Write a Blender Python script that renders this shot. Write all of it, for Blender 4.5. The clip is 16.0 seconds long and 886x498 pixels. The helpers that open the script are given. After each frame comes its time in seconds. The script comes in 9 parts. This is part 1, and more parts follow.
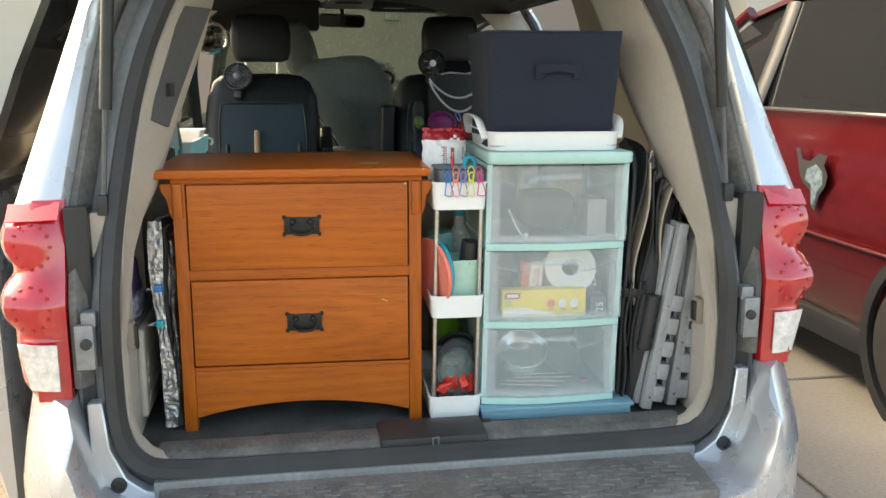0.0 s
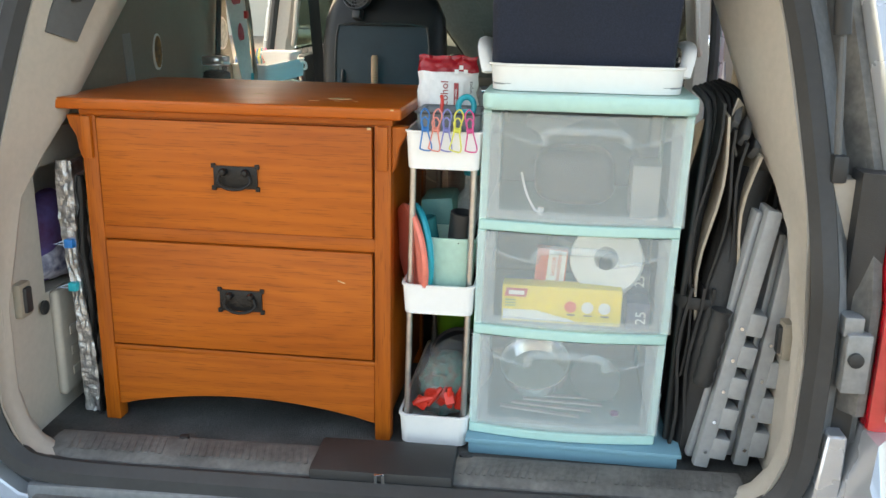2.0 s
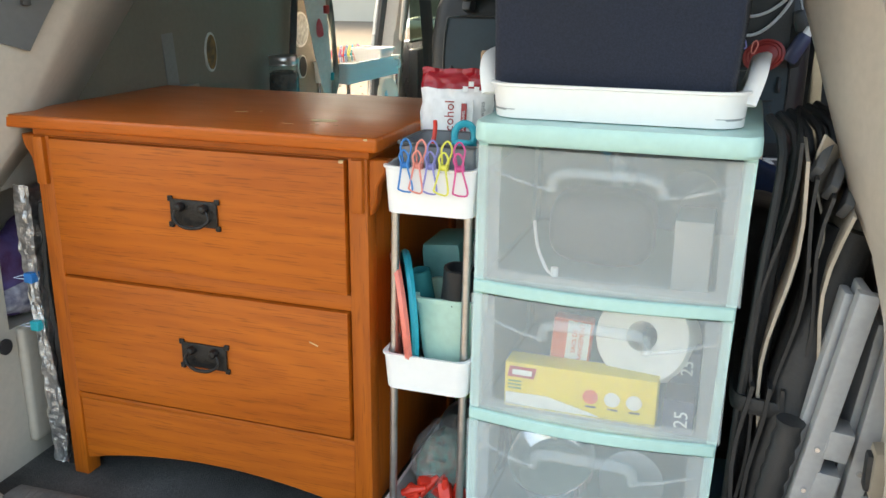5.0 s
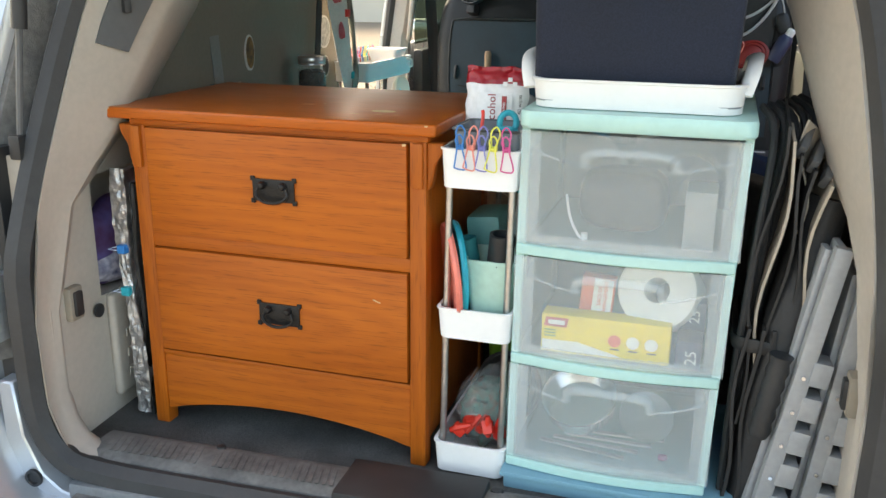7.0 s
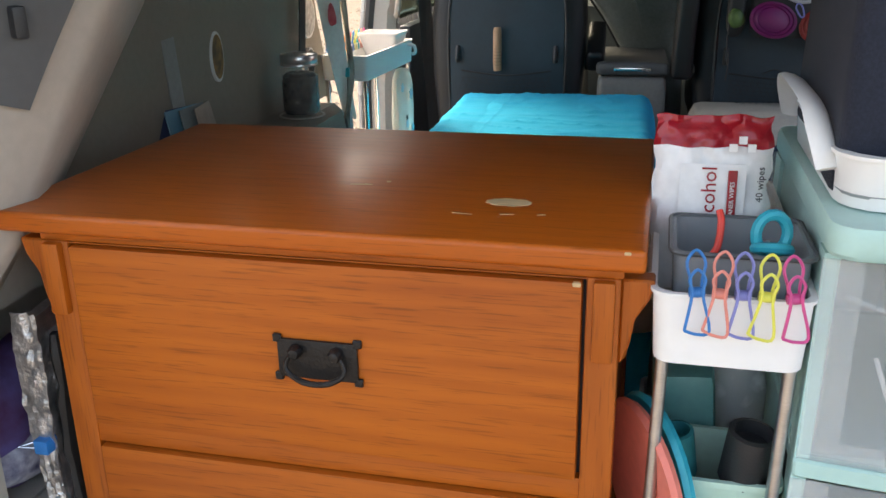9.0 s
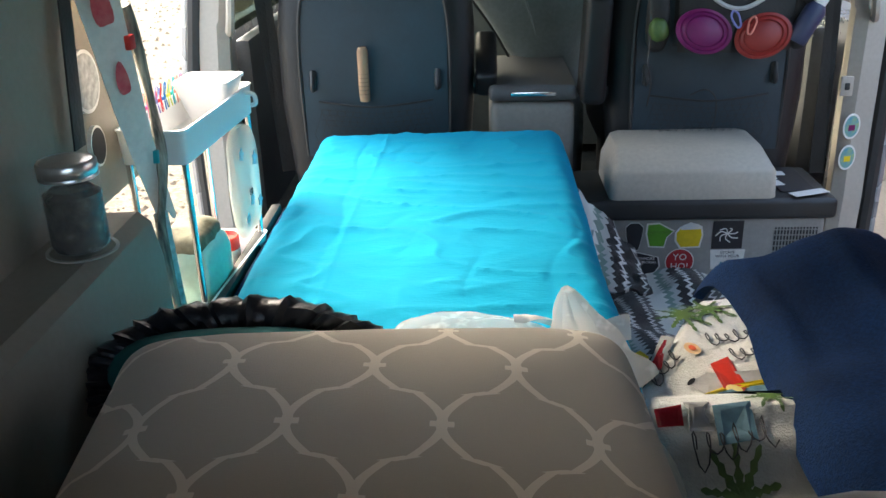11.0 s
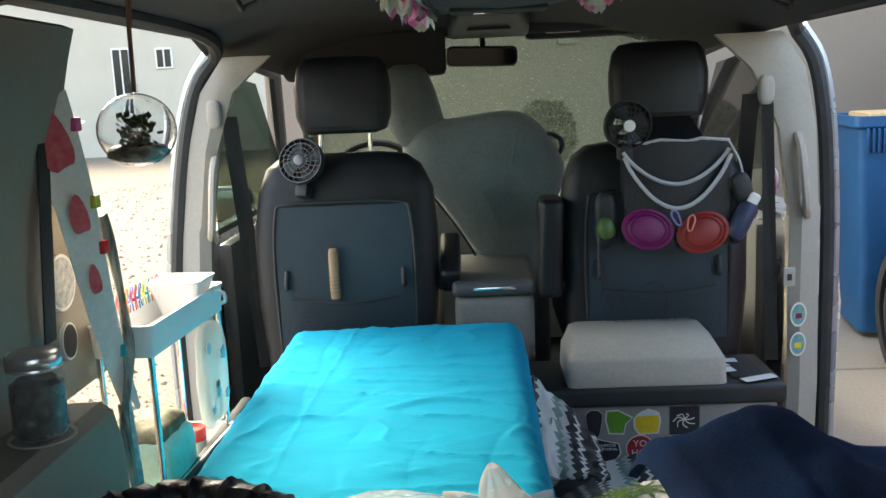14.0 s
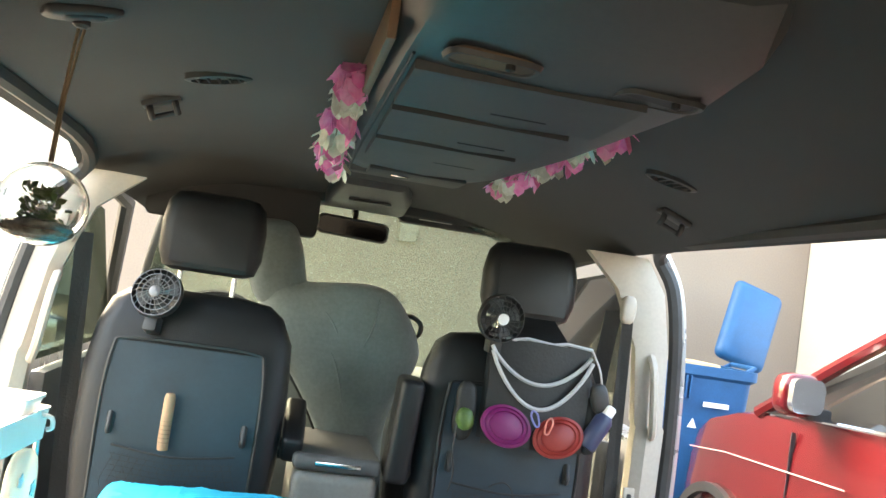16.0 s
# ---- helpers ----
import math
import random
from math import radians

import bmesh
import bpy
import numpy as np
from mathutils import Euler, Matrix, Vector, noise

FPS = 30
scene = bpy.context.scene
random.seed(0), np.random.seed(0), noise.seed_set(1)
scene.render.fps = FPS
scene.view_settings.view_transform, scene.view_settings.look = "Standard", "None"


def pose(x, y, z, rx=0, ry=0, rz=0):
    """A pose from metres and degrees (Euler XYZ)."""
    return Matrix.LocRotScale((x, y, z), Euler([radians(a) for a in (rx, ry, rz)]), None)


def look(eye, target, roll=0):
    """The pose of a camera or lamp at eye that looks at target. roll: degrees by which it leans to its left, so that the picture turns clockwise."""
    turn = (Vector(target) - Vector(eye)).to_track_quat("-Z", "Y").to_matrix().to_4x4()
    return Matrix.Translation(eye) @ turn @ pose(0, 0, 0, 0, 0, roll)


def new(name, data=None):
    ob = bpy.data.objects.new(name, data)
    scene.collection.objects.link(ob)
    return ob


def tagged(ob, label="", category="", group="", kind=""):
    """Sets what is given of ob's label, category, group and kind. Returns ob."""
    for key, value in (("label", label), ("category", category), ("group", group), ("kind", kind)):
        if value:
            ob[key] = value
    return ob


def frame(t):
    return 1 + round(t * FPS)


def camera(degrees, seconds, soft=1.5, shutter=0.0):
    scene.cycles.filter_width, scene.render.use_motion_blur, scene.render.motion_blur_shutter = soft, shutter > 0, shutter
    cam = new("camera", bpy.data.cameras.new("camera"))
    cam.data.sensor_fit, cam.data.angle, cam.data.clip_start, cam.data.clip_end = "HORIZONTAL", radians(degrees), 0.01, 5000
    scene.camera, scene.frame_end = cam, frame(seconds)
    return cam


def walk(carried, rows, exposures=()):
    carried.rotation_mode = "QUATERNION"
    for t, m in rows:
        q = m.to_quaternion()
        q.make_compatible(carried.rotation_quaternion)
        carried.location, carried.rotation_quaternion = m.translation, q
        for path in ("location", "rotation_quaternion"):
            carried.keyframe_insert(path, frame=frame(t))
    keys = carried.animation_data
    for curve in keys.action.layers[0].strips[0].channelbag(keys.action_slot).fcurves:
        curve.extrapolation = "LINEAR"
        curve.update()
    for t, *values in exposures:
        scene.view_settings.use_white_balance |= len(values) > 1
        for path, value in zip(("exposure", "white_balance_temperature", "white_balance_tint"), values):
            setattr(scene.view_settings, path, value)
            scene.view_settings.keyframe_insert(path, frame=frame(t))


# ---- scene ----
cam = camera(52.9, 16.0)
PATH = [
    (0, (-0.28, -1.938, 1.446), (0.041, -0.004, 1.053), 0.1),
    (0.5, (-0.176, -1.761, 1.443), (0.07, 0.179, 1.023), 0.2),
    (1, (-0.011, -1.642, 1.43), (0.065, 0.3, 0.958), -0.1),
    (1.5, (0.161, -1.567, 1.421), (0.018, 0.356, 0.891), 1.0),
    (2, (0.215, -1.422, 1.41), (0.034, 0.494, 0.866), 1.1),
    (2.5, (0.215, -1.244, 1.421), (0.014, 0.667, 0.867), 1.1),
    (3, (0.28, -1.121, 1.417), (-0.08, 0.758, 0.833), 1.5),
    (3.2, (0.318, -1.09, 1.414), (-0.088, 0.787, 0.855), 1.9),
    (5.3, (0.412, -1.06, 1.441), (-0.138, 0.774, 0.861), 0.4),
    (5.5, (0.399, -1.098, 1.449), (-0.15, 0.737, 0.875), 0.5),
    (6, (0.383, -1.207, 1.46), (-0.16, 0.632, 0.89), 0.3),
    (6.5, (0.369, -1.302, 1.452), (-0.145, 0.543, 0.874), 0.4),
    (7, (0.38, -1.303, 1.448), (-0.129, 0.543, 0.87), 0.5),
    (7.5, (0.386, -1.249, 1.437), (-0.165, 0.568, 0.809), 0.9),
    (8, (0.257, -1.115, 1.43), (-0.282, 0.695, 0.773), 0.5),
    (8.5, (0.085, -0.938, 1.441), (-0.344, 0.893, 0.76), -0.4),
    (9, (-0.011, -0.679, 1.473), (-0.398, 1.165, 0.804), -1.0),
    (9.4, (-0.09, -0.49, 1.499), (-0.328, 1.395, 0.876), -1.8),
    (9.7, (-0.161, -0.354, 1.519), (-0.272, 1.549, 0.914), -2.8),
    (11.8, (-0.133, 0.087, 1.59), (-0.223, 1.895, 0.741), -1.6),
    (12, (-0.133, 0.071, 1.589), (-0.221, 1.895, 0.774), -1.7),
    (12.5, (-0.102, 0.024, 1.59), (-0.202, 1.913, 0.942), -2.3),
    (13, (-0.074, -0.018, 1.587), (-0.192, 1.906, 1.052), -2.8),
    (13.5, (-0.048, -0.057, 1.592), (-0.154, 1.887, 1.131), -3.0),
    (14, (-0.031, -0.089, 1.59), (-0.117, 1.88, 1.246), -2.6),
    (14.5, (-0.066, -0.088, 1.544), (-0.118, 1.904, 1.382), -1.3),
    (14.6, (-0.074, -0.09, 1.54), (-0.119, 1.904, 1.409), -1.1),
    (15, (-0.088, -0.085, 1.521), (-0.019, 1.906, 1.537), -0.4),
    (15.5, (-0.128, -0.053, 1.507), (0.061, 1.937, 1.587), 2.8),
    (16, (-0.227, 0.002, 1.503), (0.119, 1.969, 1.621), 8.4),
]
walk(cam, [(t, look(eye, target, roll)) for t, eye, target, roll in PATH],
     [(0.0, 2.5, 8500, 4), (3.0, 2.72, 8400, 5), (8.0, 2.7, 8400, 6), (8.6, 2.48, 8100, 9), (9.1, 2.5, 7900, 12), (9.5, 3.0, 7800, 12), (9.8, 3.05, 7400, 10), (12.0, 3.05, 7000, 5), (13.0, 2.9, 7150, 5), (14.0, 2.92, 7400, 3), (14.5, 3.2, 7600, 3), (15.0, 3.68, 8000, 4), (15.4, 3.95, 8200, 4), (16.0, 4.2, 8400, 4)])

# ---- world, sun and exposure ----
world = bpy.data.worlds.new("sky")
scene.world = world
world.use_nodes = True
wn = world.node_tree.nodes
sky = wn.new("ShaderNodeTexSky")
sky.sky_type = 'NISHITA'
sky.sun_disc = False
sky.sun_elevation = radians(41)
sky.sun_rotation = radians(-47)
sky.dust_density = 4.0
world.node_tree.links.new(sky.outputs[0], wn["Background"].inputs[0])
wn["Background"].inputs[1].default_value = 0.15
sun = new("sun", bpy.data.lights.new("sun", 'SUN'))
sun.data.energy = 0.7
sun.data.angle = radians(30)
sun.data.color = (1.0, 0.95, 0.88)
sun.matrix_world = look((-6.0, 5.5, 7.0), (0, 0, 0))

# ---- helpers ----
OFF = {}
FLOOR = 0.645
LOAD = pose(0.0385, -0.001, 0.0, 0, 0, -2.0)


def thing(name, label, category, base=(0, 0, 0), at=None, group="", kind=""):
    ob = new(name)
    ob.empty_display_size = 0.05
    ob.matrix_world = (at or Matrix()) @ Matrix.Translation(base)
    OFF[ob] = Vector(base)
    return tagged(ob, label, category, group, kind)


def part(name, bm, material, parent=None, label="", smooth=True):
    if parent is not None:
        bmesh.ops.translate(bm, verts=bm.verts, vec=-OFF[parent])
    me = bpy.data.meshes.new(name)
    bm.to_mesh(me)
    bm.free()
    me.materials.append(material)
    if smooth:
        me.polygons.foreach_set("use_smooth", [True] * len(me.polygons))
        me.set_sharp_from_angle(angle=radians(38))
    ob = new(name, me)
    if parent is not None:
        ob.parent = parent
        OFF[ob] = OFF[parent]
    if label:
        ob["label"] = label
    return ob


def single(name, bm, material, label, category, kind="", group="", smooth=True):
    return tagged(part(name, bm, material, None, "", smooth), label, category, group, kind)


def join(bm, other):
    me = bpy.data.meshes.new("tmp")
    other.to_mesh(me)
    other.free()
    bm.from_mesh(me)
    bpy.data.meshes.remove(me)
    return bm


def bbox(x0, x1, y0, y1, z0, z1, bev=0.004, seg=2, into=None):
    bm = bmesh.new()
    bmesh.ops.create_cube(bm, size=1)
    for v in bm.verts:
        v.co = Vector((x0 if v.co.x < 0 else x1, y0 if v.co.y < 0 else y1, z0 if v.co.z < 0 else z1))
    if bev > 0:
        bmesh.ops.bevel(bm, geom=bm.edges[:], offset=bev, segments=seg, profile=0.6, affect='EDGES', clamp_overlap=True)
    if into is not None:
        return join(into, bm)
    return bm


def loft(rings, closed=True, cap=True, loop=False, into=None):
    bm = into or bmesh.new()
    vs = [[bm.verts.new(p) for p in r] for r in rings]
    n = len(vs[0])
    pairs = list(zip(vs, vs[1:])) + ([(vs[-1], vs[0])] if loop else [])
    for a, b in pairs:
        for i in range(n if closed else n - 1):
            j = (i + 1) % n
            bm.faces.new((a[i], a[j], b[j], b[i]))
    if cap and closed and not loop:
        bm.faces.new(vs[0][::-1])
        bm.faces.new(vs[-1])
    bmesh.ops.recalc_face_normals(bm, faces=bm.faces[:])
    return bm


def rrect(w, h, r, n=4):
    out = []
    for cx, cy, a0 in ((w / 2 - r, h / 2 - r, 0), (-w / 2 + r, h / 2 - r, 90), (-w / 2 + r, -h / 2 + r, 180), (w / 2 - r, -h / 2 + r, 270)):
        for i in range(n + 1):
            a = radians(a0 + 90 * i / n)
            out.append((cx + r * math.cos(a), cy + r * math.sin(a)))
    return out


def tube(points, r, n=8, closed=False, into=None, flat=1.0):
    """A tube along the points; r may be one radius or one for each point."""
    pts = [Vector(p) for p in points]
    m = len(pts)
    rs = r if isinstance(r, (list, tuple)) else [r] * m
    rings = []
    up = Vector((0, 0, 1))
    for i, p in enumerate(pts):
        d = (pts[(i + 1) % m] - pts[i - 1]) if closed else (pts[min(i + 1, m - 1)] - pts[max(i - 1, 0)])
        d.normalize()
        if abs(d.dot(up)) > 0.95:
            up = Vector((1, 0, 0)) if abs(d.x) < 0.9 else Vector((0, 1, 0))
        side = d.cross(up).normalized()
        over = side.cross(d).normalized()
        up = over
        rings.append([p + rs[i] * (math.cos(2 * math.pi * k / n) * side + flat * math.sin(2 * math.pi * k / n) * over) for k in range(n)])
    return loft(rings, True, not closed, closed, into)


def lathe(profile, cx=0, cy=0, cz=0, n=24, into=None, cap=True):
    rings = [[(cx + r * math.cos(2 * math.pi * k / n), cy + r * math.sin(2 * math.pi * k / n), cz + z) for k in range(n)] for r, z in profile]
    return loft(rings, True, cap, False, into)


def sheet(f, nu, nv, thick=0.004, into=None):
    """A surface f(u, v) for u, v in 0..1, given a thickness."""
    bm = bmesh.new()
    vs = [[bm.verts.new(f(i / nu, j / nv)) for j in range(nv + 1)] for i in range(nu + 1)]
    for i in range(nu):
        for j in range(nv):
            bm.faces.new((vs[i][j], vs[i + 1][j], vs[i + 1][j + 1], vs[i][j + 1]))
    bm.normal_update()
    if thick:
        bmesh.ops.solidify(bm, geom=bm.faces[:], thickness=thick)
    bmesh.ops.recalc_face_normals(bm, faces=bm.faces[:])
    return join(into, bm) if into else bm


def cushion(w, d, h, ex=0.35, ez=0.7, nu=40, nv=20, lump=0.01, freq=6.0, seed=0, into=None):
    """A stuffed, rounded form about its own middle, with soft dents."""
    bm = bmesh.new()
    sp = lambda a, e: math.copysign(abs(a) ** e, a)
    rings = []
    for j in range(1, nv):
        ph = -math.pi / 2 + math.pi * j / nv
        ring = []
        for i in range(nu):
            th = 2 * math.pi * i / nu
            c = sp(math.cos(ph), ez)
            p = Vector((w / 2 * c * sp(math.cos(th), ex), d / 2 * c * sp(math.sin(th), ex), h / 2 * sp(math.sin(ph), ez)))
            q = Vector((p.x, p.y, p.z)) * freq + Vector((seed, seed * 1.7, 0))
            k = noise.noise(q) + 0.5 * noise.noise(q * 2.3)
            ring.append(p + p.normalized() * k * lump)
        rings.append(ring)
    return loft(rings, True, True, False, into)


def prism(outline, depth, axis='y', at=0.0, bev=0.0, into=None):
    """A flat outline of (a, b) pairs pushed through depth along an axis."""
    def place(a, b, c):
        return {'y': (a, c, b), 'x': (c, a, b), 'z': (a, b, c)}[axis]
    bm = loft([[place(a, b, at) for a, b in outline], [place(a, b, at + depth) for a, b in outline]])
    if bev:
        bmesh.ops.bevel(bm, geom=bm.edges[:], offset=bev, segments=1, affect='EDGES', clamp_overlap=True)
    return join(into, bm) if into else bm


def moved(bm, m):
    bmesh.ops.transform(bm, matrix=m, verts=bm.verts)
    return bm


def mirror(bm):
    bmesh.ops.scale(bm, vec=(-1, 1, 1), verts=bm.verts)
    bmesh.ops.reverse_faces(bm, faces=bm.faces[:])
    return bm


def smoothline(pts, k=6):
    """Catmull-Rom through the points."""
    P = [Vector(p) for p in pts]
    out = []
    for i in range(len(P) - 1):
        a, b, c, d = P[max(i - 1, 0)], P[i], P[i + 1], P[min(i + 2, len(P) - 1)]
        for s in range(k):
            t = s / k
            out.append(0.5 * ((2 * b) + (c - a) * t + (2 * a - 5 * b + 4 * c - d) * t * t + (3 * b - a - 3 * c + d) * t ** 3))
    out.append(P[-1])
    return out


def writing(name, body, size, m, material, parent, squeeze=1.0):
    """Raised letters lying in the xy plane of m, centred."""
    cu = bpy.data.curves.new(name, 'FONT')
    cu.body, cu.size, cu.extrude, cu.align_x, cu.align_y, cu.resolution_u = body, size, 0.0004, 'CENTER', 'CENTER', 2
    tmp = bpy.data.objects.new(name, cu)
    scene.collection.objects.link(tmp)
    me = bpy.data.meshes.new_from_object(tmp.evaluated_get(bpy.context.evaluated_depsgraph_get()))
    bpy.data.objects.remove(tmp)
    bm = bmesh.new()
    bm.from_mesh(me)
    bpy.data.meshes.remove(me)
    bmesh.ops.scale(bm, vec=(squeeze, 1, 1), verts=bm.verts)
    moved(bm, m)
    return part(name, bm, material, parent, "", False)


# ---- materials ----
def mat(name, color, rough=0.5, metal=0.0, var=0.12, scale=8.0, bump=0.0, bscale=150.0, stretch=(1, 1, 1), color2=None, coat=0.0, spec=0.5,
        fine=0.06, fscale=90.0, rvar=0.08, trans=0.0, sheen=0.0):
    m = bpy.data.materials.new(name)
    m.use_nodes = True
    n, l = m.node_tree.nodes, m.node_tree.links
    b = n["Principled BSDF"]
    tc, mp = n.new("ShaderNodeTexCoord"), n.new("ShaderNodeMapping")
    mp.inputs["Scale"].default_value = stretch
    l.new(tc.outputs["Object"], mp.inputs[0])
    big, small = n.new("ShaderNodeTexNoise"), n.new("ShaderNodeTexNoise")
    big.inputs["Scale"].default_value, big.inputs["Detail"].default_value = scale, 4
    small.inputs["Scale"].default_value, small.inputs["Detail"].default_value = fscale, 3
    l.new(mp.outputs[0], big.inputs[0])
    l.new(mp.outputs[0], small.inputs[0])
    mix = n.new("ShaderNodeMix")
    mix.data_type = 'RGBA'
    c2 = color2 or tuple(min(1, c * (1 + var)) for c in color)
    c1 = color if color2 else tuple(c * (1 - var) for c in color)
    mix.inputs[6].default_value, mix.inputs[7].default_value = (*c1, 1), (*c2, 1)
    ramp = n.new("ShaderNodeMapRange")
    ramp.inputs[1].default_value, ramp.inputs[2].default_value = 0.3, 0.7
    l.new(big.outputs[0], ramp.inputs[0])
    l.new(ramp.outputs[0], mix.inputs[0])
    fm = n.new("ShaderNodeMapRange")
    fm.inputs[1].default_value, fm.inputs[2].default_value = 0.3, 0.7
    fm.inputs[3].default_value, fm.inputs[4].default_value = 1 - fine, 1 + fine
    l.new(small.outputs[0], fm.inputs[0])
    mul = n.new("ShaderNodeVectorMath")
    mul.operation = 'SCALE'
    l.new(mix.outputs[2], mul.inputs[0])
    l.new(fm.outputs[0], mul.inputs["Scale"])
    l.new(mul.outputs[0], b.inputs["Base Color"])
    rm = n.new("ShaderNodeMapRange")
    rm.inputs[3].default_value, rm.inputs[4].default_value = max(0.02, rough - rvar), min(1, rough + rvar)
    l.new(big.outputs[0], rm.inputs[0])
    l.new(rm.outputs[0], b.inputs["Roughness"])
    b.inputs["Metallic"].default_value = metal
    b.inputs["Coat Weight"].default_value = coat
    b.inputs["Coat Roughness"].default_value = 0.08
    b.inputs["Specular IOR Level"].default_value = spec
    b.inputs["Transmission Weight"].default_value = trans
    b.inputs["Sheen Weight"].default_value = sheen
    if bump:
        bn, bp = n.new("ShaderNodeTexNoise"), n.new("ShaderNodeBump")
        bn.inputs["Scale"].default_value, bn.inputs["Detail"].default_value = bscale, 4
        bp.inputs["Strength"].default_value, bp.inputs["Distance"].default_value = bump, 0.004
        l.new(mp.outputs[0], bn.inputs[0])
        l.new(bn.outputs[0], bp.inputs["Height"])
        l.new(bp.outputs[0], b.inputs["Normal"])
    return m


def see_through(name, color, clear, rough=0.1, speck=0.0, sscale=300.0, tone=(1, 1, 1)):
    """A pane or film: part clear, part a glossy or frosted skin; speck adds dried drops."""
    m = bpy.data.materials.new(name)
    m.use_nodes = True
    n, l = m.node_tree.nodes, m.node_tree.links
    b, out = n["Principled BSDF"], n["Material Output"]
    b.inputs["Base Color"].default_value, b.inputs["Roughness"].default_value = (*color, 1), rough
    tr, mx = n.new("ShaderNodeBsdfTransparent"), n.new("ShaderNodeMixShader")
    tr.inputs[0].default_value = (*tone, 1)
    tc, ns, mr = n.new("ShaderNodeTexCoord"), n.new("ShaderNodeTexNoise"), n.new("ShaderNodeMapRange")
    l.new(tc.outputs["Object"], ns.inputs[0])
    ns.inputs["Scale"].default_value, ns.inputs["Detail"].default_value = sscale, 2
    mr.inputs[1].default_value, mr.inputs[2].default_value = 0.55, 0.75
    mr.inputs[3].default_value, mr.inputs[4].default_value = 1 - clear, min(1, 1 - clear + speck)
    l.new(ns.outputs[0], mr.inputs[0])
    l.new(mr.outputs[0], mx.inputs[0])
    l.new(tr.outputs[0], mx.inputs[1])
    l.new(b.outputs[0], mx.inputs[2])
    l.new(mx.outputs[0], out.inputs[0])
    return m


def wood(name, light, dark, rough, along, coat=0.15):
    """Stained oak: long figure with arched growth lines, fine dark pores along the grain."""
    m = bpy.data.materials.new(name)
    m.use_nodes = True
    n, l = m.node_tree.nodes, m.node_tree.links
    b = n["Principled BSDF"]
    tc = n.new("ShaderNodeTexCoord")

    def coords(sc, loc=(0, 0, 0)):
        mp = n.new("ShaderNodeMapping")
        mp.inputs["Scale"].default_value, mp.inputs["Location"].default_value = sc, loc
        l.new(tc.outputs["Object"], mp.inputs[0])
        return mp.outputs[0]

    def spread(sc):
        return {'x': (sc[0], sc[1], sc[1]), 'z': (sc[1], sc[1], sc[0]), 'top': (sc[0], sc[1], sc[1])}[along]
    ring = n.new("ShaderNodeTexWave")
    ring.wave_type, ring.rings_direction = 'RINGS', {'x': 'Y', 'z': 'Y', 'top': 'Z'}[along]
    ring.inputs["Scale"].default_value, ring.inputs["Distortion"].default_value = 1.0, 5.0
    ring.inputs["Detail"].default_value, ring.inputs["Detail Scale"].default_value = 3.0, 0.8
    l.new(coords(spread((2.6, 15.0)), {'x': (0.15, 0, -3.6), 'z': (5, 0, 1), 'top': (0.4, 6.0, 0)}[along]), ring.inputs[0])
    blot, streak, pore = n.new("ShaderNodeTexNoise"), n.new("ShaderNodeTexNoise"), n.new("ShaderNodeTexNoise")
    for tx, sc, det in ((blot, (3.0, 6.0), 3), (streak, (5.0, 90.0), 4), (pore, (22.0, 520.0), 2)):
        tx.inputs["Scale"].default_value, tx.inputs["Detail"].default_value = 1.0, det
        l.new(coords(spread(sc)), tx.inputs[0])

    def rng(sock, a, c, lo, hi):
        r = n.new("ShaderNodeMapRange")
        for i, v in enumerate((a, c, lo, hi)):
            r.inputs[i + 1].default_value = v
        l.new(sock, r.inputs[0])
        return r.outputs[0]

    def add(a, c, kind='ADD'):
        x = n.new("ShaderNodeMath")
        x.operation = kind
        l.new(a, x.inputs[0])
        l.new(c, x.inputs[1])
        return x.outputs[0]
    fac = add(add(rng(ring.outputs[1], 0.1, 1.0, 0.0, 0.22), rng(streak.outputs[0], 0.3, 0.7, 0.0, 0.30)), rng(blot.outputs[0], 0.3, 0.7, -0.05, 0.36))
    mix = n.new("ShaderNodeMix")
    mix.data_type = 'RGBA'
    mix.inputs[6].default_value, mix.inputs[7].default_value = (*light, 1), (*dark, 1)
    l.new(fac, mix.inputs[0])
    sc = n.new("ShaderNodeVectorMath")
    sc.operation = 'SCALE'
    l.new(mix.outputs[2], sc.inputs[0])
    l.new(rng(pore.outputs[0], 0.56, 0.70, 1.0, 0.66), sc.inputs["Scale"])
    l.new(sc.outputs[0], b.inputs["Base Color"])
    l.new(rng(blot.outputs[0], 0.3, 0.7, rough - 0.05, rough + 0.07), b.inputs["Roughness"])
    bp = n.new("ShaderNodeBump")
    bp.inputs["Strength"].default_value, bp.inputs["Distance"].default_value = 0.12, 0.001
    l.new(pore.outputs[0], bp.inputs["Height"])
    l.new(bp.outputs[0], b.inputs["Normal"])
    b.inputs["Coat Weight"].default_value = coat
    b.inputs["Coat Roughness"].default_value = 0.15
    b.inputs["Specular IOR Level"].default_value = 0.32
    return m


M = {}
M["silver"] = mat("silver paint", (0.50, 0.52, 0.55), 0.28, 0.55, var=0.05, coat=0.6, fine=0.03, fscale=700)
M["jamb"] = mat("door jamb paint", (0.22, 0.23, 0.24), 0.4, 0.3, var=0.2, scale=5, fine=0.12)
M["red"] = mat("dark red paint", (0.105, 0.0062, 0.0095), 0.22, 0.25, var=0.06, coat=0.7, fine=0.03, fscale=600)
M["black"] = mat("black plastic", (0.022, 0.023, 0.025), 0.5, var=0.25, bump=0.15, bscale=500)
M["matte"] = mat("dull black plastic", (0.085, 0.083, 0.08), 0.62, color2=(0.165, 0.158, 0.148), scale=14, bump=0.25, bscale=350, fine=0.2)
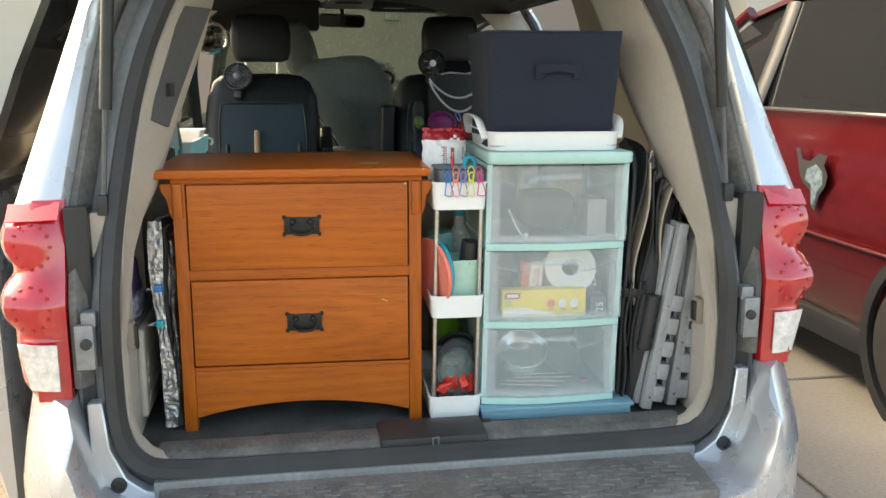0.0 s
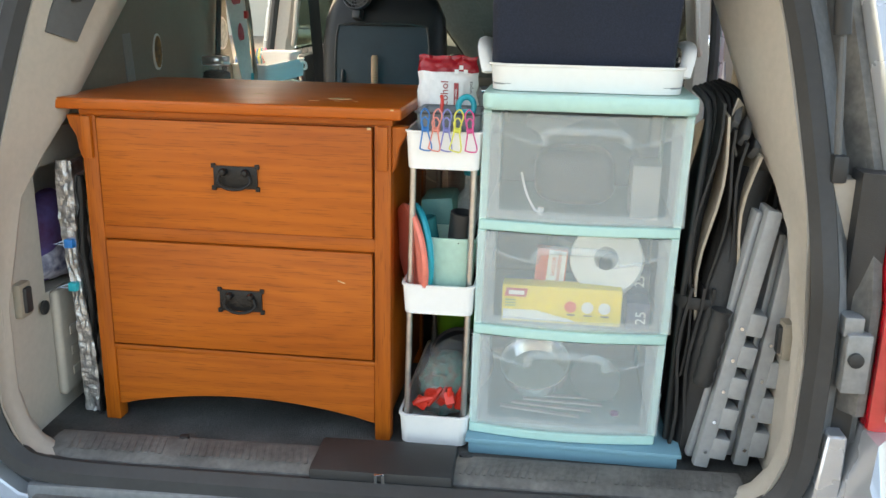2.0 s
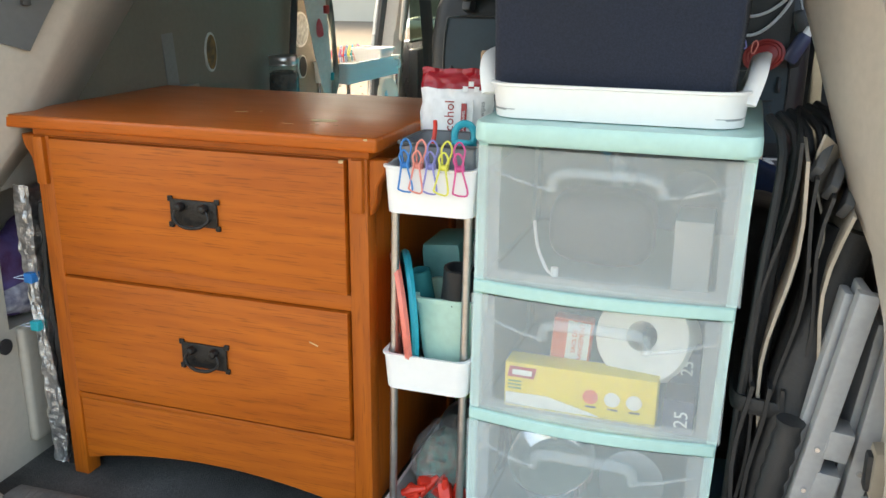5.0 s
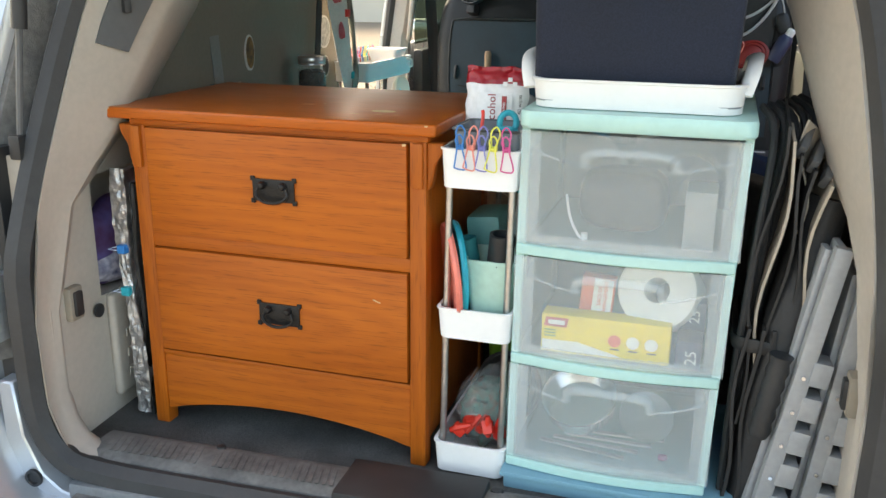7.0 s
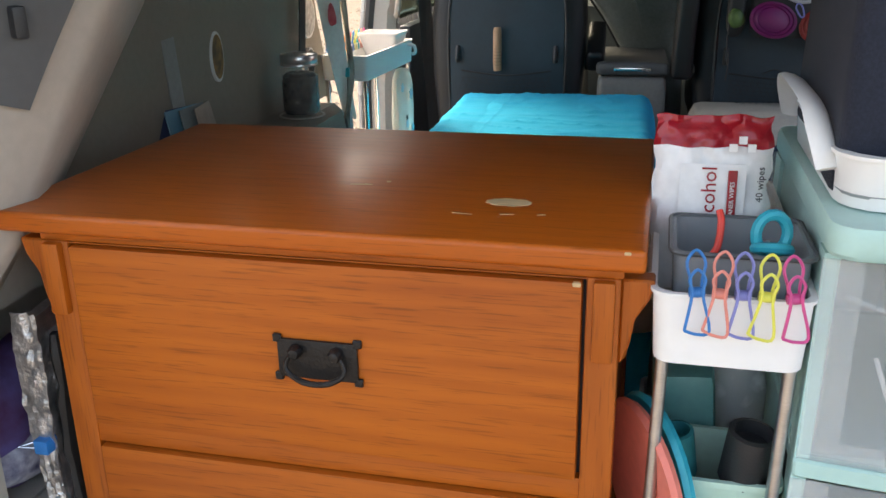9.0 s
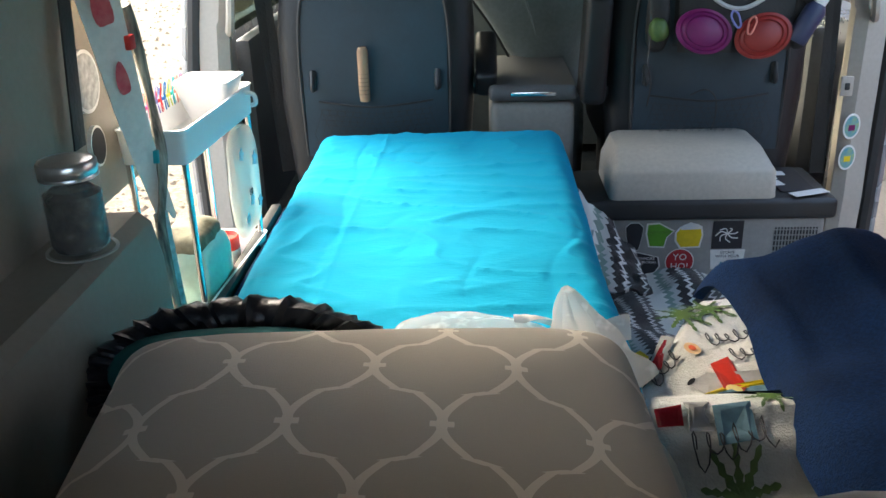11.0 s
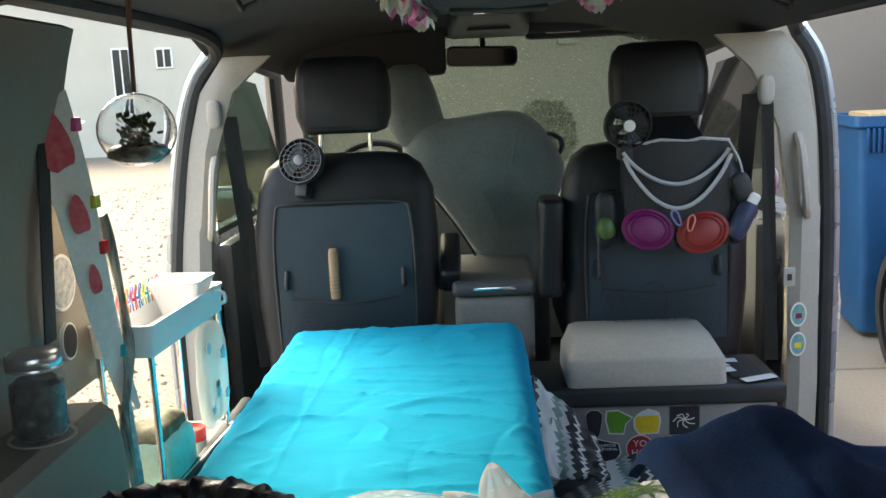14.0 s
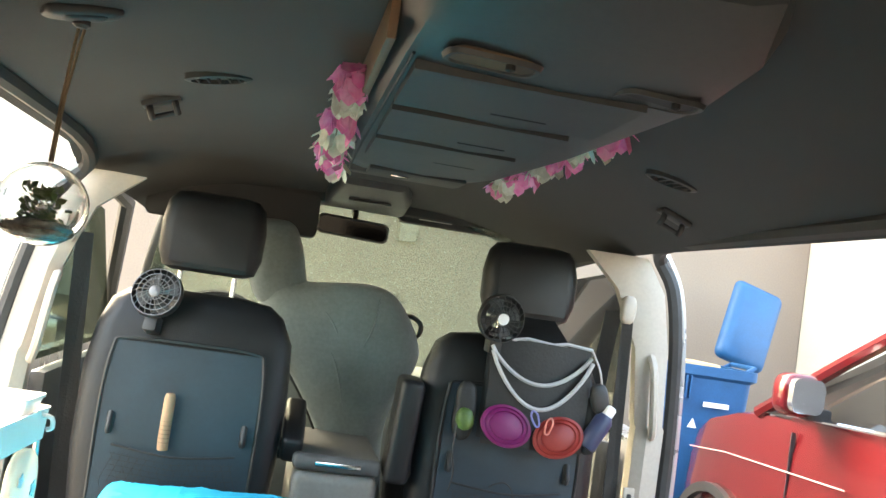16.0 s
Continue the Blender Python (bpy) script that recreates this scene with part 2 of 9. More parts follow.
M["rubber"] = mat("black rubber", (0.032, 0.032, 0.033), 0.6, var=0.25, bump=0.1)
M["beige"] = mat("beige trim plastic", (0.43, 0.39, 0.34), 0.55, var=0.06, scale=3, bump=0.12, bscale=900, fine=0.04)
M["taupe"] = mat("grey brown trim plastic", (0.26, 0.225, 0.18), 0.6, var=0.07, scale=3, bump=0.12, bscale=900, fine=0.04)
M["greyplastic"] = mat("dark grey plastic", (0.085, 0.087, 0.09), 0.5, var=0.1, bump=0.1, bscale=900)
M["headliner"] = mat("charcoal headliner cloth", (0.045, 0.047, 0.05), 0.9, var=0.12, scale=4, bump=0.3, bscale=1200, fine=0.1, fscale=600)
M["headtrim"] = mat("charcoal trim plastic", (0.034, 0.036, 0.039), 0.5, var=0.1, bump=0.1, bscale=900)
M["carpet"] = mat("black carpet", (0.075, 0.073, 0.070), 0.95, var=0.4, bump=0.8, bscale=700, fine=0.4, fscale=500)
M["wood"] = wood("orange stained oak", (0.50, 0.122, 0.010), (0.30, 0.060, 0.005), 0.46, 'x', 0.05)
M["woodv"] = wood("orange stained oak upright", (0.48, 0.116, 0.010), (0.29, 0.060, 0.005), 0.46, 'z', 0.05)
M["woodtop"] = wood("brown stained oak top", (0.50, 0.110, 0.009), (0.37, 0.076, 0.006), 0.34, 'top', 0.1)
M["rawwood"] = mat("bare pale wood", (0.55, 0.38, 0.2), 0.7, var=0.2, scale=30, stretch=(1, 6, 6))
M["iron"] = mat("black iron", (0.018, 0.017, 0.017), 0.42, 0.5, var=0.3, scale=40, bump=0.3, bscale=300)
M["white"] = mat("white plastic", (0.80, 0.80, 0.79), 0.42, var=0.02, fine=0.012)
M["chrome"] = mat("chrome", (0.75, 0.75, 0.76), 0.14, 1.0, var=0.04)
M["steel"] = mat("brushed steel", (0.5, 0.5, 0.5), 0.35, 1.0, var=0.1, stretch=(1, 1, 8))
M["aqua"] = mat("pale aqua plastic", (0.40, 0.63, 0.59), 0.4, var=0.04, fine=0.03)
M["mint"] = mat("mint plastic", (0.45, 0.66, 0.56), 0.45, var=0.05)
M["navy"] = mat("navy cotton canvas", (0.011, 0.016, 0.032), 0.9, var=0.15, scale=6, bump=0.35, bscale=900, fine=0.25, fscale=400, sheen=0.05)
M["navyfleece"] = mat("navy fleece", (0.003, 0.017, 0.058), 0.95, var=0.3, scale=9, bump=0.6, bscale=350, fine=0.25, fscale=200, spec=0.15)
M["leather"] = mat("black leather", (0.010, 0.0115, 0.014), 0.40, var=0.2, bump=0.3, bscale=450, rvar=0.06, spec=0.42)
# black vinyl; the blue in it stands for light bounced off the cyan sheet
M["vinylcast"] = mat("black vinyl with cyan cast", (0.012, 0.030, 0.045), 0.44, var=0.15, bump=0.3, bscale=600)
M["cyan"] = mat("bright cyan cotton sheet", (0.0, 0.31, 0.50), 0.9, var=0.05, scale=5, bump=0.3, bscale=60, stretch=(1, 3, 1), fine=0.05, fscale=300, spec=0.12)
M["greycloth"] = mat("grey green cover cloth", (0.22, 0.25, 0.24), 0.85, var=0.15, scale=5, bump=0.7, bscale=22, fine=0.08, sheen=0.2)
M["blackcloth"] = mat("black nylon", (0.017, 0.017, 0.018), 0.6, var=0.3, scale=10, bump=0.3, bscale=120)
M["tan"] = mat("tan canvas", (0.42, 0.36, 0.29), 0.85, var=0.15, bump=0.3, bscale=500)
M["foil"] = mat("silver bubble foil", (0.46, 0.46, 0.47), 0.36, 0.9, var=0.35, scale=60, bump=1.0, bscale=120)
M["greylam"] = mat("grey moulded plastic", (0.33, 0.34, 0.35), 0.45, 0.15, var=0.08, bump=0.06)
M["bluebox"] = see_through("blue clear plastic", (0.25, 0.5, 0.62), 0.35, 0.25)
M["frost"] = see_through("frosted clear plastic", (0.76, 0.83, 0.84), 0.815, 0.42)
M["glass"] = see_through("clear glass", (0.8, 0.85, 0.85), 0.92, 0.03)
M["clearglass"] = mat("clear blown glass", (0.97, 0.98, 0.98), 0.02, var=0.0, fine=0.0, rvar=0.0, trans=1.0)
M["windshield"] = see_through("dusty windshield", (0.55, 0.6, 0.55), 0.86, 0.25, 0.3, 110.0, (0.67, 0.72, 0.65))
M["sideglass"] = see_through("green tinted glass", (0.05, 0.06, 0.05), 0.9, 0.04, 0, 100, (0.3, 0.34, 0.3))
M["tint"] = see_through("dark tinted glass", (0.01, 0.012, 0.013), 0.55, 0.04)
M["cardglass"] = see_through("dark car glass", (0.012, 0.013, 0.014), 0.1, 0.03)
M["bagfilm"] = see_through("thin white plastic bag", (0.9, 0.9, 0.9), 0.55, 0.25, 0.35, 40)
M["clearbag"] = see_through("clear crinkled film", (0.85, 0.85, 0.85), 0.9, 0.12, 0.2, 60)
M["lensred"] = mat("red lamp lens", (0.46, 0.010, 0.02), 0.10, var=0.15, scale=14, coat=1.0, bump=0.12, bscale=60)
M["lensdot"] = mat("darker lens dot", (0.40, 0.008, 0.014), 0.15, coat=1.0)
M["lenspink"] = mat("pale red lamp lens", (0.60, 0.035, 0.045), 0.15, var=0.15, scale=14, coat=1.0)
M["lensclear"] = mat("clear ribbed lens", (0.72, 0.72, 0.72), 0.15, 0.3, var=0.2, scale=60, bump=0.8, bscale=120, coat=1.0)
M["concrete"] = mat("driveway concrete", (0.25, 0.22, 0.185), 0.9, var=0.12, scale=1.2, bump=0.4, bscale=60, fine=0.1, fscale=60)
M["gravel"] = mat("tan gravel", (0.115, 0.09, 0.062), 0.95, color2=(0.235, 0.19, 0.14), scale=60, bump=1.0, bscale=40, fine=0.3, fscale=25)
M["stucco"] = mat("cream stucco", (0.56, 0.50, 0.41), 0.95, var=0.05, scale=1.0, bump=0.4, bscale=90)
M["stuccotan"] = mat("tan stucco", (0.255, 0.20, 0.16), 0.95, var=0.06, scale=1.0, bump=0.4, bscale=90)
M["binblue"] = mat("blue bin plastic", (0.005, 0.078, 0.20), 0.5, var=0.1, bump=0.1)
M["yellow"] = mat("yellow card", (0.8, 0.58, 0.02), 0.5, var=0.05)
M["card"] = mat("white card", (0.75, 0.74, 0.71), 0.6, var=0.05)
M["paper"] = mat("white tissue paper", (0.8, 0.79, 0.76), 0.95, var=0.05, bump=0.3, bscale=200)
M["orange"] = mat("orange red card", (0.7, 0.12, 0.04), 0.55, var=0.06)
M["darkcard"] = mat("dark blue card", (0.03, 0.04, 0.09), 0.5, var=0.1)
M["redfilm"] = mat("dark red glossy film", (0.36, 0.012, 0.022), 0.25, var=0.3, scale=20, bump=0.5, bscale=40)
M["whitefilm"] = mat("white glossy film", (0.86, 0.85, 0.85), 0.3, var=0.04, bump=0.3, bscale=30)
M["greybox"] = mat("smoky grey plastic", (0.075, 0.08, 0.085), 0.35, var=0.1)
M["smoke"] = see_through("smoky clear plastic", (0.28, 0.31, 0.34), 0.45, 0.3)
M["cleargrey"] = mat("light grey lid plastic", (0.45, 0.41, 0.345), 0.5, var=0.03, bump=0.015, bscale=600)
M["fridgegrey"] = mat("mid grey plastic", (0.29, 0.285, 0.275), 0.5, var=0.06, bump=0.1, bscale=700)
M["purple"] = mat("purple print cloth", (0.07, 0.012, 0.06), 0.8, color2=(0.1, 0.08, 0.25), scale=25, bump=0.3)
M["teal"] = mat("teal cloth", (0.0, 0.13, 0.14), 0.8, var=0.2)
M["tealplastic"] = mat("turquoise plastic", (0.0, 0.36, 0.46), 0.4, var=0.05)
M["coral"] = mat("coral plastic", (0.75, 0.2, 0.15), 0.45, var=0.05)
M["redplastic"] = mat("red plastic", (0.65, 0.035, 0.02), 0.4, var=0.05)
M["bronzebottle"] = mat("brown dried filling", (0.045, 0.026, 0.018), 0.22, color2=(0.30, 0.25, 0.21), scale=60, bump=1.0, bscale=70)
M["leaf"] = mat("green leaves", (0.05, 0.1, 0.025), 0.5, color2=(0.1, 0.17, 0.04), scale=40)
M["camo"] = mat("camouflage cloth", (0.05, 0.05, 0.025), 0.85, color2=(0.3, 0.28, 0.2), scale=28)
M["serape"] = None
M["bush"] = mat("dark brown foliage", (0.05, 0.045, 0.03), 0.8, var=0.4, scale=10)
M["stick"] = mat("pale turned wood", (0.36, 0.22, 0.13), 0.6, var=0.12, stretch=(6, 6, 1), scale=10)
M["magenta"] = mat("magenta silicone", (0.17, 0.007, 0.095), 0.5, var=0.06)
M["brickred"] = mat("red silicone", (0.26, 0.022, 0.018), 0.5, var=0.06)
M["piping"] = mat("grey reflective piping", (0.45, 0.45, 0.46), 0.5, var=0.05)
M["rope"] = mat("brown twine", (0.24, 0.165, 0.105), 0.9, var=0.2, bump=0.6, bscale=300)
M["guard"] = mat("grey fan wire", (0.15, 0.15, 0.155), 0.4, 0.6, var=0.05)
M["pinkpetal"] = mat("pink petal cloth", (0.75, 0.12, 0.4), 0.8, color2=(0.82, 0.4, 0.6), scale=40)
M["palepetal"] = mat("pale green petal cloth", (0.5, 0.55, 0.45), 0.8, color2=(0.75, 0.78, 0.72), scale=40)
M["plasticgreen"] = mat("green plastic", (0.1, 0.25, 0.02), 0.4, var=0.1)
M["tyre"] = mat("tyre rubber", (0.025, 0.025, 0.026), 0.8, var=0.2, bump=0.3, bscale=80)
M["alloy"] = mat("silver alloy", (0.6, 0.6, 0.61), 0.3, 0.9, var=0.05)
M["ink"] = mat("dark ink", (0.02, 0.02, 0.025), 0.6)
M["dirtmark"] = mat("dusty scuffs", (0.2, 0.19, 0.175), 0.9, var=0.2)
clipcols = {}
for nm, c in (("blue", (0.01, 0.17, 0.48)), ("coral", (0.72, 0.24, 0.19)), ("violet", (0.19, 0.2, 0.48)), ("yellow", (0.68, 0.66, 0.10)), ("pink", (0.60, 0.07, 0.24)),
              ("red", (0.65, 0.04, 0.04)), ("teal", (0.0, 0.35, 0.42)), ("orange", (0.85, 0.3, 0.02))):
    clipcols[nm] = mat(nm + " wire clip", c, 0.35, var=0.04)


def striped(name):
    """Black, white and green woven bands across the cloth, with small zigzags."""
    m = mat(name, (0.02, 0.02, 0.02), 0.95, bump=0.6, bscale=300, sheen=0.2)
    n, l = m.node_tree.nodes, m.node_tree.links
    b = n["Principled BSDF"]
    tc, sx = n.new("ShaderNodeTexCoord"), n.new("ShaderNodeSeparateXYZ")
    ns = n.new("ShaderNodeTexNoise")
    ns.inputs["Scale"].default_value = 60
    l.new(tc.outputs["Object"], sx.inputs[0])
    l.new(tc.outputs["Object"], ns.inputs[0])
    ad = n.new("ShaderNodeMath")
    ad.operation = 'MULTIPLY_ADD'
    ad.inputs[1].default_value = 0.006
    l.new(ns.outputs[0], ad.inputs[0])
    zig, zs = n.new("ShaderNodeMath"), n.new("ShaderNodeMath")
    zig.operation, zs.operation = 'PINGPONG', 'MULTIPLY_ADD'
    zig.inputs[1].default_value, zs.inputs[1].default_value = 0.011, 1.1
    l.new(sx.outputs[1], zig.inputs[0])
    l.new(zig.outputs[0], zs.inputs[0])
    l.new(sx.outputs[0], zs.inputs[2])
    l.new(zs.outputs[0], ad.inputs[2])
    mm = n.new("ShaderNodeMath")
    mm.operation = 'MULTIPLY'
    mm.inputs[1].default_value = 6.0
    l.new(ad.outputs[0], mm.inputs[0])
    fr = n.new("ShaderNodeMath")
    fr.operation = 'FRACT'
    l.new(mm.outputs[0], fr.inputs[0])
    cr = n.new("ShaderNodeValToRGB")
    cr.color_ramp.interpolation = 'CONSTANT'
    e = cr.color_ramp.elements
    e[0].color, e[1].position, e[1].color = (0.02, 0.02, 0.022, 1), 0.14, (0.75, 0.75, 0.72, 1)
    for p, c in ((0.2, (0.03, 0.03, 0.03, 1)), (0.42, (0.78, 0.78, 0.75, 1)), (0.46, (0.1, 0.1, 0.1, 1)), (0.55, (0.74, 0.76, 0.72, 1)), (0.8, (0.2, 0.3, 0.26, 1)), (0.9, (0.5, 0.52, 0.5, 1))):
        x = e.new(p)
        x.color = c
    l.new(fr.outputs[0], cr.inputs[0])
    l.new(cr.outputs[0], b.inputs["Base Color"])
    return m


def lattice(name):
    """Grey brown cloth with a pale ogee lattice."""
    m = mat(name, (0.25, 0.225, 0.195), 0.9, var=0.05, bump=0.3, bscale=700, sheen=0.2)
    n, l = m.node_tree.nodes, m.node_tree.links
    b = n["Principled BSDF"]
    tc, sx = n.new("ShaderNodeTexCoord"), n.new("ShaderNodeSeparateXYZ")
    l.new(tc.outputs["Object"], sx.inputs[0])

    def op(kind, a, c=None, d=None):
        x = n.new("ShaderNodeMath")
        x.operation = kind
        for i, v in enumerate((a, c, d)):
            if v is None:
                continue
            if isinstance(v, (int, float)):
                x.inputs[i].default_value = v
            else:
                l.new(v, x.inputs[i])
        return x.outputs[0]
    # two families of wavy lines that meet in points
    u = op('MULTIPLY', sx.outputs[0], 2 * math.pi / 0.155)
    v = op('MULTIPLY', sx.outputs[1], 2 * math.pi / 0.205)
    sv = op('SINE', v)
    w = op('ADD', op('MULTIPLY', sv, 1.28), op('MULTIPLY', op('MAXIMUM', op('MINIMUM', op('MULTIPLY', sv, 9.0), 1.0), -1.0), 0.33))
    a = op('ABSOLUTE', op('SINE', op('MULTIPLY', op('ADD', u, w), 0.5)))
    c = op('ABSOLUTE', op('COSINE', op('MULTIPLY', op('SUBTRACT', u, w), 0.5)))
    line = op('LESS_THAN', op('MINIMUM', a, c), 0.105)
    tick = op('MULTIPLY', op('LESS_THAN', op('MINIMUM', a, c), 0.23), op('LESS_THAN', op('ABSOLUTE', op('COSINE', v)), 0.13))
    step = op('MULTIPLY', op('LESS_THAN', op('MINIMUM', a, c), 0.19), op('LESS_THAN', op('ABSOLUTE', sv), 0.12))
    near = op('MAXIMUM', line, op('MAXIMUM', tick, step))
    mix = n.new("ShaderNodeMix")
    mix.data_type = 'RGBA'
    mix.inputs[6].default_value, mix.inputs[7].default_value = (0.38, 0.335, 0.275, 1), (0.64, 0.575, 0.485, 1)
    l.new(near, mix.inputs[0])
    l.new(mix.outputs[2], b.inputs["Base Color"])
    return m


M["serape"] = striped("woven striped blanket cloth")
M["lattice"] = lattice("grey lattice print cloth")

# ---- ground, house and driveway ----
single("ground", sheet(lambda u, v: (-300 + 600 * u, -300 + 600 * v, -0.012), 4, 4, 0.0), M["gravel"], "tan gravel ground round the driveway", "ground", "structure")
drive = single("driveway", bbox(-1.10, 4.10, -6.85, 7.4, -0.25, -0.205, 0, 1), M["concrete"], "pale concrete driveway slabs with narrow joints", "driveway", "structure")
OFF[drive] = Vector((0, 0, 0))
for i in range(2):
    for j in range(5):
        part("slab", bbox(-1.15 + 2.66 * i, 1.49 + 2.66 * i, -6.9 + 2.9 * j, -4.02 + 2.9 * j, -0.2, 0.0, 0.006, 1), M["concrete"], drive, "", False)
rng = random.Random(3)
verts, faces = [], []
for i in range(5200):
    near = i < 2600
    x, y = (rng.uniform(-3.6, -1.2), rng.uniform(-0.5, 5)) if near else (-rng.uniform(1.5, 9), rng.uniform(3, 18))
    s = rng.uniform(0.008, 0.02) * (1 if near else 1.7)
    a = rng.uniform(0, 6.28)
    k = len(verts)
    for t in range(4):
        verts.append((x + s * math.cos(a + t * 1.57) * rng.uniform(0.7, 1.3), y + s * math.sin(a + t * 1.57) * rng.uniform(0.7, 1.3), -0.012))
    verts.append((x, y, -0.012 + s * rng.uniform(0.5, 1.0)))
    faces += [(k + t, k + (t + 1) % 4, k + 4) for t in range(4)]
me = bpy.data.meshes.new("gravel_stones")
me.from_pydata(verts, [], faces)
me.materials.append(M["gravel"])
tagged(new("gravel_stones", me), "loose tan and grey gravel stones", "gravel", kind="stuff")

# neighbour's house, far off to the side
HS = pose(-14.0, 29.3, 0, 0, 0, 6)
house = thing("house", "cream stucco house with white framed windows", "house", (0, 0, 0), HS)
wallb = bbox(-16, 16, 0, 8, -0.5, 7.0, 0.02, 1)
part("wall", wallb, M["stucco"], house)
part("roof", prism([(-0.6, 7.0), (8.6, 7.0), (4.0, 9.0)], 33.0, 'x', -16.5), M["taupe"], house)
for wx, wz, ww, wh in ((2.35, 2.6, 0.5, 1.75), (3.75, 3.15, 0.44, 0.56)):
    fr = bbox(wx - ww / 2 - 0.06, wx + ww / 2 + 0.06, -0.07, 0.02, wz - wh / 2 - 0.06, wz + wh / 2 + 0.06, 0.02, 1)
    win = part("window", fr, M["white"], house, "white window frame")
    part("pane", bbox(wx - ww / 2, wx - 0.03, -0.085, -0.06, wz - wh / 2, wz + wh / 2, 0, 1), M["cardglass"], win)
    part("pane", bbox(wx + 0.03, wx + ww / 2, -0.085, -0.06, wz - wh / 2, wz + wh / 2, 0, 1), M["cardglass"], win)

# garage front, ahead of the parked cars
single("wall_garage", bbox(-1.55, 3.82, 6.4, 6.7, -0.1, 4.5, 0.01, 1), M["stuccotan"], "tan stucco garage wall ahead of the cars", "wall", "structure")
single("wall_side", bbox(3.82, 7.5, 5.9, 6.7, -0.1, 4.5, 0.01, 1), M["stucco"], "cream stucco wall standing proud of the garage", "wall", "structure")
single("window_1", bbox(0.555, 0.70, 6.37, 6.42, 1.89, 2.12, 0.01, 1), M["taupe"], "small dull vent panel on the garage wall", "vent", "structure")
bush = thing("bush", "round brown clipped bush beside the garage wall", "bush", (0.5, 5.75, 0))
part("trunk", tube([(0.4, 5.75, -0.05), (0.41, 5.75, 0.6), (0.4, 5.76, 1.15)], [0.05, 0.04, 0.02], 8), M["rope"], bush)
part("limb", tube([(0.4, 5.75, 0.6), (0.33, 5.7, 0.9), (0.3, 5.7, 1.2)], [0.025, 0.02, 0.01], 6), M["rope"], bush)
verts, faces = [], []
for i in range(5200):
    d = Vector((rng.gauss(0, 1), rng.gauss(0, 1), rng.gauss(0, 1))).normalized() * (0.23 * rng.uniform(0.55, 1.0) ** 0.5)
    d += d * 0.22 * noise.noise(d * 7)
    p = Vector((0.40, 5.75, 1.30)) + Vector((d.x, d.y, d.z * 0.9))
    a, b = Vector((rng.gauss(0, 1), rng.gauss(0, 1), rng.gauss(0, 1))).normalized() * 0.03, Vector((rng.gauss(0, 1), rng.gauss(0, 1), rng.gauss(0, 1))).normalized() * 0.014
    k = len(verts)
    verts += [p - a, p + b, p + a, p - b]
    faces.append((k, k + 1, k + 2, k + 3))
me = bpy.data.meshes.new("crown")
me.from_pydata(verts, [], faces)
me.materials.append(M["bush"])
ob = new("crown", me)
ob.parent = bush
ob.location = -OFF[bush]

# ---- the silver van: shell ----
van = thing("minivan", "silver minivan with its tailgate and side doors open", "minivan", (0, 2.0, 0))


def lid_y(z):
    return -0.15 + max(0.0, z - 1.0) * 0.35


HALF = [(0.0, 0.638), (0.30, 0.638), (0.54, 0.642), (0.612, 0.668), (0.645, 0.735), (0.650, 0.86), (0.648, 0.98), (0.638, 1.14), (0.605, 1.37), (0.560, 1.53), (0.49, 1.66), (0.36, 1.725), (0.18, 1.745), (0.0, 1.75)]


def ring(off, dy):
    """The tailgate opening's outline, pushed out by off and back or forth by dy."""
    half = smoothline([(x, 0, z) for x, z in HALF], 4)
    pts = []
    for i, p in enumerate(half):
        a, b = half[max(i - 1, 0)], half[min(i + 1, len(half) - 1)]
        d = (b - a).normalized()
        q = p + Vector((d.z, 0, -d.x)) * off
        q.x = max(q.x, 0.0)
        pts.append(Vector((q.x, lid_y(q.z) + dy, q.z)))
    return pts + [Vector((-p.x, p.y, p.z)) for p in pts[-2:0:-1]]


def loop_strip(specs):
    return loft([ring(o, d) for o, d in specs], True, False, True)


part("weatherstrip", loop_strip([(-0.018, -0.012), (-0.006, -0.03), (0.014, -0.034), (0.02, -0.02), (0.02, 0.0), (-0.01, 0.01)]), M["rubber"], van, "black rubber seal round the tailgate opening")
part("opening_flange", loop_strip([(0.019, -0.022), (0.034, -0.002), (0.05, 0.012), (0.062, 0.0), (0.066, -0.02), (0.07, 0.02), (0.02, 0.04)]), M["jamb"], van, "grey painted channel round the opening")
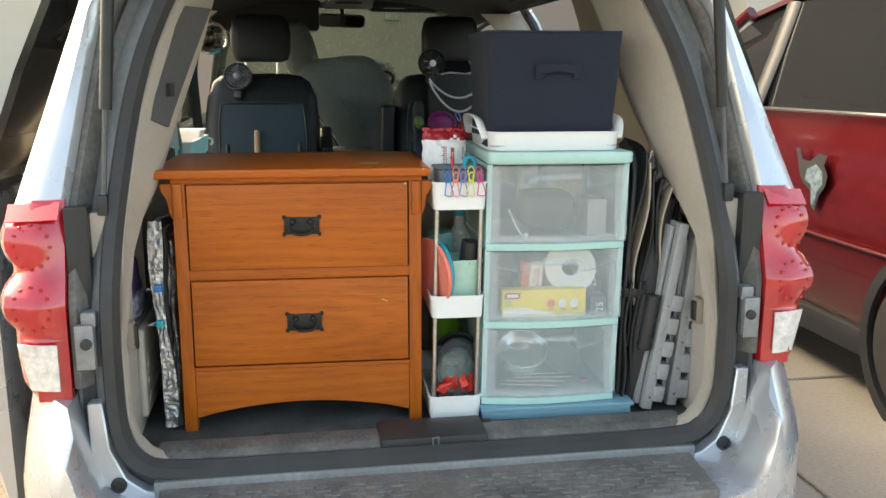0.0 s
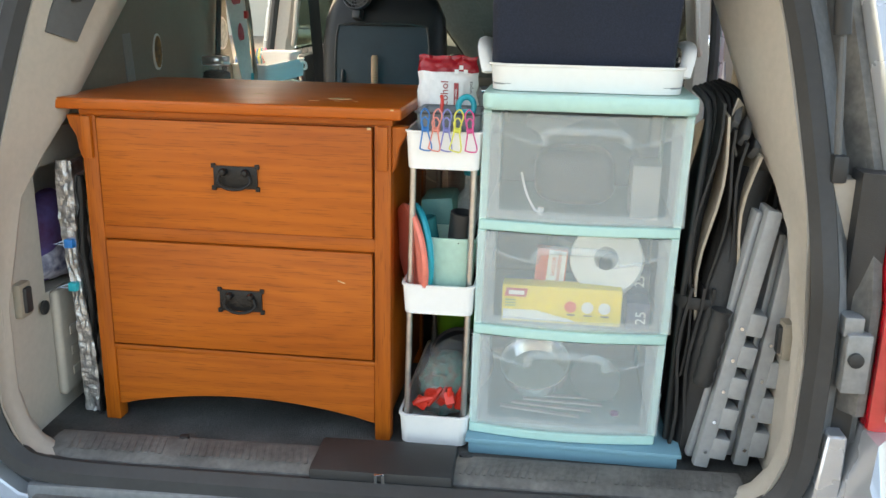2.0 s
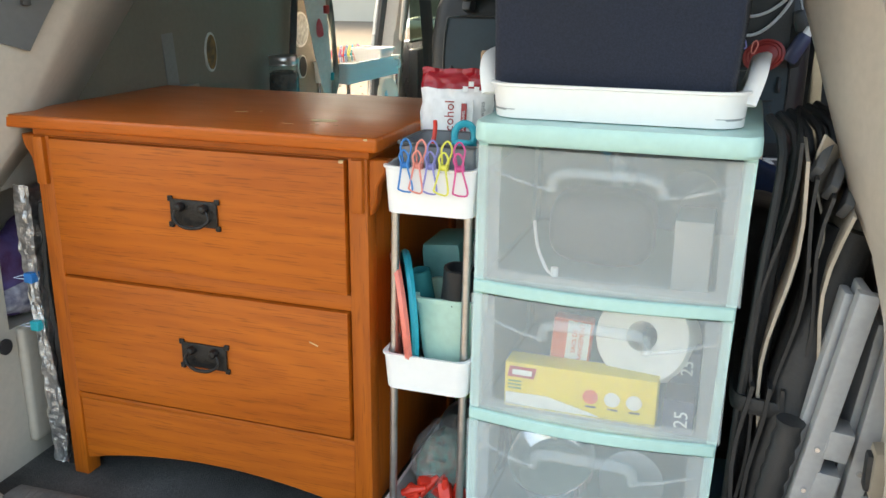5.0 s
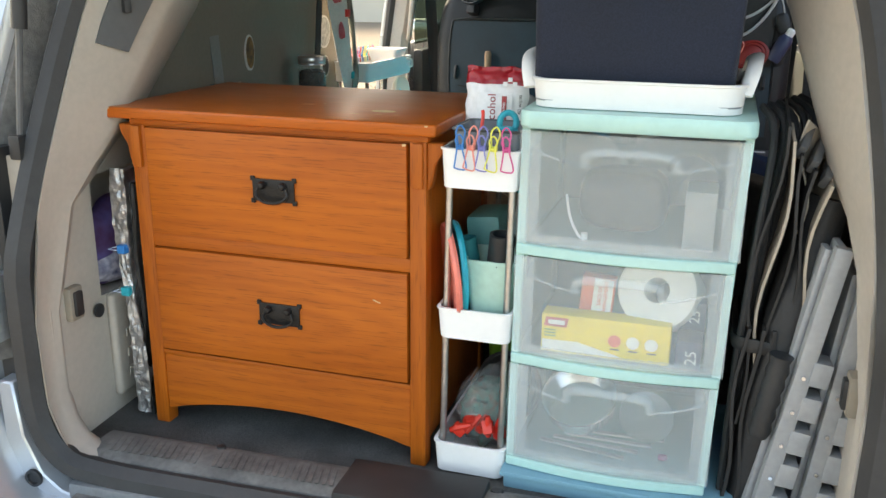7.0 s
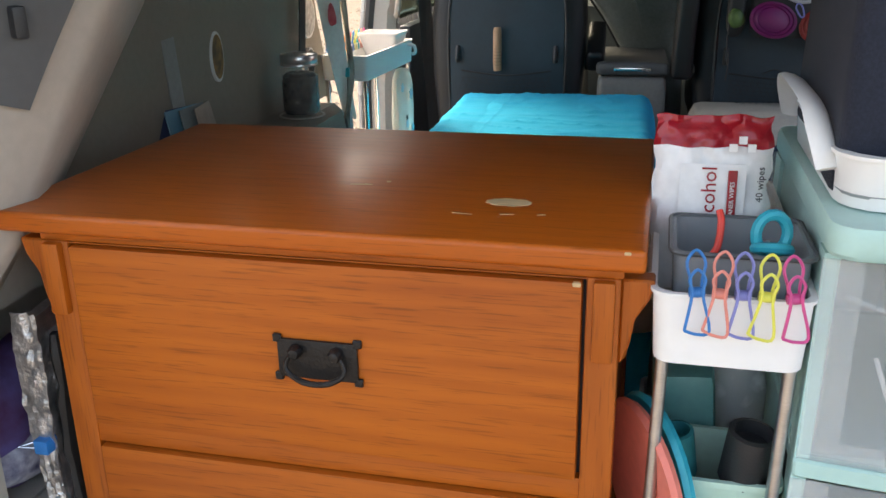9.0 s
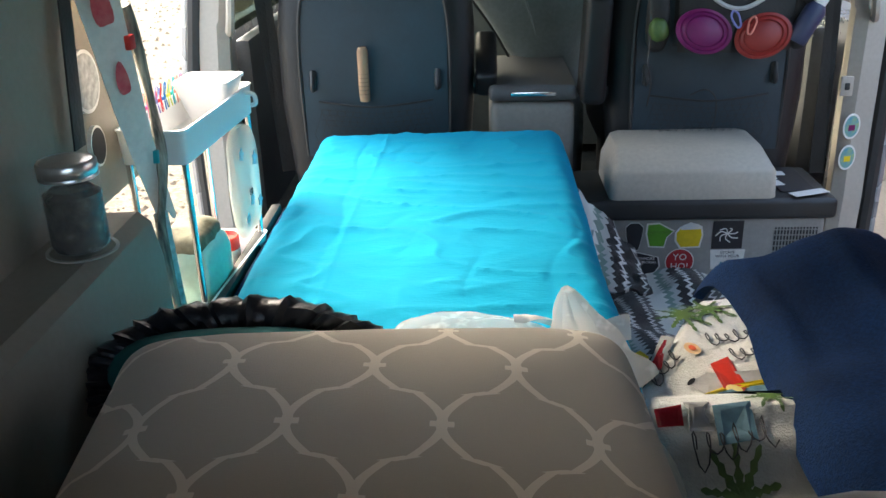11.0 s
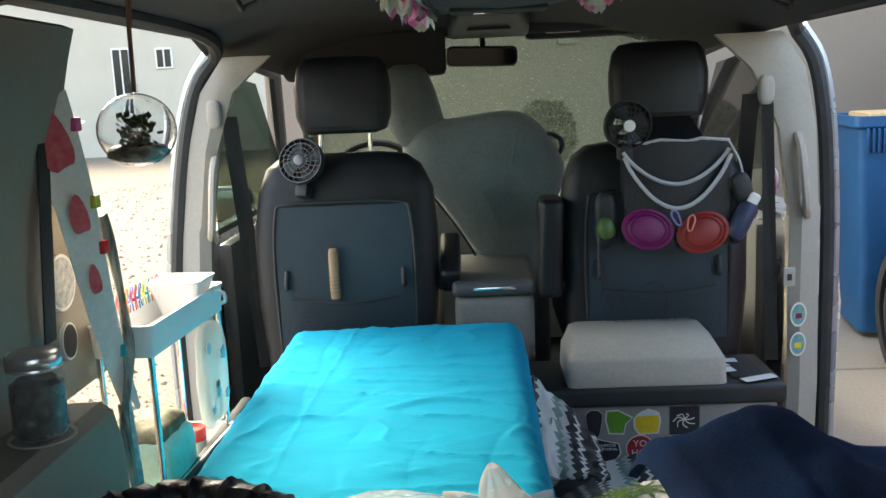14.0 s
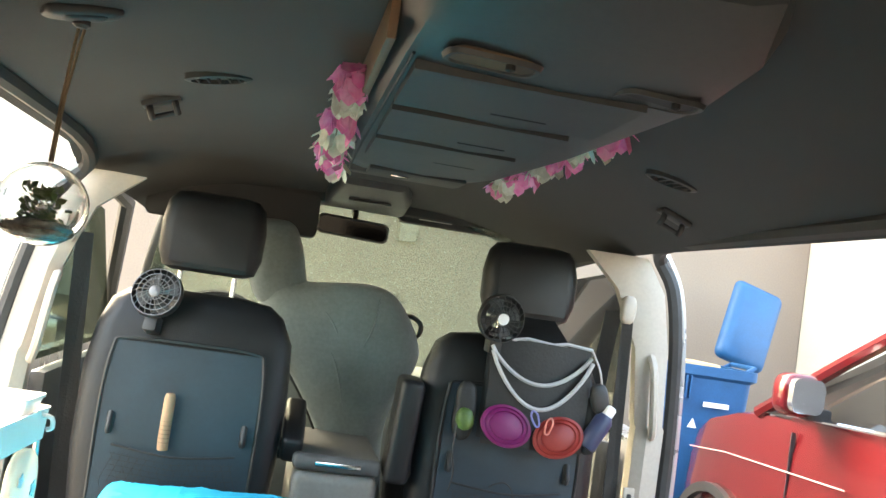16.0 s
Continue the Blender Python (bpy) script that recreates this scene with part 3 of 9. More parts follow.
# rear corners: painted panels outside the channel, upright with a wrap round the side
for s in (1, -1):
    def outer(z):
        pts = [(0.66, 1.75), (0.835, 1.17), (0.83, 1.0), (0.835, 0.8), (0.845, 0.7), (0.835, 0.6), (0.81, 0.45), (0.80, 0.3)]
        if z > pts[0][1]:
            return pts[0][0]
        for (xa, za), (xb, zb) in zip(pts, pts[1:]):
            if zb <= z <= za:
                return xa + (xb - xa) * (za - z) / (za - zb)
        return pts[-1][0]

    def inner(z):
        pts = [(0.47, 1.76), (0.55, 1.69), (0.655, 1.59), (0.692, 1.37), (0.722, 1.18), (0.722, 0.82)]
        for (xa, za), (xb, zb) in zip(pts, pts[1:]):
            if zb <= z <= za:
                return xa + (xb - xa) * (za - z) / (za - zb)
        return pts[0][0] if z > 1.7 else 0.722
    zs = [1.185 + (1.72 - 1.185) * i / 14 for i in range(15)]
    rings = []
    for z in zs:
        y, xo, xi = lid_y(z), outer(z), inner(z)
        w = xo - xi
        rings.append([(s * (xi - 0.004), y + 0.02, z), (s * xi, y - 0.035, z), (s * (xi + 0.012), y - 0.05, z), (s * (xi + 0.4 * w), y - 0.053, z), (s * (xo - 0.03), y - 0.04, z),
                      (s * (xo - 0.006), y - 0.02, z), (s * xo, y + 0.02, z), (s * (xo + 0.02), y + 0.14, z), (s * (xo + 0.02), y + 0.3, z), (s * (xo - 0.04), y + 0.3, z)])
    part("corner_panel", loft(rings), M["silver"], van, "silver painted upright beside the tailgate")
    # black channel between panel and flange
    rings = []
    for z in [0.83 + (1.70 - 0.83) * i / 20 for i in range(21)]:
        y, xi = lid_y(z), inner(z)
        rings.append([(s * (xi - 0.001), y - 0.028, z), (s * (xi - 0.014), y - 0.03, z), (s * (xi - 0.03), y - 0.008, z), (s * (xi - 0.04), y + 0.02, z), (s * (xi - 0.001), y + 0.02, z)])
    part("gutter_trim", loft(rings), M["matte"], van, "weathered black trim strip along the corner panel")
    # lower jamb plate beside the lamp
    rings = []
    for z in [0.60 + (1.185 - 0.60) * i / 14 for i in range(15)]:
        y = -0.15
        xi = 0.682 if z > 0.8 else 0.682 - 0.05 * ((0.8 - z) / 0.2) ** 2
        rings.append([(s * xi, y + 0.05, z), (s * xi, y + 0.004, z), (s * (xi + 0.012), y - 0.004, z), (s * 0.722, y - 0.008, z), (s * 0.735, y + 0.05, z)])
    part("jamb_plate", loft(rings), M["black"], van, "dull black jamb plate")
    br = bbox(0.676, 0.712, -0.195, -0.165, 0.872, 0.962, 0.004)
    br = bbox(0.672, 0.70, -0.186, -0.15, 0.955, 0.985, 0.004, 2, br)
    if s < 0:
        mirror(br)
    brk = part("striker_bracket", br, M["jamb"], van, "grey metal striker bracket")
    bolt = moved(lathe([(0.011, 0), (0.011, 0.006), (0.005, 0.008)], n=12), pose(s * 0.69, -0.195, 0.925, 90, 0, 0))
    part("bolt", bolt, M["black"], brk)
    # tail lamp: housing, two round red chambers, clear foot
    def lamp_edge(z):
        """Two round lobes over a straight foot."""
        lobe = max(math.sqrt(max(0.0, 0.066 ** 2 - (z - cz) ** 2)) for cz in (1.125, 1.003))
        foot = 0.828 - 0.10 * max(0.0, (0.90 - z)) - 1.5 * max(0.0, 0.85 - z) ** 2 * 10
        return max(0.79 + 0.95 * lobe, min(foot, 0.836)) - 1.2 * max(0.0, z - 1.185)
    lamp_mats = ((0.935, 1.2, M["lensred"], "tail_light_lens", "glossy red lens with dark round dots"), (0.815, 0.935, M["lensred"], "lower_lens", "red rim of the lens"))
    lampob = None
    for z0, z1, mm, nm, lb in lamp_mats:
        rings = []
        for i in range(41):
            z = z0 + (z1 - z0) * i / 40
            xo, xi, y = lamp_edge(z), 0.722, -0.15 + max(0, z - 1.0) * 0.3
            bulge = 0.012 * (math.sin((z - 0.94) / 0.13 * math.pi) ** 2 if z > 0.94 else 0.3)
            rings.append([(s * xi, y + 0.02, z), (s * (xi + 0.002), y - 0.04, z), (s * (xi + 0.025), y - 0.052 - bulge * 0.5, z), (s * (xi + 0.06), y - 0.05 - bulge, z),
                          (s * (xo - 0.018), y - 0.03 - bulge, z), (s * xo, y + 0.0, z), (s * (xo + 0.012), y + 0.09, z), (s * (xi + 0.05), y + 0.09, z)])
        if lampob is None:
            lampob = part("tail_light", loft(rings), mm, van, lb)
        else:
            part(nm, loft(rings), mm, lampob, lb)
    cl = sheet(lambda u, v: (s * (0.738 + 0.075 * u * (1 - 0.25 * (1 - v))), -0.2135 + 0.018 * u * u, 0.840 + 0.092 * v), 8, 8, 0.004)
    part("reversing_lens", cl, M["lensclear"], lampob, "clear ribbed reversing lens")
    cap = sheet(lambda u, v: (s * (0.73 + 0.10 * u), -0.165 + 0.03 * v - 0.004 + 0.02 * u * u, 1.165 + 0.03 * v - 0.006 * u), 6, 4, 0.003)
    part("lens_cap", cap, M["lenspink"], lampob, "paler red top of the lens")
    for ci, cz in enumerate((1.115, 1.0)):
        for k in range(12):
            a = k * math.pi / 6
            px, pz = 0.782 + 0.036 * math.cos(a), cz + 0.042 * math.sin(a)
            yb = -0.15 + max(0, pz - 1.0) * 0.3 - 0.05 - 0.012 * math.sin((pz - 0.94) / 0.13 * math.pi) ** 2 - 0.002
            dot = moved(lathe([(0.004, 0), (0.0036, 0.0015)], n=8), pose(s * px, yb + (0.012 if px > 0.8 else 0.0), pz, 90, 0, 0))
            part("lens_dot", dot, M["lensdot"], lampob)
    # gas strut
    rod = tube([(s * 0.655, -0.115, 1.19), (s * 0.642, -0.10, 1.38)], 0.0055, 8)
    st = part("gas_strut", rod, M["greyplastic"], van, "dark rod of the tailgate strut")
    part("cylinder", tube([(s * 0.642, -0.10, 1.37), (s * 0.61, -0.08, 1.78)], 0.0125, 10), M["black"], st, "black strut cylinder")
    part("socket", bbox(s * 0.656 - 0.011, s * 0.656 + 0.011, -0.13, -0.10, 1.165, 1.205, 0.005), M["black"], st)
    # quarter panel side skin and open sliding door outside it
    rings = []
    for y, dx in ((0.13, -0.02), (0.3, 0.07), (0.6, 0.1), (1.45, 0.11)):
        rings.append([(s * (0.80 + dx), y, 0.3), (s * (0.865 + dx), y, 0.55), (s * (0.875 + dx), y, 0.9), (s * (0.855 + dx), y, 1.12), (s * (0.83 + dx), y, 1.12), (s * (0.80 + dx), y, 0.6)])
    part("quarter_panel", loft(rings), M["silver"], van, "silver painted side of the van")
    # door skin
    rings = []
    for y, e in ((0.27, 0.0), (0.30, 0.02), (0.5, 0.032), (1.2, 0.032), (1.36, 0.02)):
        rings.append([(s * (1.0 + e), y, 0.34), (s * (1.03 + e), y, 0.5), (s * (1.045 + e), y, 0.85), (s * (1.02 + e), y, 1.15), (s * 0.995, y, 1.15), (s * 0.99, y, 0.34)])
    sd = part("sliding_door", loft(rings), M["silver"], van, "silver sliding door slid back")
    fr = loft([[(s * (1.02 - 0.22 * t), y0, z) for y0 in (0.27,)][0:1] + [(s * (1.02 - 0.22 * t), 1.36, z), (s * (1.0 - 0.22 * t), 1.36, z), (s * (1.0 - 0.22 * t), 0.27, z)] for t, z in ((0, 1.15), (0.5, 1.44), (1, 1.68))])
    part("door_window", fr, M["cardglass"], sd, "dark tinted door window")
    # B pillar outside, front door skin behind the pillar
    rings = []
    for y, e in ((2.64, -0.01), (2.70, 0.01), (3.0, 0.02), (3.6, 0.02), (4.3, -0.02)):
        e2 = e + (0.095 if s > 0 else 0.0)
        rings.append([(s * (0.93 + e2), y, 0.3), (s * (0.975 + e2), y, 0.55), (s * (0.99 + e2), y, 0.9), (s * (0.96 + e2), y, 1.16), (s * (0.92 + e), y, 1.16), (s * (0.9 + e), y, 0.4)])
    fd = part("front_door", loft(rings), M["silver"], van, "silver front door")
    if s > 0:
        part("edge_seal", tube(smoothline([(1.02, 2.638, 0.35), (1.04, 2.638, 0.8), (1.033, 2.638, 1.0), (1.0, 2.638, 1.15)], 4), 0.006, 6), M["rubber"], fd, "black rubber door edge seal")
    part("door_card", bbox(min(s * 0.84, s * 0.89), max(s * 0.84, s * 0.89), 2.74, 3.9, 0.5, 1.14, 0.02), M["greyplastic"], fd)
    # right pane is nearly opaque, its colour standing in for dark reflections
    part("door_glass", prism([(2.80, 1.16), (3.95, 1.16), (3.45, 1.66), (2.80, 1.70)], 0.006, 'x', s * 0.9), M["sideglass" if s < 0 else "cardglass"], fd)
    part("door_frame", tube([(s * 0.93, 4.0, 1.16), (s * 0.82, 3.45, 1.70), (s * 0.80, 2.80, 1.74)], 0.028, 8), M["black"], fd)
    # wing mirror
    mr = part("wing_mirror", moved(cushion(0.22, 0.1, 0.16, 0.5, 0.6, 24, 12, 0), Matrix.Translation((s * 1.12, 3.72, 1.16))), M["silver"], fd)
    part("mirror_glass", bbox(s * 1.12 - 0.085, s * 1.12 + 0.085, 3.655, 3.668, 1.10, 1.22, 0.004), M["chrome"], mr)
    # wheels
    for wy in (0.75, 3.85):
        wh = part("wheel", moved(lathe([(0.20, -0.1), (0.31, -0.1), (0.335, -0.06), (0.335, 0.06), (0.31, 0.1), (0.2, 0.1)], n=36), pose(s * 0.86, wy, 0.335, 0, 90, 0)), M["tyre"], van, "black tyre")
        part("rim", moved(lathe([(0.205, -0.09), (0.205, 0.09), (0.15, 0.07), (0.05, 0.085)], n=24), pose(s * 0.86, wy, 0.335, 0, 90 * s, 0)), M["alloy"], wh)

# bumper with its step
bp = []
half = ((0.0, -0.415, 0.592), (0.2, -0.41, 0.592), (0.4, -0.40, 0.592), (0.58, -0.372, 0.593), (0.645, -0.352, 0.597), (0.68, -0.338, 0.62), (0.705, -0.325, 0.68), (0.722, -0.315, 0.76), (0.735, -0.305, 0.812), (0.76, -0.285, 0.82), (0.80, -0.24, 0.818), (0.835, -0.16, 0.815), (0.845, -0.06, 0.812), (0.848, 0.10, 0.81))
for x, y, top in [(-a, b, c) for a, b, c in half[:0:-1]] + list(half):
    sh = 0.06 * max(0, (top - 0.6) / 0.22)
    bp.append([(x * 0.97, y * 0.93, 0.25), (x, y, 0.36), (x * 1.005, y * 1.01, 0.5), (x * 1.003, y, min(top, 0.66) - 0.012), (x * 0.995, y + 0.3 * sh, min(top, 0.72) - 0.004), (x * 0.985, y + 0.012 + sh, top), (x * 0.982, max(y + 0.05, -0.16) if y > -0.2 else -0.16, top), (x * 0.97, -0.10 if y < -0.13 else y + 0.06, 0.28)])
part("bumper", loft(bp), M["silver"], van, "silver painted rear bumper")
pad = bmesh.new()
outl = [(-0.575, -0.165), (0.575, -0.165), (0.555, -0.37), (0.3, -0.395), (0, -0.405), (-0.3, -0.395), (-0.555, -0.37)]
prism(outl, 0.022, 'z', 0.588, 0.004, pad)
padob = part("step_pad", pad, M["matte"], van, "black ridged step pad, scuffed and dusty")
for s in (1, -1):
    rngp = random.Random(5)
    for i in range(9):
        for j in range(7):
            x0 = s * (0.07 + 0.052 * i + 0.02 * (j % 2))
            if abs(x0) < 0.53:
                part("tread_bar", moved(bbox(-0.017, 0.017, -0.006, 0.006, 0, 0.006, 0.0015, 1), pose(x0, -0.232 - 0.021 * j, 0.6085, 0, 0, rngp.choice((-8, 0, 6)))), M["matte"], padob)
part("plate_face", bbox(-0.585, 0.585, -0.19, -0.145, 0.56, 0.626, 0.008), M["jamb"], van, "dark grey edge below the sill")
for s in (1, -1):
    cor = prism([(s * 0.56, 0.60), (s * 0.60, 0.607), (s * 0.635, 0.635), (s * 0.663, 0.70), (s * 0.672, 0.80), (s * 0.70, 0.80), (s * 0.70, 0.69), (s * 0.672, 0.62), (s * 0.62, 0.58), (s * 0.56, 0.575)], 0.035, 'y', -0.188, 0.003)
    part("corner_bracket", cor, M["silver"], van, "silver painted corner of the sill")
    part("plug", moved(lathe([(0.016, 0), (0.016, 0.006), (0.011, 0.007), (0.010, 0.003)], n=16), pose(s * 0.65, -0.188, 0.626, 90, 0, 0)), M["black"], van, "black round plug")
# raised tailgate overhead
tg = part("tailgate", prism([(0.02, 1.80), (-0.35, 1.98), (-1.02, 2.12), (-1.05, 2.16), (-0.35, 2.05), (0.02, 1.86)], 1.36, 'x', -0.68, 0.01), M["silver"], van, "raised tailgate")
# roof skin, bonnet and nose
roofr = []
for y, z, w in ((0.06, 1.83, 0.66), (0.2, 1.87, 0.72), (1.5, 1.905, 0.76), (2.6, 1.90, 0.74), (3.15, 1.85, 0.68)):
    roofr.append([(-w - 0.06, y, z - 0.10), (-w, y, z - 0.03), (-w * 0.6, y, z), (w * 0.6, y, z), (w, y, z - 0.03), (w + 0.06, y, z - 0.10), (w + 0.04, y, z - 0.11), (w * 0.6, y, z - 0.02), (-w * 0.6, y, z - 0.02), (-w - 0.04, y, z - 0.11)])
part("roof", loft(roofr), M["silver"], van)
bon = []
for y, z, w in ((4.05, 1.12, 0.84), (4.5, 1.06, 0.84), (4.95, 0.92, 0.78), (5.05, 0.7, 0.74)):
    bon.append([(-w, y, 0.35), (-w - 0.05, y, 0.6), (-w, y, z - 0.06), (-w * 0.7, y, z), (w * 0.7, y, z), (w, y, z - 0.06), (w + 0.05, y, 0.6), (w, y, 0.35)])
part("bonnet", loft(bon), M["silver"], van)

# ---- inside: setting ----
# load floor, sill plate, main floor
fl = bbox(-0.66, 0.66, -0.115, 0.50, FLOOR - 0.06, FLOOR, 0.003)
single("floor_1", fl, M["carpet"], "black carpeted load floor", "floor", "structure")
fl = bbox(-0.90, 0.90, 0.50, 4.0, 0.48, 0.56, 0.0)
single("floor_2", fl, M["carpet"], "black carpeted main floor", "floor", "structure")
sp = []
for x in [(-0.585 + 1.17 * i / 30) for i in range(31)]:
    e = 0.0 if abs(x) < 0.57 else 0.004
    sp.append([(x, -0.145, 0.632), (x, -0.142, 0.652 - e), (x, -0.125, 0.662 - e), (x, -0.075, 0.664 - e), (x, -0.055, 0.657), (x, -0.05, 0.632)])
sill = single("sill_plate", loft(sp), M["matte"], "dull black scuff plate along the tailgate sill", "trim", "structure")
OFF[sill] = Vector((0, 0, 0))
for s in (1, -1):
    for i in range(34):
        x0 = s * (0.135 + 0.0125 * i)
        if abs(x0) < 0.57 and not 0.355 < abs(x0) < 0.375:
            part("rib", moved(bbox(-0.0035, 0.0035, -0.028, 0.028, 0, 0.0016, 0.0005, 1), pose(x0, -0.1, 0.6625, 0, 0, -s * 12)), M["matte"], sill)
part("latch_cover", bbox(-0.118, 0.118, -0.158, -0.045, 0.64, 0.672, 0.008), M["black"], sill, "smooth black latch cover")
part("latch_loop", tube([(-0.006, -0.16, 0.65), (-0.006, -0.163, 0.672), (0.006, -0.163, 0.672), (0.006, -0.16, 0.65)], 0.003, 6), M["chrome"], sill, "steel latch loop")
for sx in (-0.36, 0.135, 0.13):
    part("rivet", moved(lathe([(0.009, 0), (0.008, 0.004), (0.003, 0.006)], n=12), pose(sx, -0.066, 0.662)), M["black"], sill)

# headliner: curved ceiling
def ceil_z(x, y):
    door = min(1, max(0, (y - 1.2) / 0.2)) * min(1, max(0, (2.5 - y) / 0.12)) if x < 0 else 0
    edge = (0.135 - 0.04 * door) * (abs(x) / 0.80) ** 3.2
    front = 0.05 * max(0, (y - 2.3) / 0.9) ** 2
    rear = 0.07 * max(0, (0.7 - y) / 0.6) ** 2
    return 1.862 - edge - front - rear


def ceiling_f(u, v):
    y = 0.08 + 3.14 * v
    w = 0.80 - 0.10 * max(0, (0.8 - y) / 0.8) - 0.08 * max(0, (y - 2.6) / 0.6)
    x = (2 * u - 1) * w
    return (x, y, ceil_z(x * 0.80 / w, y))


single("ceiling", sheet(ceiling_f, 24, 26, -0.02), M["headliner"], "charcoal cloth headliner of the van", "ceiling", "structure")


def side_x(z):
    """Half-width of the inner side trim at a height."""
    return 0.815 - 0.10 * max(0.0, (z - 1.25) / 0.47) ** 2


for s, nm in ((-1, "left"), (1, "right")):
    # upper trim between tailgate pillar and door opening, round a quarter window
    def upper(u, v, s=s):
        z = 1.07 + 0.66 * v
        y = 0.16 + 0.12 * v + ((1.375 if s < 0 else 1.06) + 0.10 * (1 - v) ** 2 - (0.25 if s < 0 else 0.12) * v) * u
        return (s * (side_x(z) - 0.02 * (1 - u) * v), y, z)
    bm = bmesh.new()
    NU, NV = 20, 14
    grid = [[bm.verts.new(upper(i / NU, j / NV)) for j in range(NV + 1)] for i in range(NU + 1)]
    for i in range(NU):
        for j in range(NV):
            hole = 2 <= i < 10 and 8 <= j < 13
            if not hole:
                bm.faces.new((grid[i][j], grid[i + 1][j], grid[i + 1][j + 1], grid[i][j + 1]))
    bmesh.ops.recalc_face_normals(bm, faces=bm.faces[:])
    bmesh.ops.solidify(bm, geom=bm.faces[:], thickness=0.02)
    bmesh.ops.delete(bm, geom=[v for v in bm.verts if not v.link_faces], context='VERTS')
    single("wall_" + nm + "_upper", bm, M["taupe"], "grey brown plastic upper side trim of the van", "wall", "structure")
    corner = [upper(2 / NU, 8 / NV), upper(10 / NU, 8 / NV), upper(10 / NU, 13 / NV), upper(2 / NU, 13 / NV)]
    wfr = tube([Vector(c) - Vector((s * 0.004, 0, 0)) for c in corner], 0.016, 8, True)
    wob = single("window_" + ("2" if s < 0 else "3"), wfr, M["rubber"], "black frame of the rear side window", "window", "structure")
    OFF[wob] = Vector((0, 0, 0))
    part("pane", loft([[Vector(c) + Vector((s * o, 0, 0)) for c in corner] for o in (0.012, 0.017)]), M["tint"], wob, "dark tinted pane")
    # lower trim with shelf, over the wheel arch
    prof = lambda y: [(s * 0.70, y, 0.50), (s * 0.672, y, 0.62), (s * 0.662, y, 0.80), (s * 0.668, y, 1.0), (s * 0.680, y, 1.075), (s * 0.70, y, 1.092), (s * 0.80, y, 1.088), (s * 0.825, y, 1.10), (s * 0.85, y, 1.05), (s * 0.85, y, 0.50)]
    YE = 1.36 if s < 0 else 1.16
    rings = [prof(y) for y in (0.42, 0.6, 0.9, YE - 0.1, YE)]
    rings.append([(x if abs(x) > 0.75 else x * 1.02, y + 0.035, z if z < 1.05 else z - 0.012) for x, y, z in prof(YE)])
    rings.append([(x if abs(x) > 0.75 else x * 1.12, y + 0.055, z if z < 1.05 else z - 0.04) for x, y, z in prof(YE)])
    single("wall_" + nm + "_lower", loft(rings), M["taupe"], "grey brown plastic lower side trim with a shelf", "wall", "structure")
    # rear lower panel with pocket
    rl = bmesh.new()
    for y0, y1, z0, z1 in ((-0.12, 0.42, 0.63, 0.885), (-0.12, 0.02, 0.885, 1.11), (0.22, 0.42, 0.885, 1.11), (-0.12, 0.42, 1.11, 1.17)):
        quad = [[(s * (0.635 + 0.02 * (y + 0.12)), y, z) for y, z in ((y0, z0), (y1, z0), (y1, z1), (y0, z1))], [(s * 0.70, y, z) for y, z in ((y0, z0), (y1, z0), (y1, z1), (y0, z1))]]
        join(rl, loft(quad))
    bbox(*sorted((s * 0.72, s * 0.735)), 0.0, 0.25, 0.87, 1.13, 0, 1, rl)
    low = single("wall_" + nm + "_rear", rl, M["beige"], "beige plastic panel with a storage pocket beside the tailgate", "wall", "structure")
    OFF[low] = Vector((0, 0, 0))
    door = bbox(*sorted((s * 0.622, s * 0.64)), 0.03, 0.24, 0.68, 0.885, 0.012, 3)
    dob = part("pocket_door", door, M["beige"], low)
    for k in range(3):
        part("groove", bbox(*sorted((s * 0.6195, s * 0.626)), 0.06, 0.21, 0.71 + 0.04 * k, 0.728 + 0.04 * k, 0.003), M["beige"], dob)
    part("latch", bbox(*sorted((s * 0.616, s * 0.64)), -0.075, -0.055, 0.88, 0.925, 0.004), M["black"], low, "black latch button")
    part("latch_ring", bbox(*sorted((s * 0.622, s * 0.64)), -0.082, -0.048, 0.872, 0.933, 0.005), M["taupe"], low)
    part("hole", moved(lathe([(0.013, 0), (0.013, 0.004), (0.009, 0.005)], n=16), pose(s * 0.632, 0.0, 0.865, 0, -90 * s, 0)), M["black"], low)
    # tailgate pillar trim
    rings = []
    for z, xi, dy in ((0.650, 0.545, 0.015), (0.668, 0.585, 0.02), (0.70, 0.612, 0.025), (0.75, 0.628, 0.03), (0.9, 0.63, 0.035), (1.08, 0.61, 0.045), (1.14, 0.598, 0.08), (1.2, 0.572, 0.10), (1.39, 0.512, 0.125), (1.5, 0.476, 0.14), (1.6, 0.452, 0.16), (1.7, 0.42, 0.19), (1.76, 0.38, 0.2)):
        xo = [x for x, zz in HALF if zz >= min(z, 1.74)][0] if z > 0.75 else 0.64
        for (xa, za), (xb, zb) in zip(HALF[2:], HALF[3:]):
            if za <= z <= zb:
                xo = xa + (xb - xa) * (z - za) / (zb - za)
        y = lid_y(z)
        row = [(s * (xo - 0.012), y - 0.008, z), (s * (xo - 0.02), y - 0.012, z), (s * (0.35 * xo + 0.65 * xi), y + 0.6 * dy - 0.012, z), (s * (xi + 0.006), y + dy - 0.004, z), (s * (xi + 0.002), y + dy + 0.012, z)]
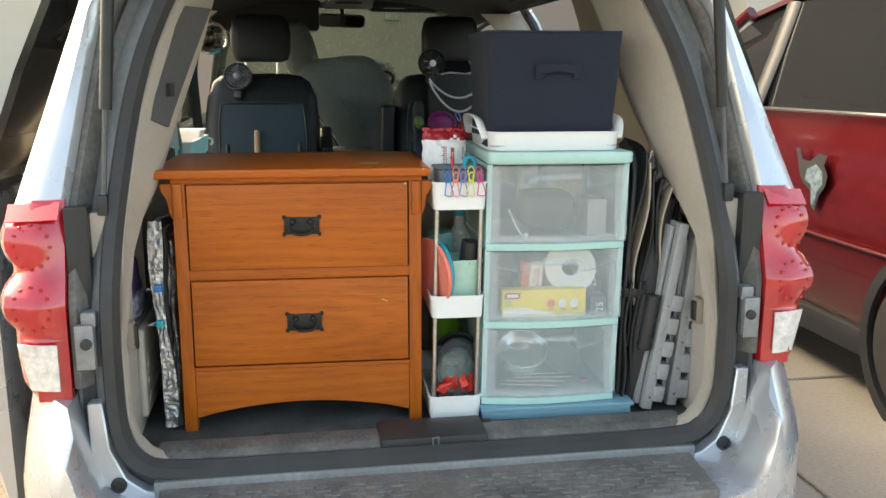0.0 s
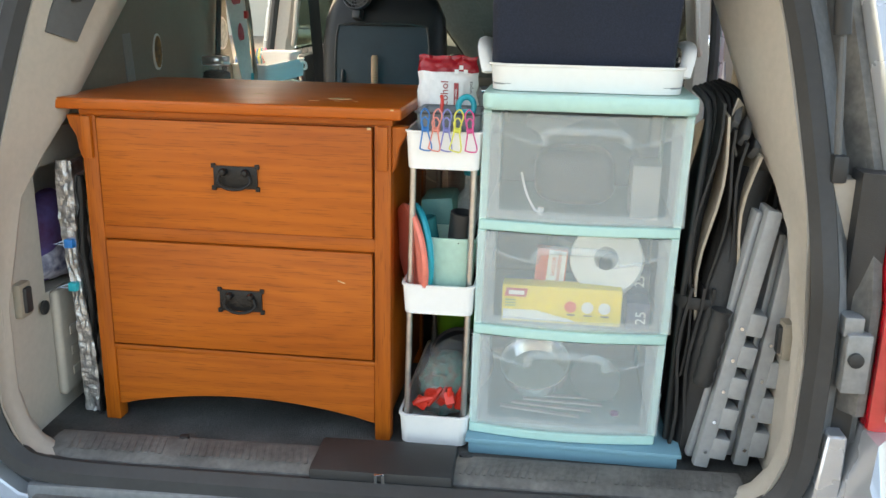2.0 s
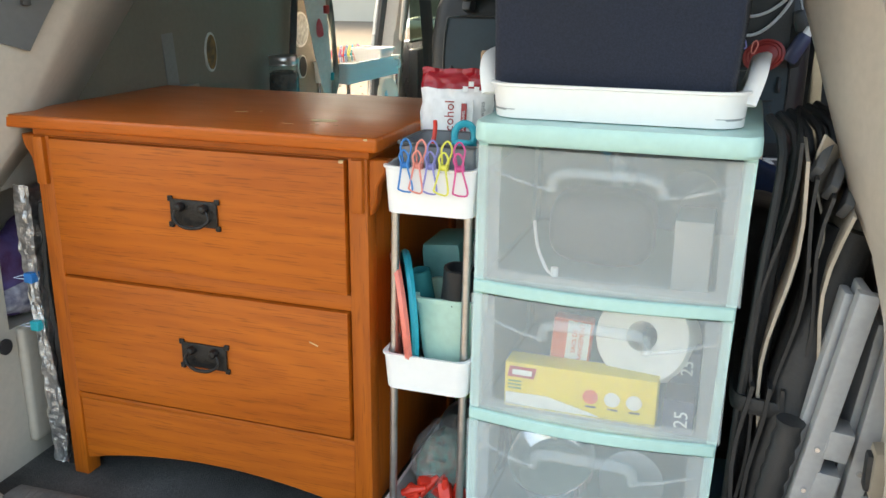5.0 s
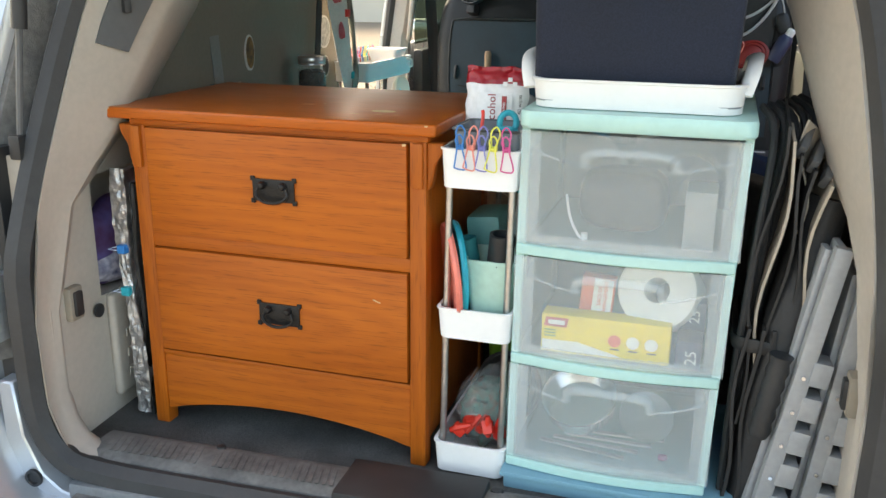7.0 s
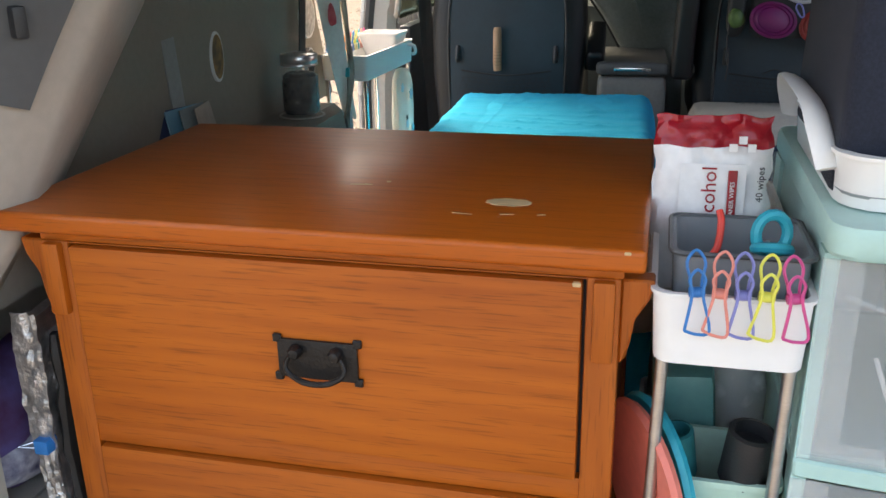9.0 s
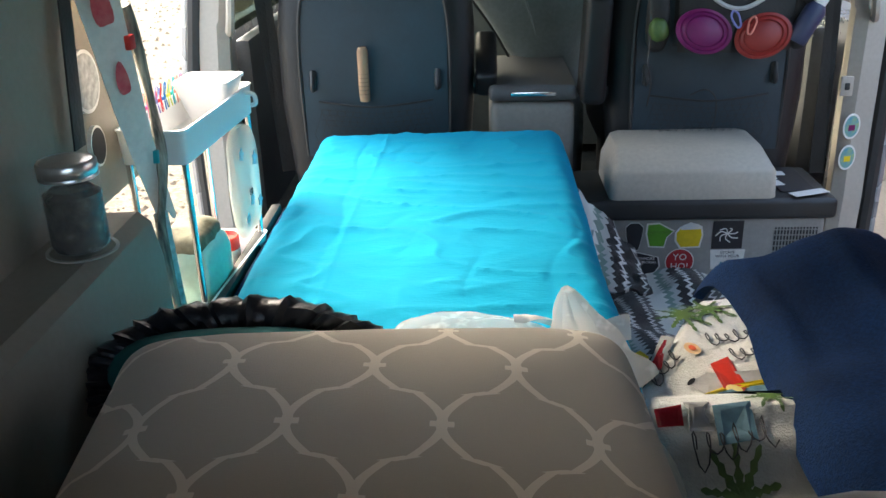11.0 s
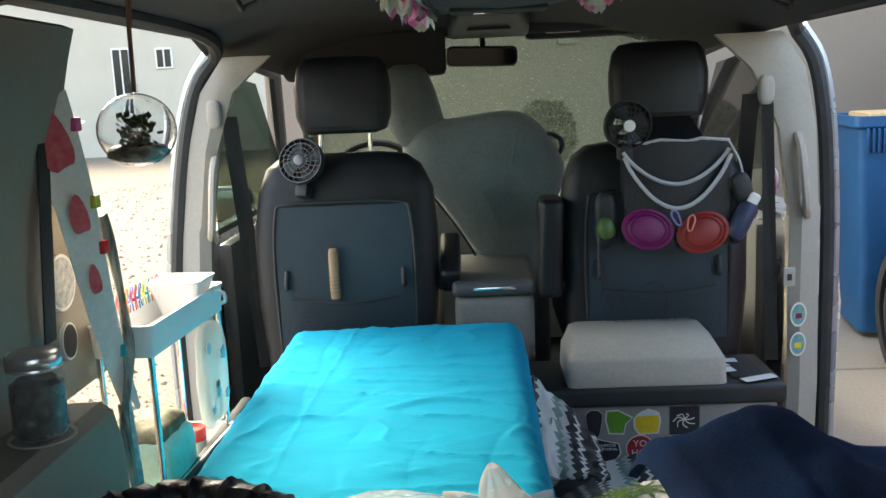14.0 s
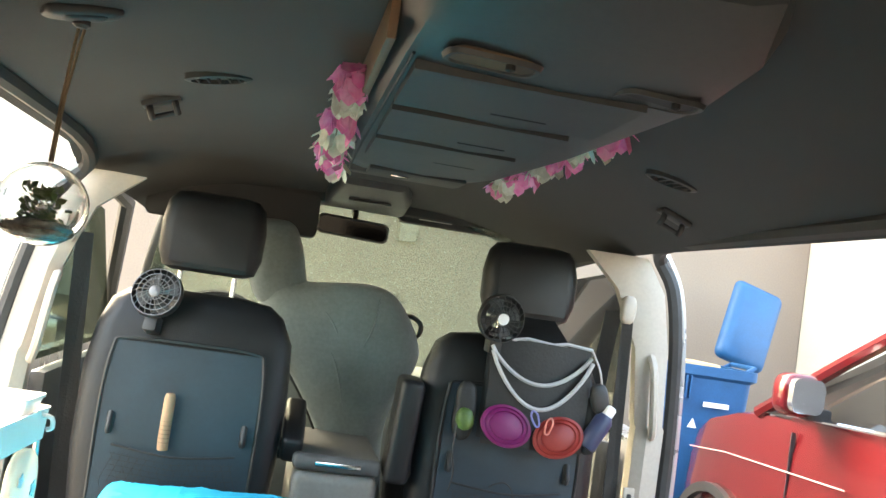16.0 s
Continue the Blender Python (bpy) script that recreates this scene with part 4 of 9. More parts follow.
        if z > 1.1:
            xe = 0.79 - 0.19 * max(0, min(1, (z - 1.25) / 0.2)) - 0.08 * max(0, (z - 1.45) / 0.3)
            ye = 0.30 + 0.16 * min(1, (z - 1.1) / 0.12) - 0.10 * max(0, (z - 1.4) / 0.3)
            xm = xi + 0.45 * (xe - xi) - 0.01
            row += [(s * xm, y + dy + 0.5 * (ye - y - dy), z), (s * xe, ye, z), (s * (xe + 0.06), ye, z), (s * (max(xo, xe) + 0.06), y + 0.10, z)]
        else:
            row += [(s * (xi + 0.01), y + dy + 0.03, z), (s * (xi + 0.03), y + dy + 0.045, z), (s * (xo + 0.05), y + dy + 0.06, z), (s * (xo + 0.04), y + 0.05, z)]
        rings.append(row)
    pil = single("pillar_" + nm, loft(rings), M["beige"], "beige plastic trim of the rear pillar", "pillar", "structure")
    OFF[pil] = Vector((0, 0, 0))
    # grey insert with button
    def ins(u, v, s=s):
        z = 1.345 + 0.235 * v
        a = 0.30 + (0.52 + 0.12 * v) * u
        k = 0.12 * (1 - v) * u
        z -= k * 0.15
        xo = 0.605 - 0.045 * max(0, (z - 1.37) / 0.16)
        xi = 0.512 - 0.036 * (z - 1.39) / 0.11
        y = lid_y(z)
        dy = 0.125 + (z - 1.39) * 0.14
        x = xo - 0.02 + (xi - xo + 0.02) * a
        return (s * x, y - 0.018 + dy * a * 0.92, z)
    if s < 0:
        inob = part("insert", sheet(ins, 6, 8, 0.006), M["greyplastic"], pil, "dark grey insert with a switch")
        q = Vector(ins(0.42, 0.28))
        part("switch", moved(bbox(-0.012, 0.012, -0.006, 0.006, -0.014, 0.014, 0.003), pose(q.x, q.y - 0.004, q.z, 0, 0, s * 35)), M["black"], inob)
    # B pillar, seal and outer edge
    rings = []
    for z, xi in ((0.45, 0.885), (0.7, 0.89), (0.95, 0.885), (1.22, 0.865), (1.23, 0.858), (1.45, 0.825), (1.62, 0.775), (1.72, 0.70)):
        wide = 0.0 if z < 1.6 else 0.05 * (z - 1.6) / 0.12
        if s > 0:
            xi += 0.012 + 0.068 * max(0, z - 1.0) / 0.72
            wide = 0.06 * min(1, max(0, z - 1.40) / 0.2) + 0.4 * max(0, z - 1.62)
        rings.append([(s * (xi - 0.024 - wide), 2.56, z), (s * (xi - 0.03 - wide), 2.515, z), (s * xi, 2.495, z), (s * (xi + 0.055), 2.505, z), (s * (xi + 0.06), 2.62, z), (s * (xi - 0.0), 2.63 + wide, z)])
    bp_ob = single("pillar_" + nm + "_middle", loft(rings), M["beige"], "beige trimmed middle pillar behind the front seat", "pillar", "structure")
    OFF[bp_ob] = Vector((0, 0, 0))
    pts = [(s * 0.955, 2.515, 0.45), (s * 0.957, 2.515, 0.95), (s * 0.93, 2.515, 1.23), (s * 0.888, 2.515, 1.48), (s * 0.84, 2.515, 1.64), (s * 0.77, 2.50, 1.735), (s * 0.755, 2.2, 1.75 if s > 0 else 1.782), (s * 0.755, 1.3, 1.745 if s > 0 else 1.78)]
    if s > 0:
        pts = [(x + 0.022 + 0.073 * min(1, max(0, z - 1.0) / 0.72) if y > 2.4 else x + 0.045 * (y - 1.3) / 0.9, y, z) for x, y, z in pts]
    part("door_seal", tube(smoothline(pts, 4), 0.021, 8), M["rubber"], bp_ob, "black rubber door seal")
    pts2 = [(p[0] + s * 0.028, p[1] + 0.02, p[2]) for p in pts[:6]]
    part("edge_strip", tube(smoothline(pts2, 4), [0.016] * 21, 8), M["silver"], bp_ob, "silver painted pillar edge")
    hx = 0.082 if s > 0 else 0.0
    part("grab_handle", tube(smoothline([(s * 0.832 + hx, 2.50, 1.20), (s * 0.815 + hx, 2.462, 1.24), (s * 0.80 + hx, 2.462, 1.38), (s * 0.80 + hx, 2.50, 1.43)], 4), 0.012, 8, flat=1.3), M["beige"], bp_ob)
    anch = part("belt_anchor", moved(cushion(0.045, 0.035, 0.085, 0.6, 0.7, 16, 10, 0), pose(s * 0.79, 2.50, 1.56, 0, 0, 0)), M["beige"], bp_ob, "seat belt anchor")
    part("belt", loft([[(s * 0.775, 2.51 + 0.004 * k, 1.55), (s * 0.735, 2.535 + 0.004 * k, 1.55), (s * 0.71, 2.66 + 0.004 * k, 0.75), (s * 0.755, 2.64 + 0.004 * k, 0.75)] for k in (0, 1)]), M["blackcloth"], anch, "black seat belt")
    if s > 0:
        part("belt_return", loft([[(0.812, 2.505 + 0.004 * k, 1.55), (0.782, 2.515 + 0.004 * k, 1.55), (0.815, 2.55 + 0.004 * k, 0.75), (0.855, 2.545 + 0.004 * k, 0.75)] for k in (0, 1)]), M["blackcloth"], anch, "black seat belt")
        part("switch_plate", bbox(0.846, 0.880, 2.487, 2.5, 0.99, 1.045, 0.004), M["beige"], bp_ob)
        part("switch_button", bbox(0.856, 0.869, 2.482, 2.49, 1.008, 1.028, 0.003), M["black"], bp_ob)
    # door sill
    single("sill_" + nm, bbox(*sorted((s * 0.88, s * 0.985)), 1.45, 2.66, 0.36, 0.47, 0.01), M["matte"], "black side door sill", "sill", "structure")
    # front corner pillar of the windscreen
    single("pillar_" + nm + "_front", tube([(s * 0.80, 4.0, 1.15), (s * 0.70, 3.55, 1.52), (s * 0.60, 3.18, 1.80)], 0.04, 10), M["greyplastic"], "dark windscreen pillar", "pillar", "structure")
    single("wall_" + nm + "_door_step", bbox(*sorted((s * 0.86, s * 0.90)), (1.42 if s < 0 else 1.12), (1.50 if s < 0 else 1.2), 0.4, 1.72, 0.01), M["taupe"], "edge of the side door opening", "wall", "structure")
# windscreen
ws = sheet(lambda u, v: ((2 * u - 1) * (0.80 - 0.2 * v), 4.05 - 0.87 * v - 0.15 * (2 * u - 1) ** 2, 1.16 + 0.645 * v), 12, 8, 0.005)
wso = single("window_front", ws, M["windshield"], "dusty windscreen with dried water spots", "windscreen", "structure")
wso.visible_shadow = False
single("header", bbox(-0.62, 0.62, 3.12, 3.24, 1.785, 1.84, 0.02), M["headliner"], "dark header rail over the windscreen", "trim", "structure")
dash = []
for y, z in ((3.38, 0.98), (3.40, 1.14), (3.46, 1.19), (3.7, 1.20), (4.02, 1.17)):
    dash.append([(-0.82, y, z), (-0.4, y, z + 0.04), (-0.1, y, z + 0.01), (0.1, y, z + 0.01), (0.5, y, z + 0.025), (0.82, y, z), (0.82, y + 0.03, 0.6), (-0.82, y + 0.03, 0.6)])
single("dashboard", loft(dash), mat("grey green dashboard", (0.13, 0.14, 0.13), 0.6, var=0.08, bump=0.2, bscale=600), "grey dashboard with a curved top", "dashboard", "structure")

# ---- the load behind the tailgate ----
def nightstand():
    d = thing("chest_of_drawers", "orange stained oak two-drawer chest with black iron pulls, chipped edges", "chest of drawers", (-0.325, 0.19, FLOOR), LOAD)
    x0, x1 = -0.582, -0.046
    top = bbox(-0.624, -0.027, -0.014, 0.395, 1.2185, 1.238, 0.005, 3)
    t = part("top", top, M["woodtop"], d, "brown stained top, worn at the edges")
    part("top_frame", bbox(x0 - 0.002, x1 + 0.002, 0.002, 0.38, 1.2075, 1.2185, 0.002), M["wood"], d)
    # worn bare patches
    for px, py, rx, ry, rot in ((-0.154, 0.099, 0.021, 0.012, 4),):
        pts = [(px + rx * math.cos(a * math.pi / 12) * (1 + 0.08 * math.sin(3 * a)), py + ry * math.sin(a * math.pi / 12) * (1 + 0.1 * math.sin(2 * a + 1))) for a in range(24)]
        part("bare_patch", prism(pts, 0.0006, 'z', 1.2378), M["rawwood"], t, "bare wood patch", False)
    for px, py, w, h, a in ((-0.31, 0.135, 0.010, 0.0006, 8), (-0.302, 0.1365, 0.004, 0.0008, -14), (-0.285, 0.15, 0.002, 0.0018, 20), (-0.15, 0.062, 0.006, 0.0004, 6), (-0.19, 0.058, 0.009, 0.0003, -5), (-0.12, 0.066, 0.004, 0.0005, 14)):
        part("scratch", moved(bbox(-w, w, -h, h, 0, 0.0006, 0, 1), pose(px, py, 1.2378, 0, 0, a)), M["rawwood"], t, "", False)
    for px, w in ((-0.042, 0.003), (-0.612, 0.002)):
        part("chip", bbox(px - w, px + w, -0.0144, -0.010, 1.2335, 1.2365, 0.001, 1), M["rawwood"], t, "", False)
    # posts
    for px in (x0, x1 - 0.028):
        for py in (0.0, 0.355):
            part("post", bbox(px, px + 0.028, py, py + 0.03, FLOOR, 1.208, 0.003), M["woodv"], d)
    # sides and back
    for px in (x0 + 0.005, x1 - 0.019):
        part("side_panel", bbox(px, px + 0.014, 0.02, 0.37, 0.68, 1.207, 0.002), M["woodv"], d)
    part("back_panel", bbox(x0 + 0.02, x1 - 0.02, 0.366, 0.378, 0.69, 1.207, 0.002), M["woodv"], d)
    # rails
    for z0, z1 in ((1.2055, 1.2072), (0.9935, 1.0165), (0.786, 0.7945)):
        part("rail", bbox(x0 + 0.026, x1 - 0.026, 0.002, 0.03, z0, z1, 0.0015), M["wood"], d)
    # arched foot rail
    xa, xb = x0 + 0.028, x1 - 0.028
    arch = [(xa, 0.786), (xa, 0.676)]
    for i in range(21):
        u = i / 20
        arch.append((xa + 0.012 + (xb - xa - 0.024) * u, 0.678 + 0.028 * math.sin(math.pi * u) ** 0.8))
    arch += [(xb, 0.676), (xb, 0.786)]
    part("foot_rail", prism(arch, 0.02, 'y', 0.003, 0.0015), M["wood"], d, "arched foot rail")
    # corbels at front and sides
    for px, s in ((x0 + 0.004, 1), (x1 - 0.022, 1)):
        part("corbel", bbox(px, px + 0.018, -0.008, 0.004, 1.135, 1.207, 0.003), M["woodv"], d)
    for px, s in ((x0, -1), (x1, 1)):
        out = [(px, 1.207), (px + s * 0.027, 1.207), (px + s * 0.023, 1.19), (px + s * 0.012, 1.172), (px + s * 0.009, 1.15), (px + s * 0.005, 1.135), (px, 1.13)]
        part("corbel", prism(out, 0.022, 'y', 0.004, 0.002), M["woodv"], d)
    # drawers
    for z0, z1, zh in ((1.018, 1.2045, 1.1135), (0.800, 0.992, 0.8955)):
        fr = part("drawer", bbox(xa + 0.003, xb - 0.003, -0.005, 0.02, z0, z1, 0.0025), M["wood"], d, "oak drawer front")
        part("drawer_box", bbox(xa + 0.01, xb - 0.01, 0.021, 0.34, z0 + 0.01, z1 - 0.02, 0), M["rawwood"], fr)
        # ink-dark sheet behind the front, painting in the shade of the gap
        part("painted_gap_shade", bbox(xa + 0.0005, xb - 0.0005, 0.012, 0.019, z0 - 0.002, z1 + 0.003, 0), M["ink"], d)
        hx = -0.309
        plate = bbox(hx - 0.038, hx + 0.038, -0.009, -0.005, zh - 0.019, zh + 0.019, 0.0015)
        for cx in (-0.038, 0.038):
            for cz in (-0.019, 0.019):
                bbox(hx + cx - 0.004, hx + cx + 0.004, -0.009, -0.005, zh + cz - 0.004, zh + cz + 0.004, 0.001, 1, plate)
        pl = part("handle_plate", plate, M["iron"], fr, "black iron back plate")
        for cx in (-0.019, 0.019):
            OFF[pl] = OFF[d]
            part("boss", moved(lathe([(0.0065, 0), (0.0065, 0.006), (0.0045, 0.010), (0.001, 0.011)], n=14), pose(hx + cx, -0.009, zh + 0.009, 90, 0, 0)), M["iron"], fr)
        bail = smoothline([(hx - 0.022, -0.014, zh + 0.009), (hx - 0.028, -0.016, zh - 0.006), (hx - 0.016, -0.018, zh - 0.016), (hx, -0.019, zh - 0.0185), (hx + 0.016, -0.018, zh - 0.016), (hx + 0.028, -0.016, zh - 0.006), (hx + 0.022, -0.014, zh + 0.009)], 4)
        n = len(bail)
        part("bail_pull", tube(bail, [0.0018 + 0.0010 * math.sin(math.pi * i / (n - 1)) for i in range(n)], 8), M["iron"], fr, "curved iron pull")
    # chipped drawer corner
    part("chip", bbox(xb - 0.011, xb - 0.004, -0.0056, 0.0, 1.2005, 1.2047, 0.001, 1), M["rawwood"], d, "", False)
    part("scratch", moved(bbox(-0.007, 0.007, -0.0004, 0.0004, -0.0008, 0.0008, 0, 1), pose(-0.13, -0.0052, 0.94, 0, 20, 0)), M["rawwood"], d, "", False)
    return d


nightstand()


def tray(w, d, h, t=0.003, r=0.015, lip=0.004):
    """An open tray, base at z = 0, with rounded corners."""
    a = rrect(w - 0.006, d - 0.006, r)
    b = rrect(w, d, r)
    c = rrect(w + lip, d + lip, r)
    i1 = rrect(w - 2 * t, d - 2 * t, r)
    i0 = rrect(w - 2 * t - 0.006, d - 2 * t - 0.006, r)
    rings = [[(x, y, 0) for x, y in a], [(x, y, h - 0.004) for x, y in b], [(x, y, h - 0.003) for x, y in c], [(x, y, h) for x, y in c], [(x, y, h) for x, y in i1], [(x, y, t) for x, y in i0]]
    return loft(rings)


def wire_clip(col, m, group="wire clips"):
    """A bent wire clip: an open loop on top and a wide foot."""
    c = thing("clothes_clip", col + " coated wire clip hooked on the tray rim", "clip", (0, 0, 0), m, group)
    f = smoothline([(-0.0095, -0.006, -0.026), (-0.004, -0.005, 0.004), (-0.006, -0.004, 0.016), (0.0, -0.004, 0.024), (0.006, -0.004, 0.016), (0.004, -0.005, 0.004), (0.0095, -0.006, -0.026), (0, -0.0065, -0.029), (-0.0095, -0.006, -0.026)], 4)
    part("front_loop", tube(f, 0.0013, 6), clipcols[col], c)
    b = smoothline([(-0.008, 0.006, -0.018), (-0.004, 0.004, 0.008), (-0.007, 0.007, 0.026), (0.0, 0.008, 0.036), (0.007, 0.007, 0.026), (0.004, 0.004, 0.008), (0.008, 0.006, -0.018)], 4)
    part("back_loop", tube(b, 0.0013, 6), clipcols[col], c)
    part("spring", moved(lathe([(0.004, -0.006), (0.0045, 0), (0.004, 0.006)], n=10), pose(0, 0, 0.004, 0, 90, 0)), clipcols[col], c)
    return c


# slim cart between chest and drawers
CX, CD = 0.04, 0.36
cart = thing("rolling_cart", "slim white three-tier cart with steel poles", "cart", (CX, 0.17, FLOOR), LOAD, "slim carts")
for i, (z, h, sl) in enumerate(((1.142, 0.062, 0.0), (0.893, 0.052, -0.004), (0.650, 0.055, -0.008))):
    tr = part("tray", moved(tray(0.122, CD, h), Matrix.Translation((CX + sl, 0.17, z))), M["white"], cart, "white plastic tray")
for px in (-0.05, 0.05):
    for py in (0.008, 0.335):
        part("pole", tube([(CX + px - 0.008, py, 0.655), (CX + px, py, 1.145)], 0.0055, 10), M["steel"], cart, "steel pole")
for i, (c, px) in enumerate((("blue", -0.028), ("coral", -0.011), ("violet", 0.006), ("yellow", 0.023), ("pink", 0.044))):
    wire_clip(c, LOAD @ pose(CX + px, -0.012, 1.203, 0, (-3, 2, 0, 4, -4)[i], (5, -6, 3, 0, 8)[i]))

# in the top tray: grey box with scissors, wipes
gb = thing("storage_box", "small smoky grey plastic box holding scissors", "box", (CX + 0.005, 0.06, 1.146), LOAD)
part("body", moved(tray(0.105, 0.10, 0.085, 0.002, 0.01), Matrix.Translation((CX + 0.006, 0.062, 1.146))), M["smoke"], gb)
part("rim", moved(tube([(x, y, 0) for x, y in rrect(0.110, 0.105, 0.01)], 0.0022, 6, True), Matrix.Translation((CX + 0.006, 0.062, 1.2305))), M["greybox"], gb, "thicker smoky rim")
sc = thing("scissors", "turquoise handled scissors standing in the grey box", "scissors", (CX + 0.03, 0.055, 1.15), LOAD)
for px, py, pz, rr, rx in ((0.030, 0.05, 1.238, 0.0130, -8), (0.031, 0.046, 1.226, 0.0125, 70)):
    part("handle_loop", moved(tube([(rr * math.cos(a * 0.393), 0, 1.2 * rr * math.sin(a * 0.393)) for a in range(16)], 0.0048, 8, True), pose(CX + px, py, pz, rx, 6, 14)), M["tealplastic"], sc, "turquoise handle")
part("blade", bbox(CX + 0.018, CX + 0.03, 0.054, 0.057, 1.15, 1.23, 0.001), M["steel"], sc)
rs = thing("red_scissors", "red handled snips standing in the grey box", "scissors", (CX - 0.015, 0.05, 1.15), LOAD)
part("handle", tube(smoothline([(CX - 0.02, 0.04, 1.215), (CX - 0.012, 0.045, 1.225), (CX - 0.01, 0.05, 1.245), (CX - 0.012, 0.055, 1.254)], 4), 0.003, 8), M["redplastic"], rs)
part("blade", bbox(CX - 0.022, CX - 0.014, 0.044, 0.047, 1.15, 1.218, 0.001), M["steel"], rs)


def wipes(m):
    w = thing("wipes_packet", "white and dark red packet of alcohol wipes standing up", "packet", (0, 0, 0), m)

    def side(u, v, sg):
        x = -0.052 + 0.104 * u
        z = 0.0 + 0.165 * v
        t = 0.017 * (max(0, math.sin(math.pi * min(1, v * 1.05))) ** 0.5) * (max(0, math.sin(math.pi * u)) ** 0.35)
        return (x + 0.004 * noise.noise(Vector((u * 3, v * 9, 1))), sg * t + 0.005 * noise.noise(Vector((u * 5, v * 6, sg))) + 0.004 * noise.noise(Vector((u * 13, v * 22, sg))) * (v > 0.78), z + 0.005 * noise.noise(Vector((u * 5, 0, 3))) * v)
    for sg in (-1, 1):
        part("white_film", sheet(lambda u, v: side(u, v * 0.83, sg), 20, 20, 0.0006), M["whitefilm"], w)
        part("red_film", sheet(lambda u, v: side(u, 0.83 + v * 0.17, sg), 20, 10, 0.0006), M["redfilm"], w, "dark red top of the packet")
    flap = sheet(lambda u, v: (-0.03 + 0.058 * u, -0.0195 - 0.003 * math.sin(math.pi * u) * math.sin(math.pi * v), 0.045 + 0.078 * v), 6, 6, 0.001)
    part("flap", flap, M["whitefilm"], w, "white resealable flap")
    T = pose(-0.004, -0.0245, 0.094, 90, -90, 0)
    writing("lettering", "alcohol", 0.019, T, M["redfilm"], w)
    part("red_bar", bbox(0.012, 0.020, -0.0245, -0.0235, 0.055, 0.118, 0.0005, 1), M["redfilm"], w)
    writing("lettering", "CLEANER WIPES", 0.0055, pose(0.016, -0.0250, 0.088, 90, -90, 0), M["whitefilm"], w)
    writing("lettering", "40 wipes", 0.009, pose(0.041, -0.019, 0.105, 90, -90, 8), M["ink"], w)
    for i in range(3):
        part("check", bbox(0.012 + 0.008 * i, 0.019 + 0.008 * i, -0.0185, -0.0165, 0.134 + 0.007 * (i % 2), 0.141 + 0.007 * (i % 2), 0, 1), M["whitefilm"], w)
    return w


wipes(LOAD @ pose(CX - 0.014, 0.145, 1.148, -6, 0, 4))
# clear pouch behind the wipes
cp = thing("pouch", "clear plastic pouch behind the packet of wipes", "pouch", (CX, 0.22, 1.148), LOAD)
part("film", moved(cushion(0.11, 0.05, 0.12, 0.6, 0.8, 24, 12, 0.006, 20), Matrix.Translation((CX - 0.005, 0.235, 1.205))), M["bagfilm"], cp)

# middle tray: mint cup with tools, mint bowl, turquoise and coral lids
def flared_cup(w0, d0, w1, d1, h, t=0.002, r=0.012):
    a, b, c = rrect(w0, d0, r), rrect(w1, d1, r), rrect(w1 + 0.006, d1 + 0.006, r)
    i1, i0 = rrect(w1 - 2 * t, d1 - 2 * t, r), rrect(w0 - 2 * t, d0 - 2 * t, r)
    return loft([[(x, y, 0) for x, y in a], [(x, y, h - 0.006) for x, y in b], [(x, y, h - 0.006) for x, y in c], [(x, y, h) for x, y in c], [(x, y, h) for x, y in i1], [(x, y, t) for x, y in i0]])


mc = thing("cup", "pale mint square plastic cup holding tools", "cup", (CX + 0.012, 0.06, 0.896), LOAD)
part("body", moved(flared_cup(0.06, 0.075, 0.085, 0.09, 0.125), Matrix.Translation((CX + 0.014, 0.062, 0.896))), M["mint"], mc)
for i, (px, py, rr, h, ang, mm, nm, lb) in enumerate(((0.014, 0.05, 0.021, 0.165, 6, "black", "torch", "grey ribbed torch standing in the mint cup"), (0.032, 0.075, 0.012, 0.15, 14, "black", "lighter", "black lighter standing in the mint cup"), (-0.012, 0.065, 0.016, 0.15, -8, "teal", "marker", "dark teal marker in the mint cup"))):
    tob = thing(nm, lb, nm, (CX + px, py, 0.90), LOAD)
    part("barrel", moved(lathe([(rr * 0.8, 0), (rr * 0.8, h * 0.65), (rr, h * 0.7), (rr, h), (rr * 0.8, h + 0.001), (rr * 0.78, h - 0.012)], n=16), pose(CX + px, py, 0.90, 6, ang, 0)), M[mm], tob)
for k, (mm, px, nm) in enumerate((("coral", -0.058, "coral"), ("tealplastic", -0.05, "turquoise"))):
    li = thing("round_lid", nm + " round silicone lid standing on edge in the cart", "lid", (CX + px, 0.09, 0.90), LOAD, "silicone lids")
    part("disc", moved(lathe([(0.07, -0.004), (0.079, -0.005), (0.082, 0), (0.079, 0.005), (0.055, 0.004), (0.05, 0.007)], n=32), pose(CX + px, 0.045 + 0.012 * k, 0.99, 0, 84 + 3 * k, 26)), M[mm], li)
mb = thing("folder", "dark mint plastic sleeve standing in the cart", "sleeve", (CX - 0.02, 0.17, 0.897), LOAD)
part("body", moved(bbox(-0.03, 0.03, -0.05, 0.05, 0, 0.17, 0.01), pose(CX - 0.012, 0.17, 0.897, 0, -5, 0)), mat("dark mint plastic", (0.12, 0.34, 0.32), 0.45), mb)
bt = thing("bottle", "clear water bottle with a pale label", "bottle", (CX + 0.03, 0.19, 0.897), LOAD)
part("body", lathe([(0.03, 0), (0.033, 0.01), (0.033, 0.13), (0.028, 0.155), (0.013, 0.175), (0.012, 0.2)], CX + 0.028, 0.195, 0.897, 24), M["bagfilm"], bt)
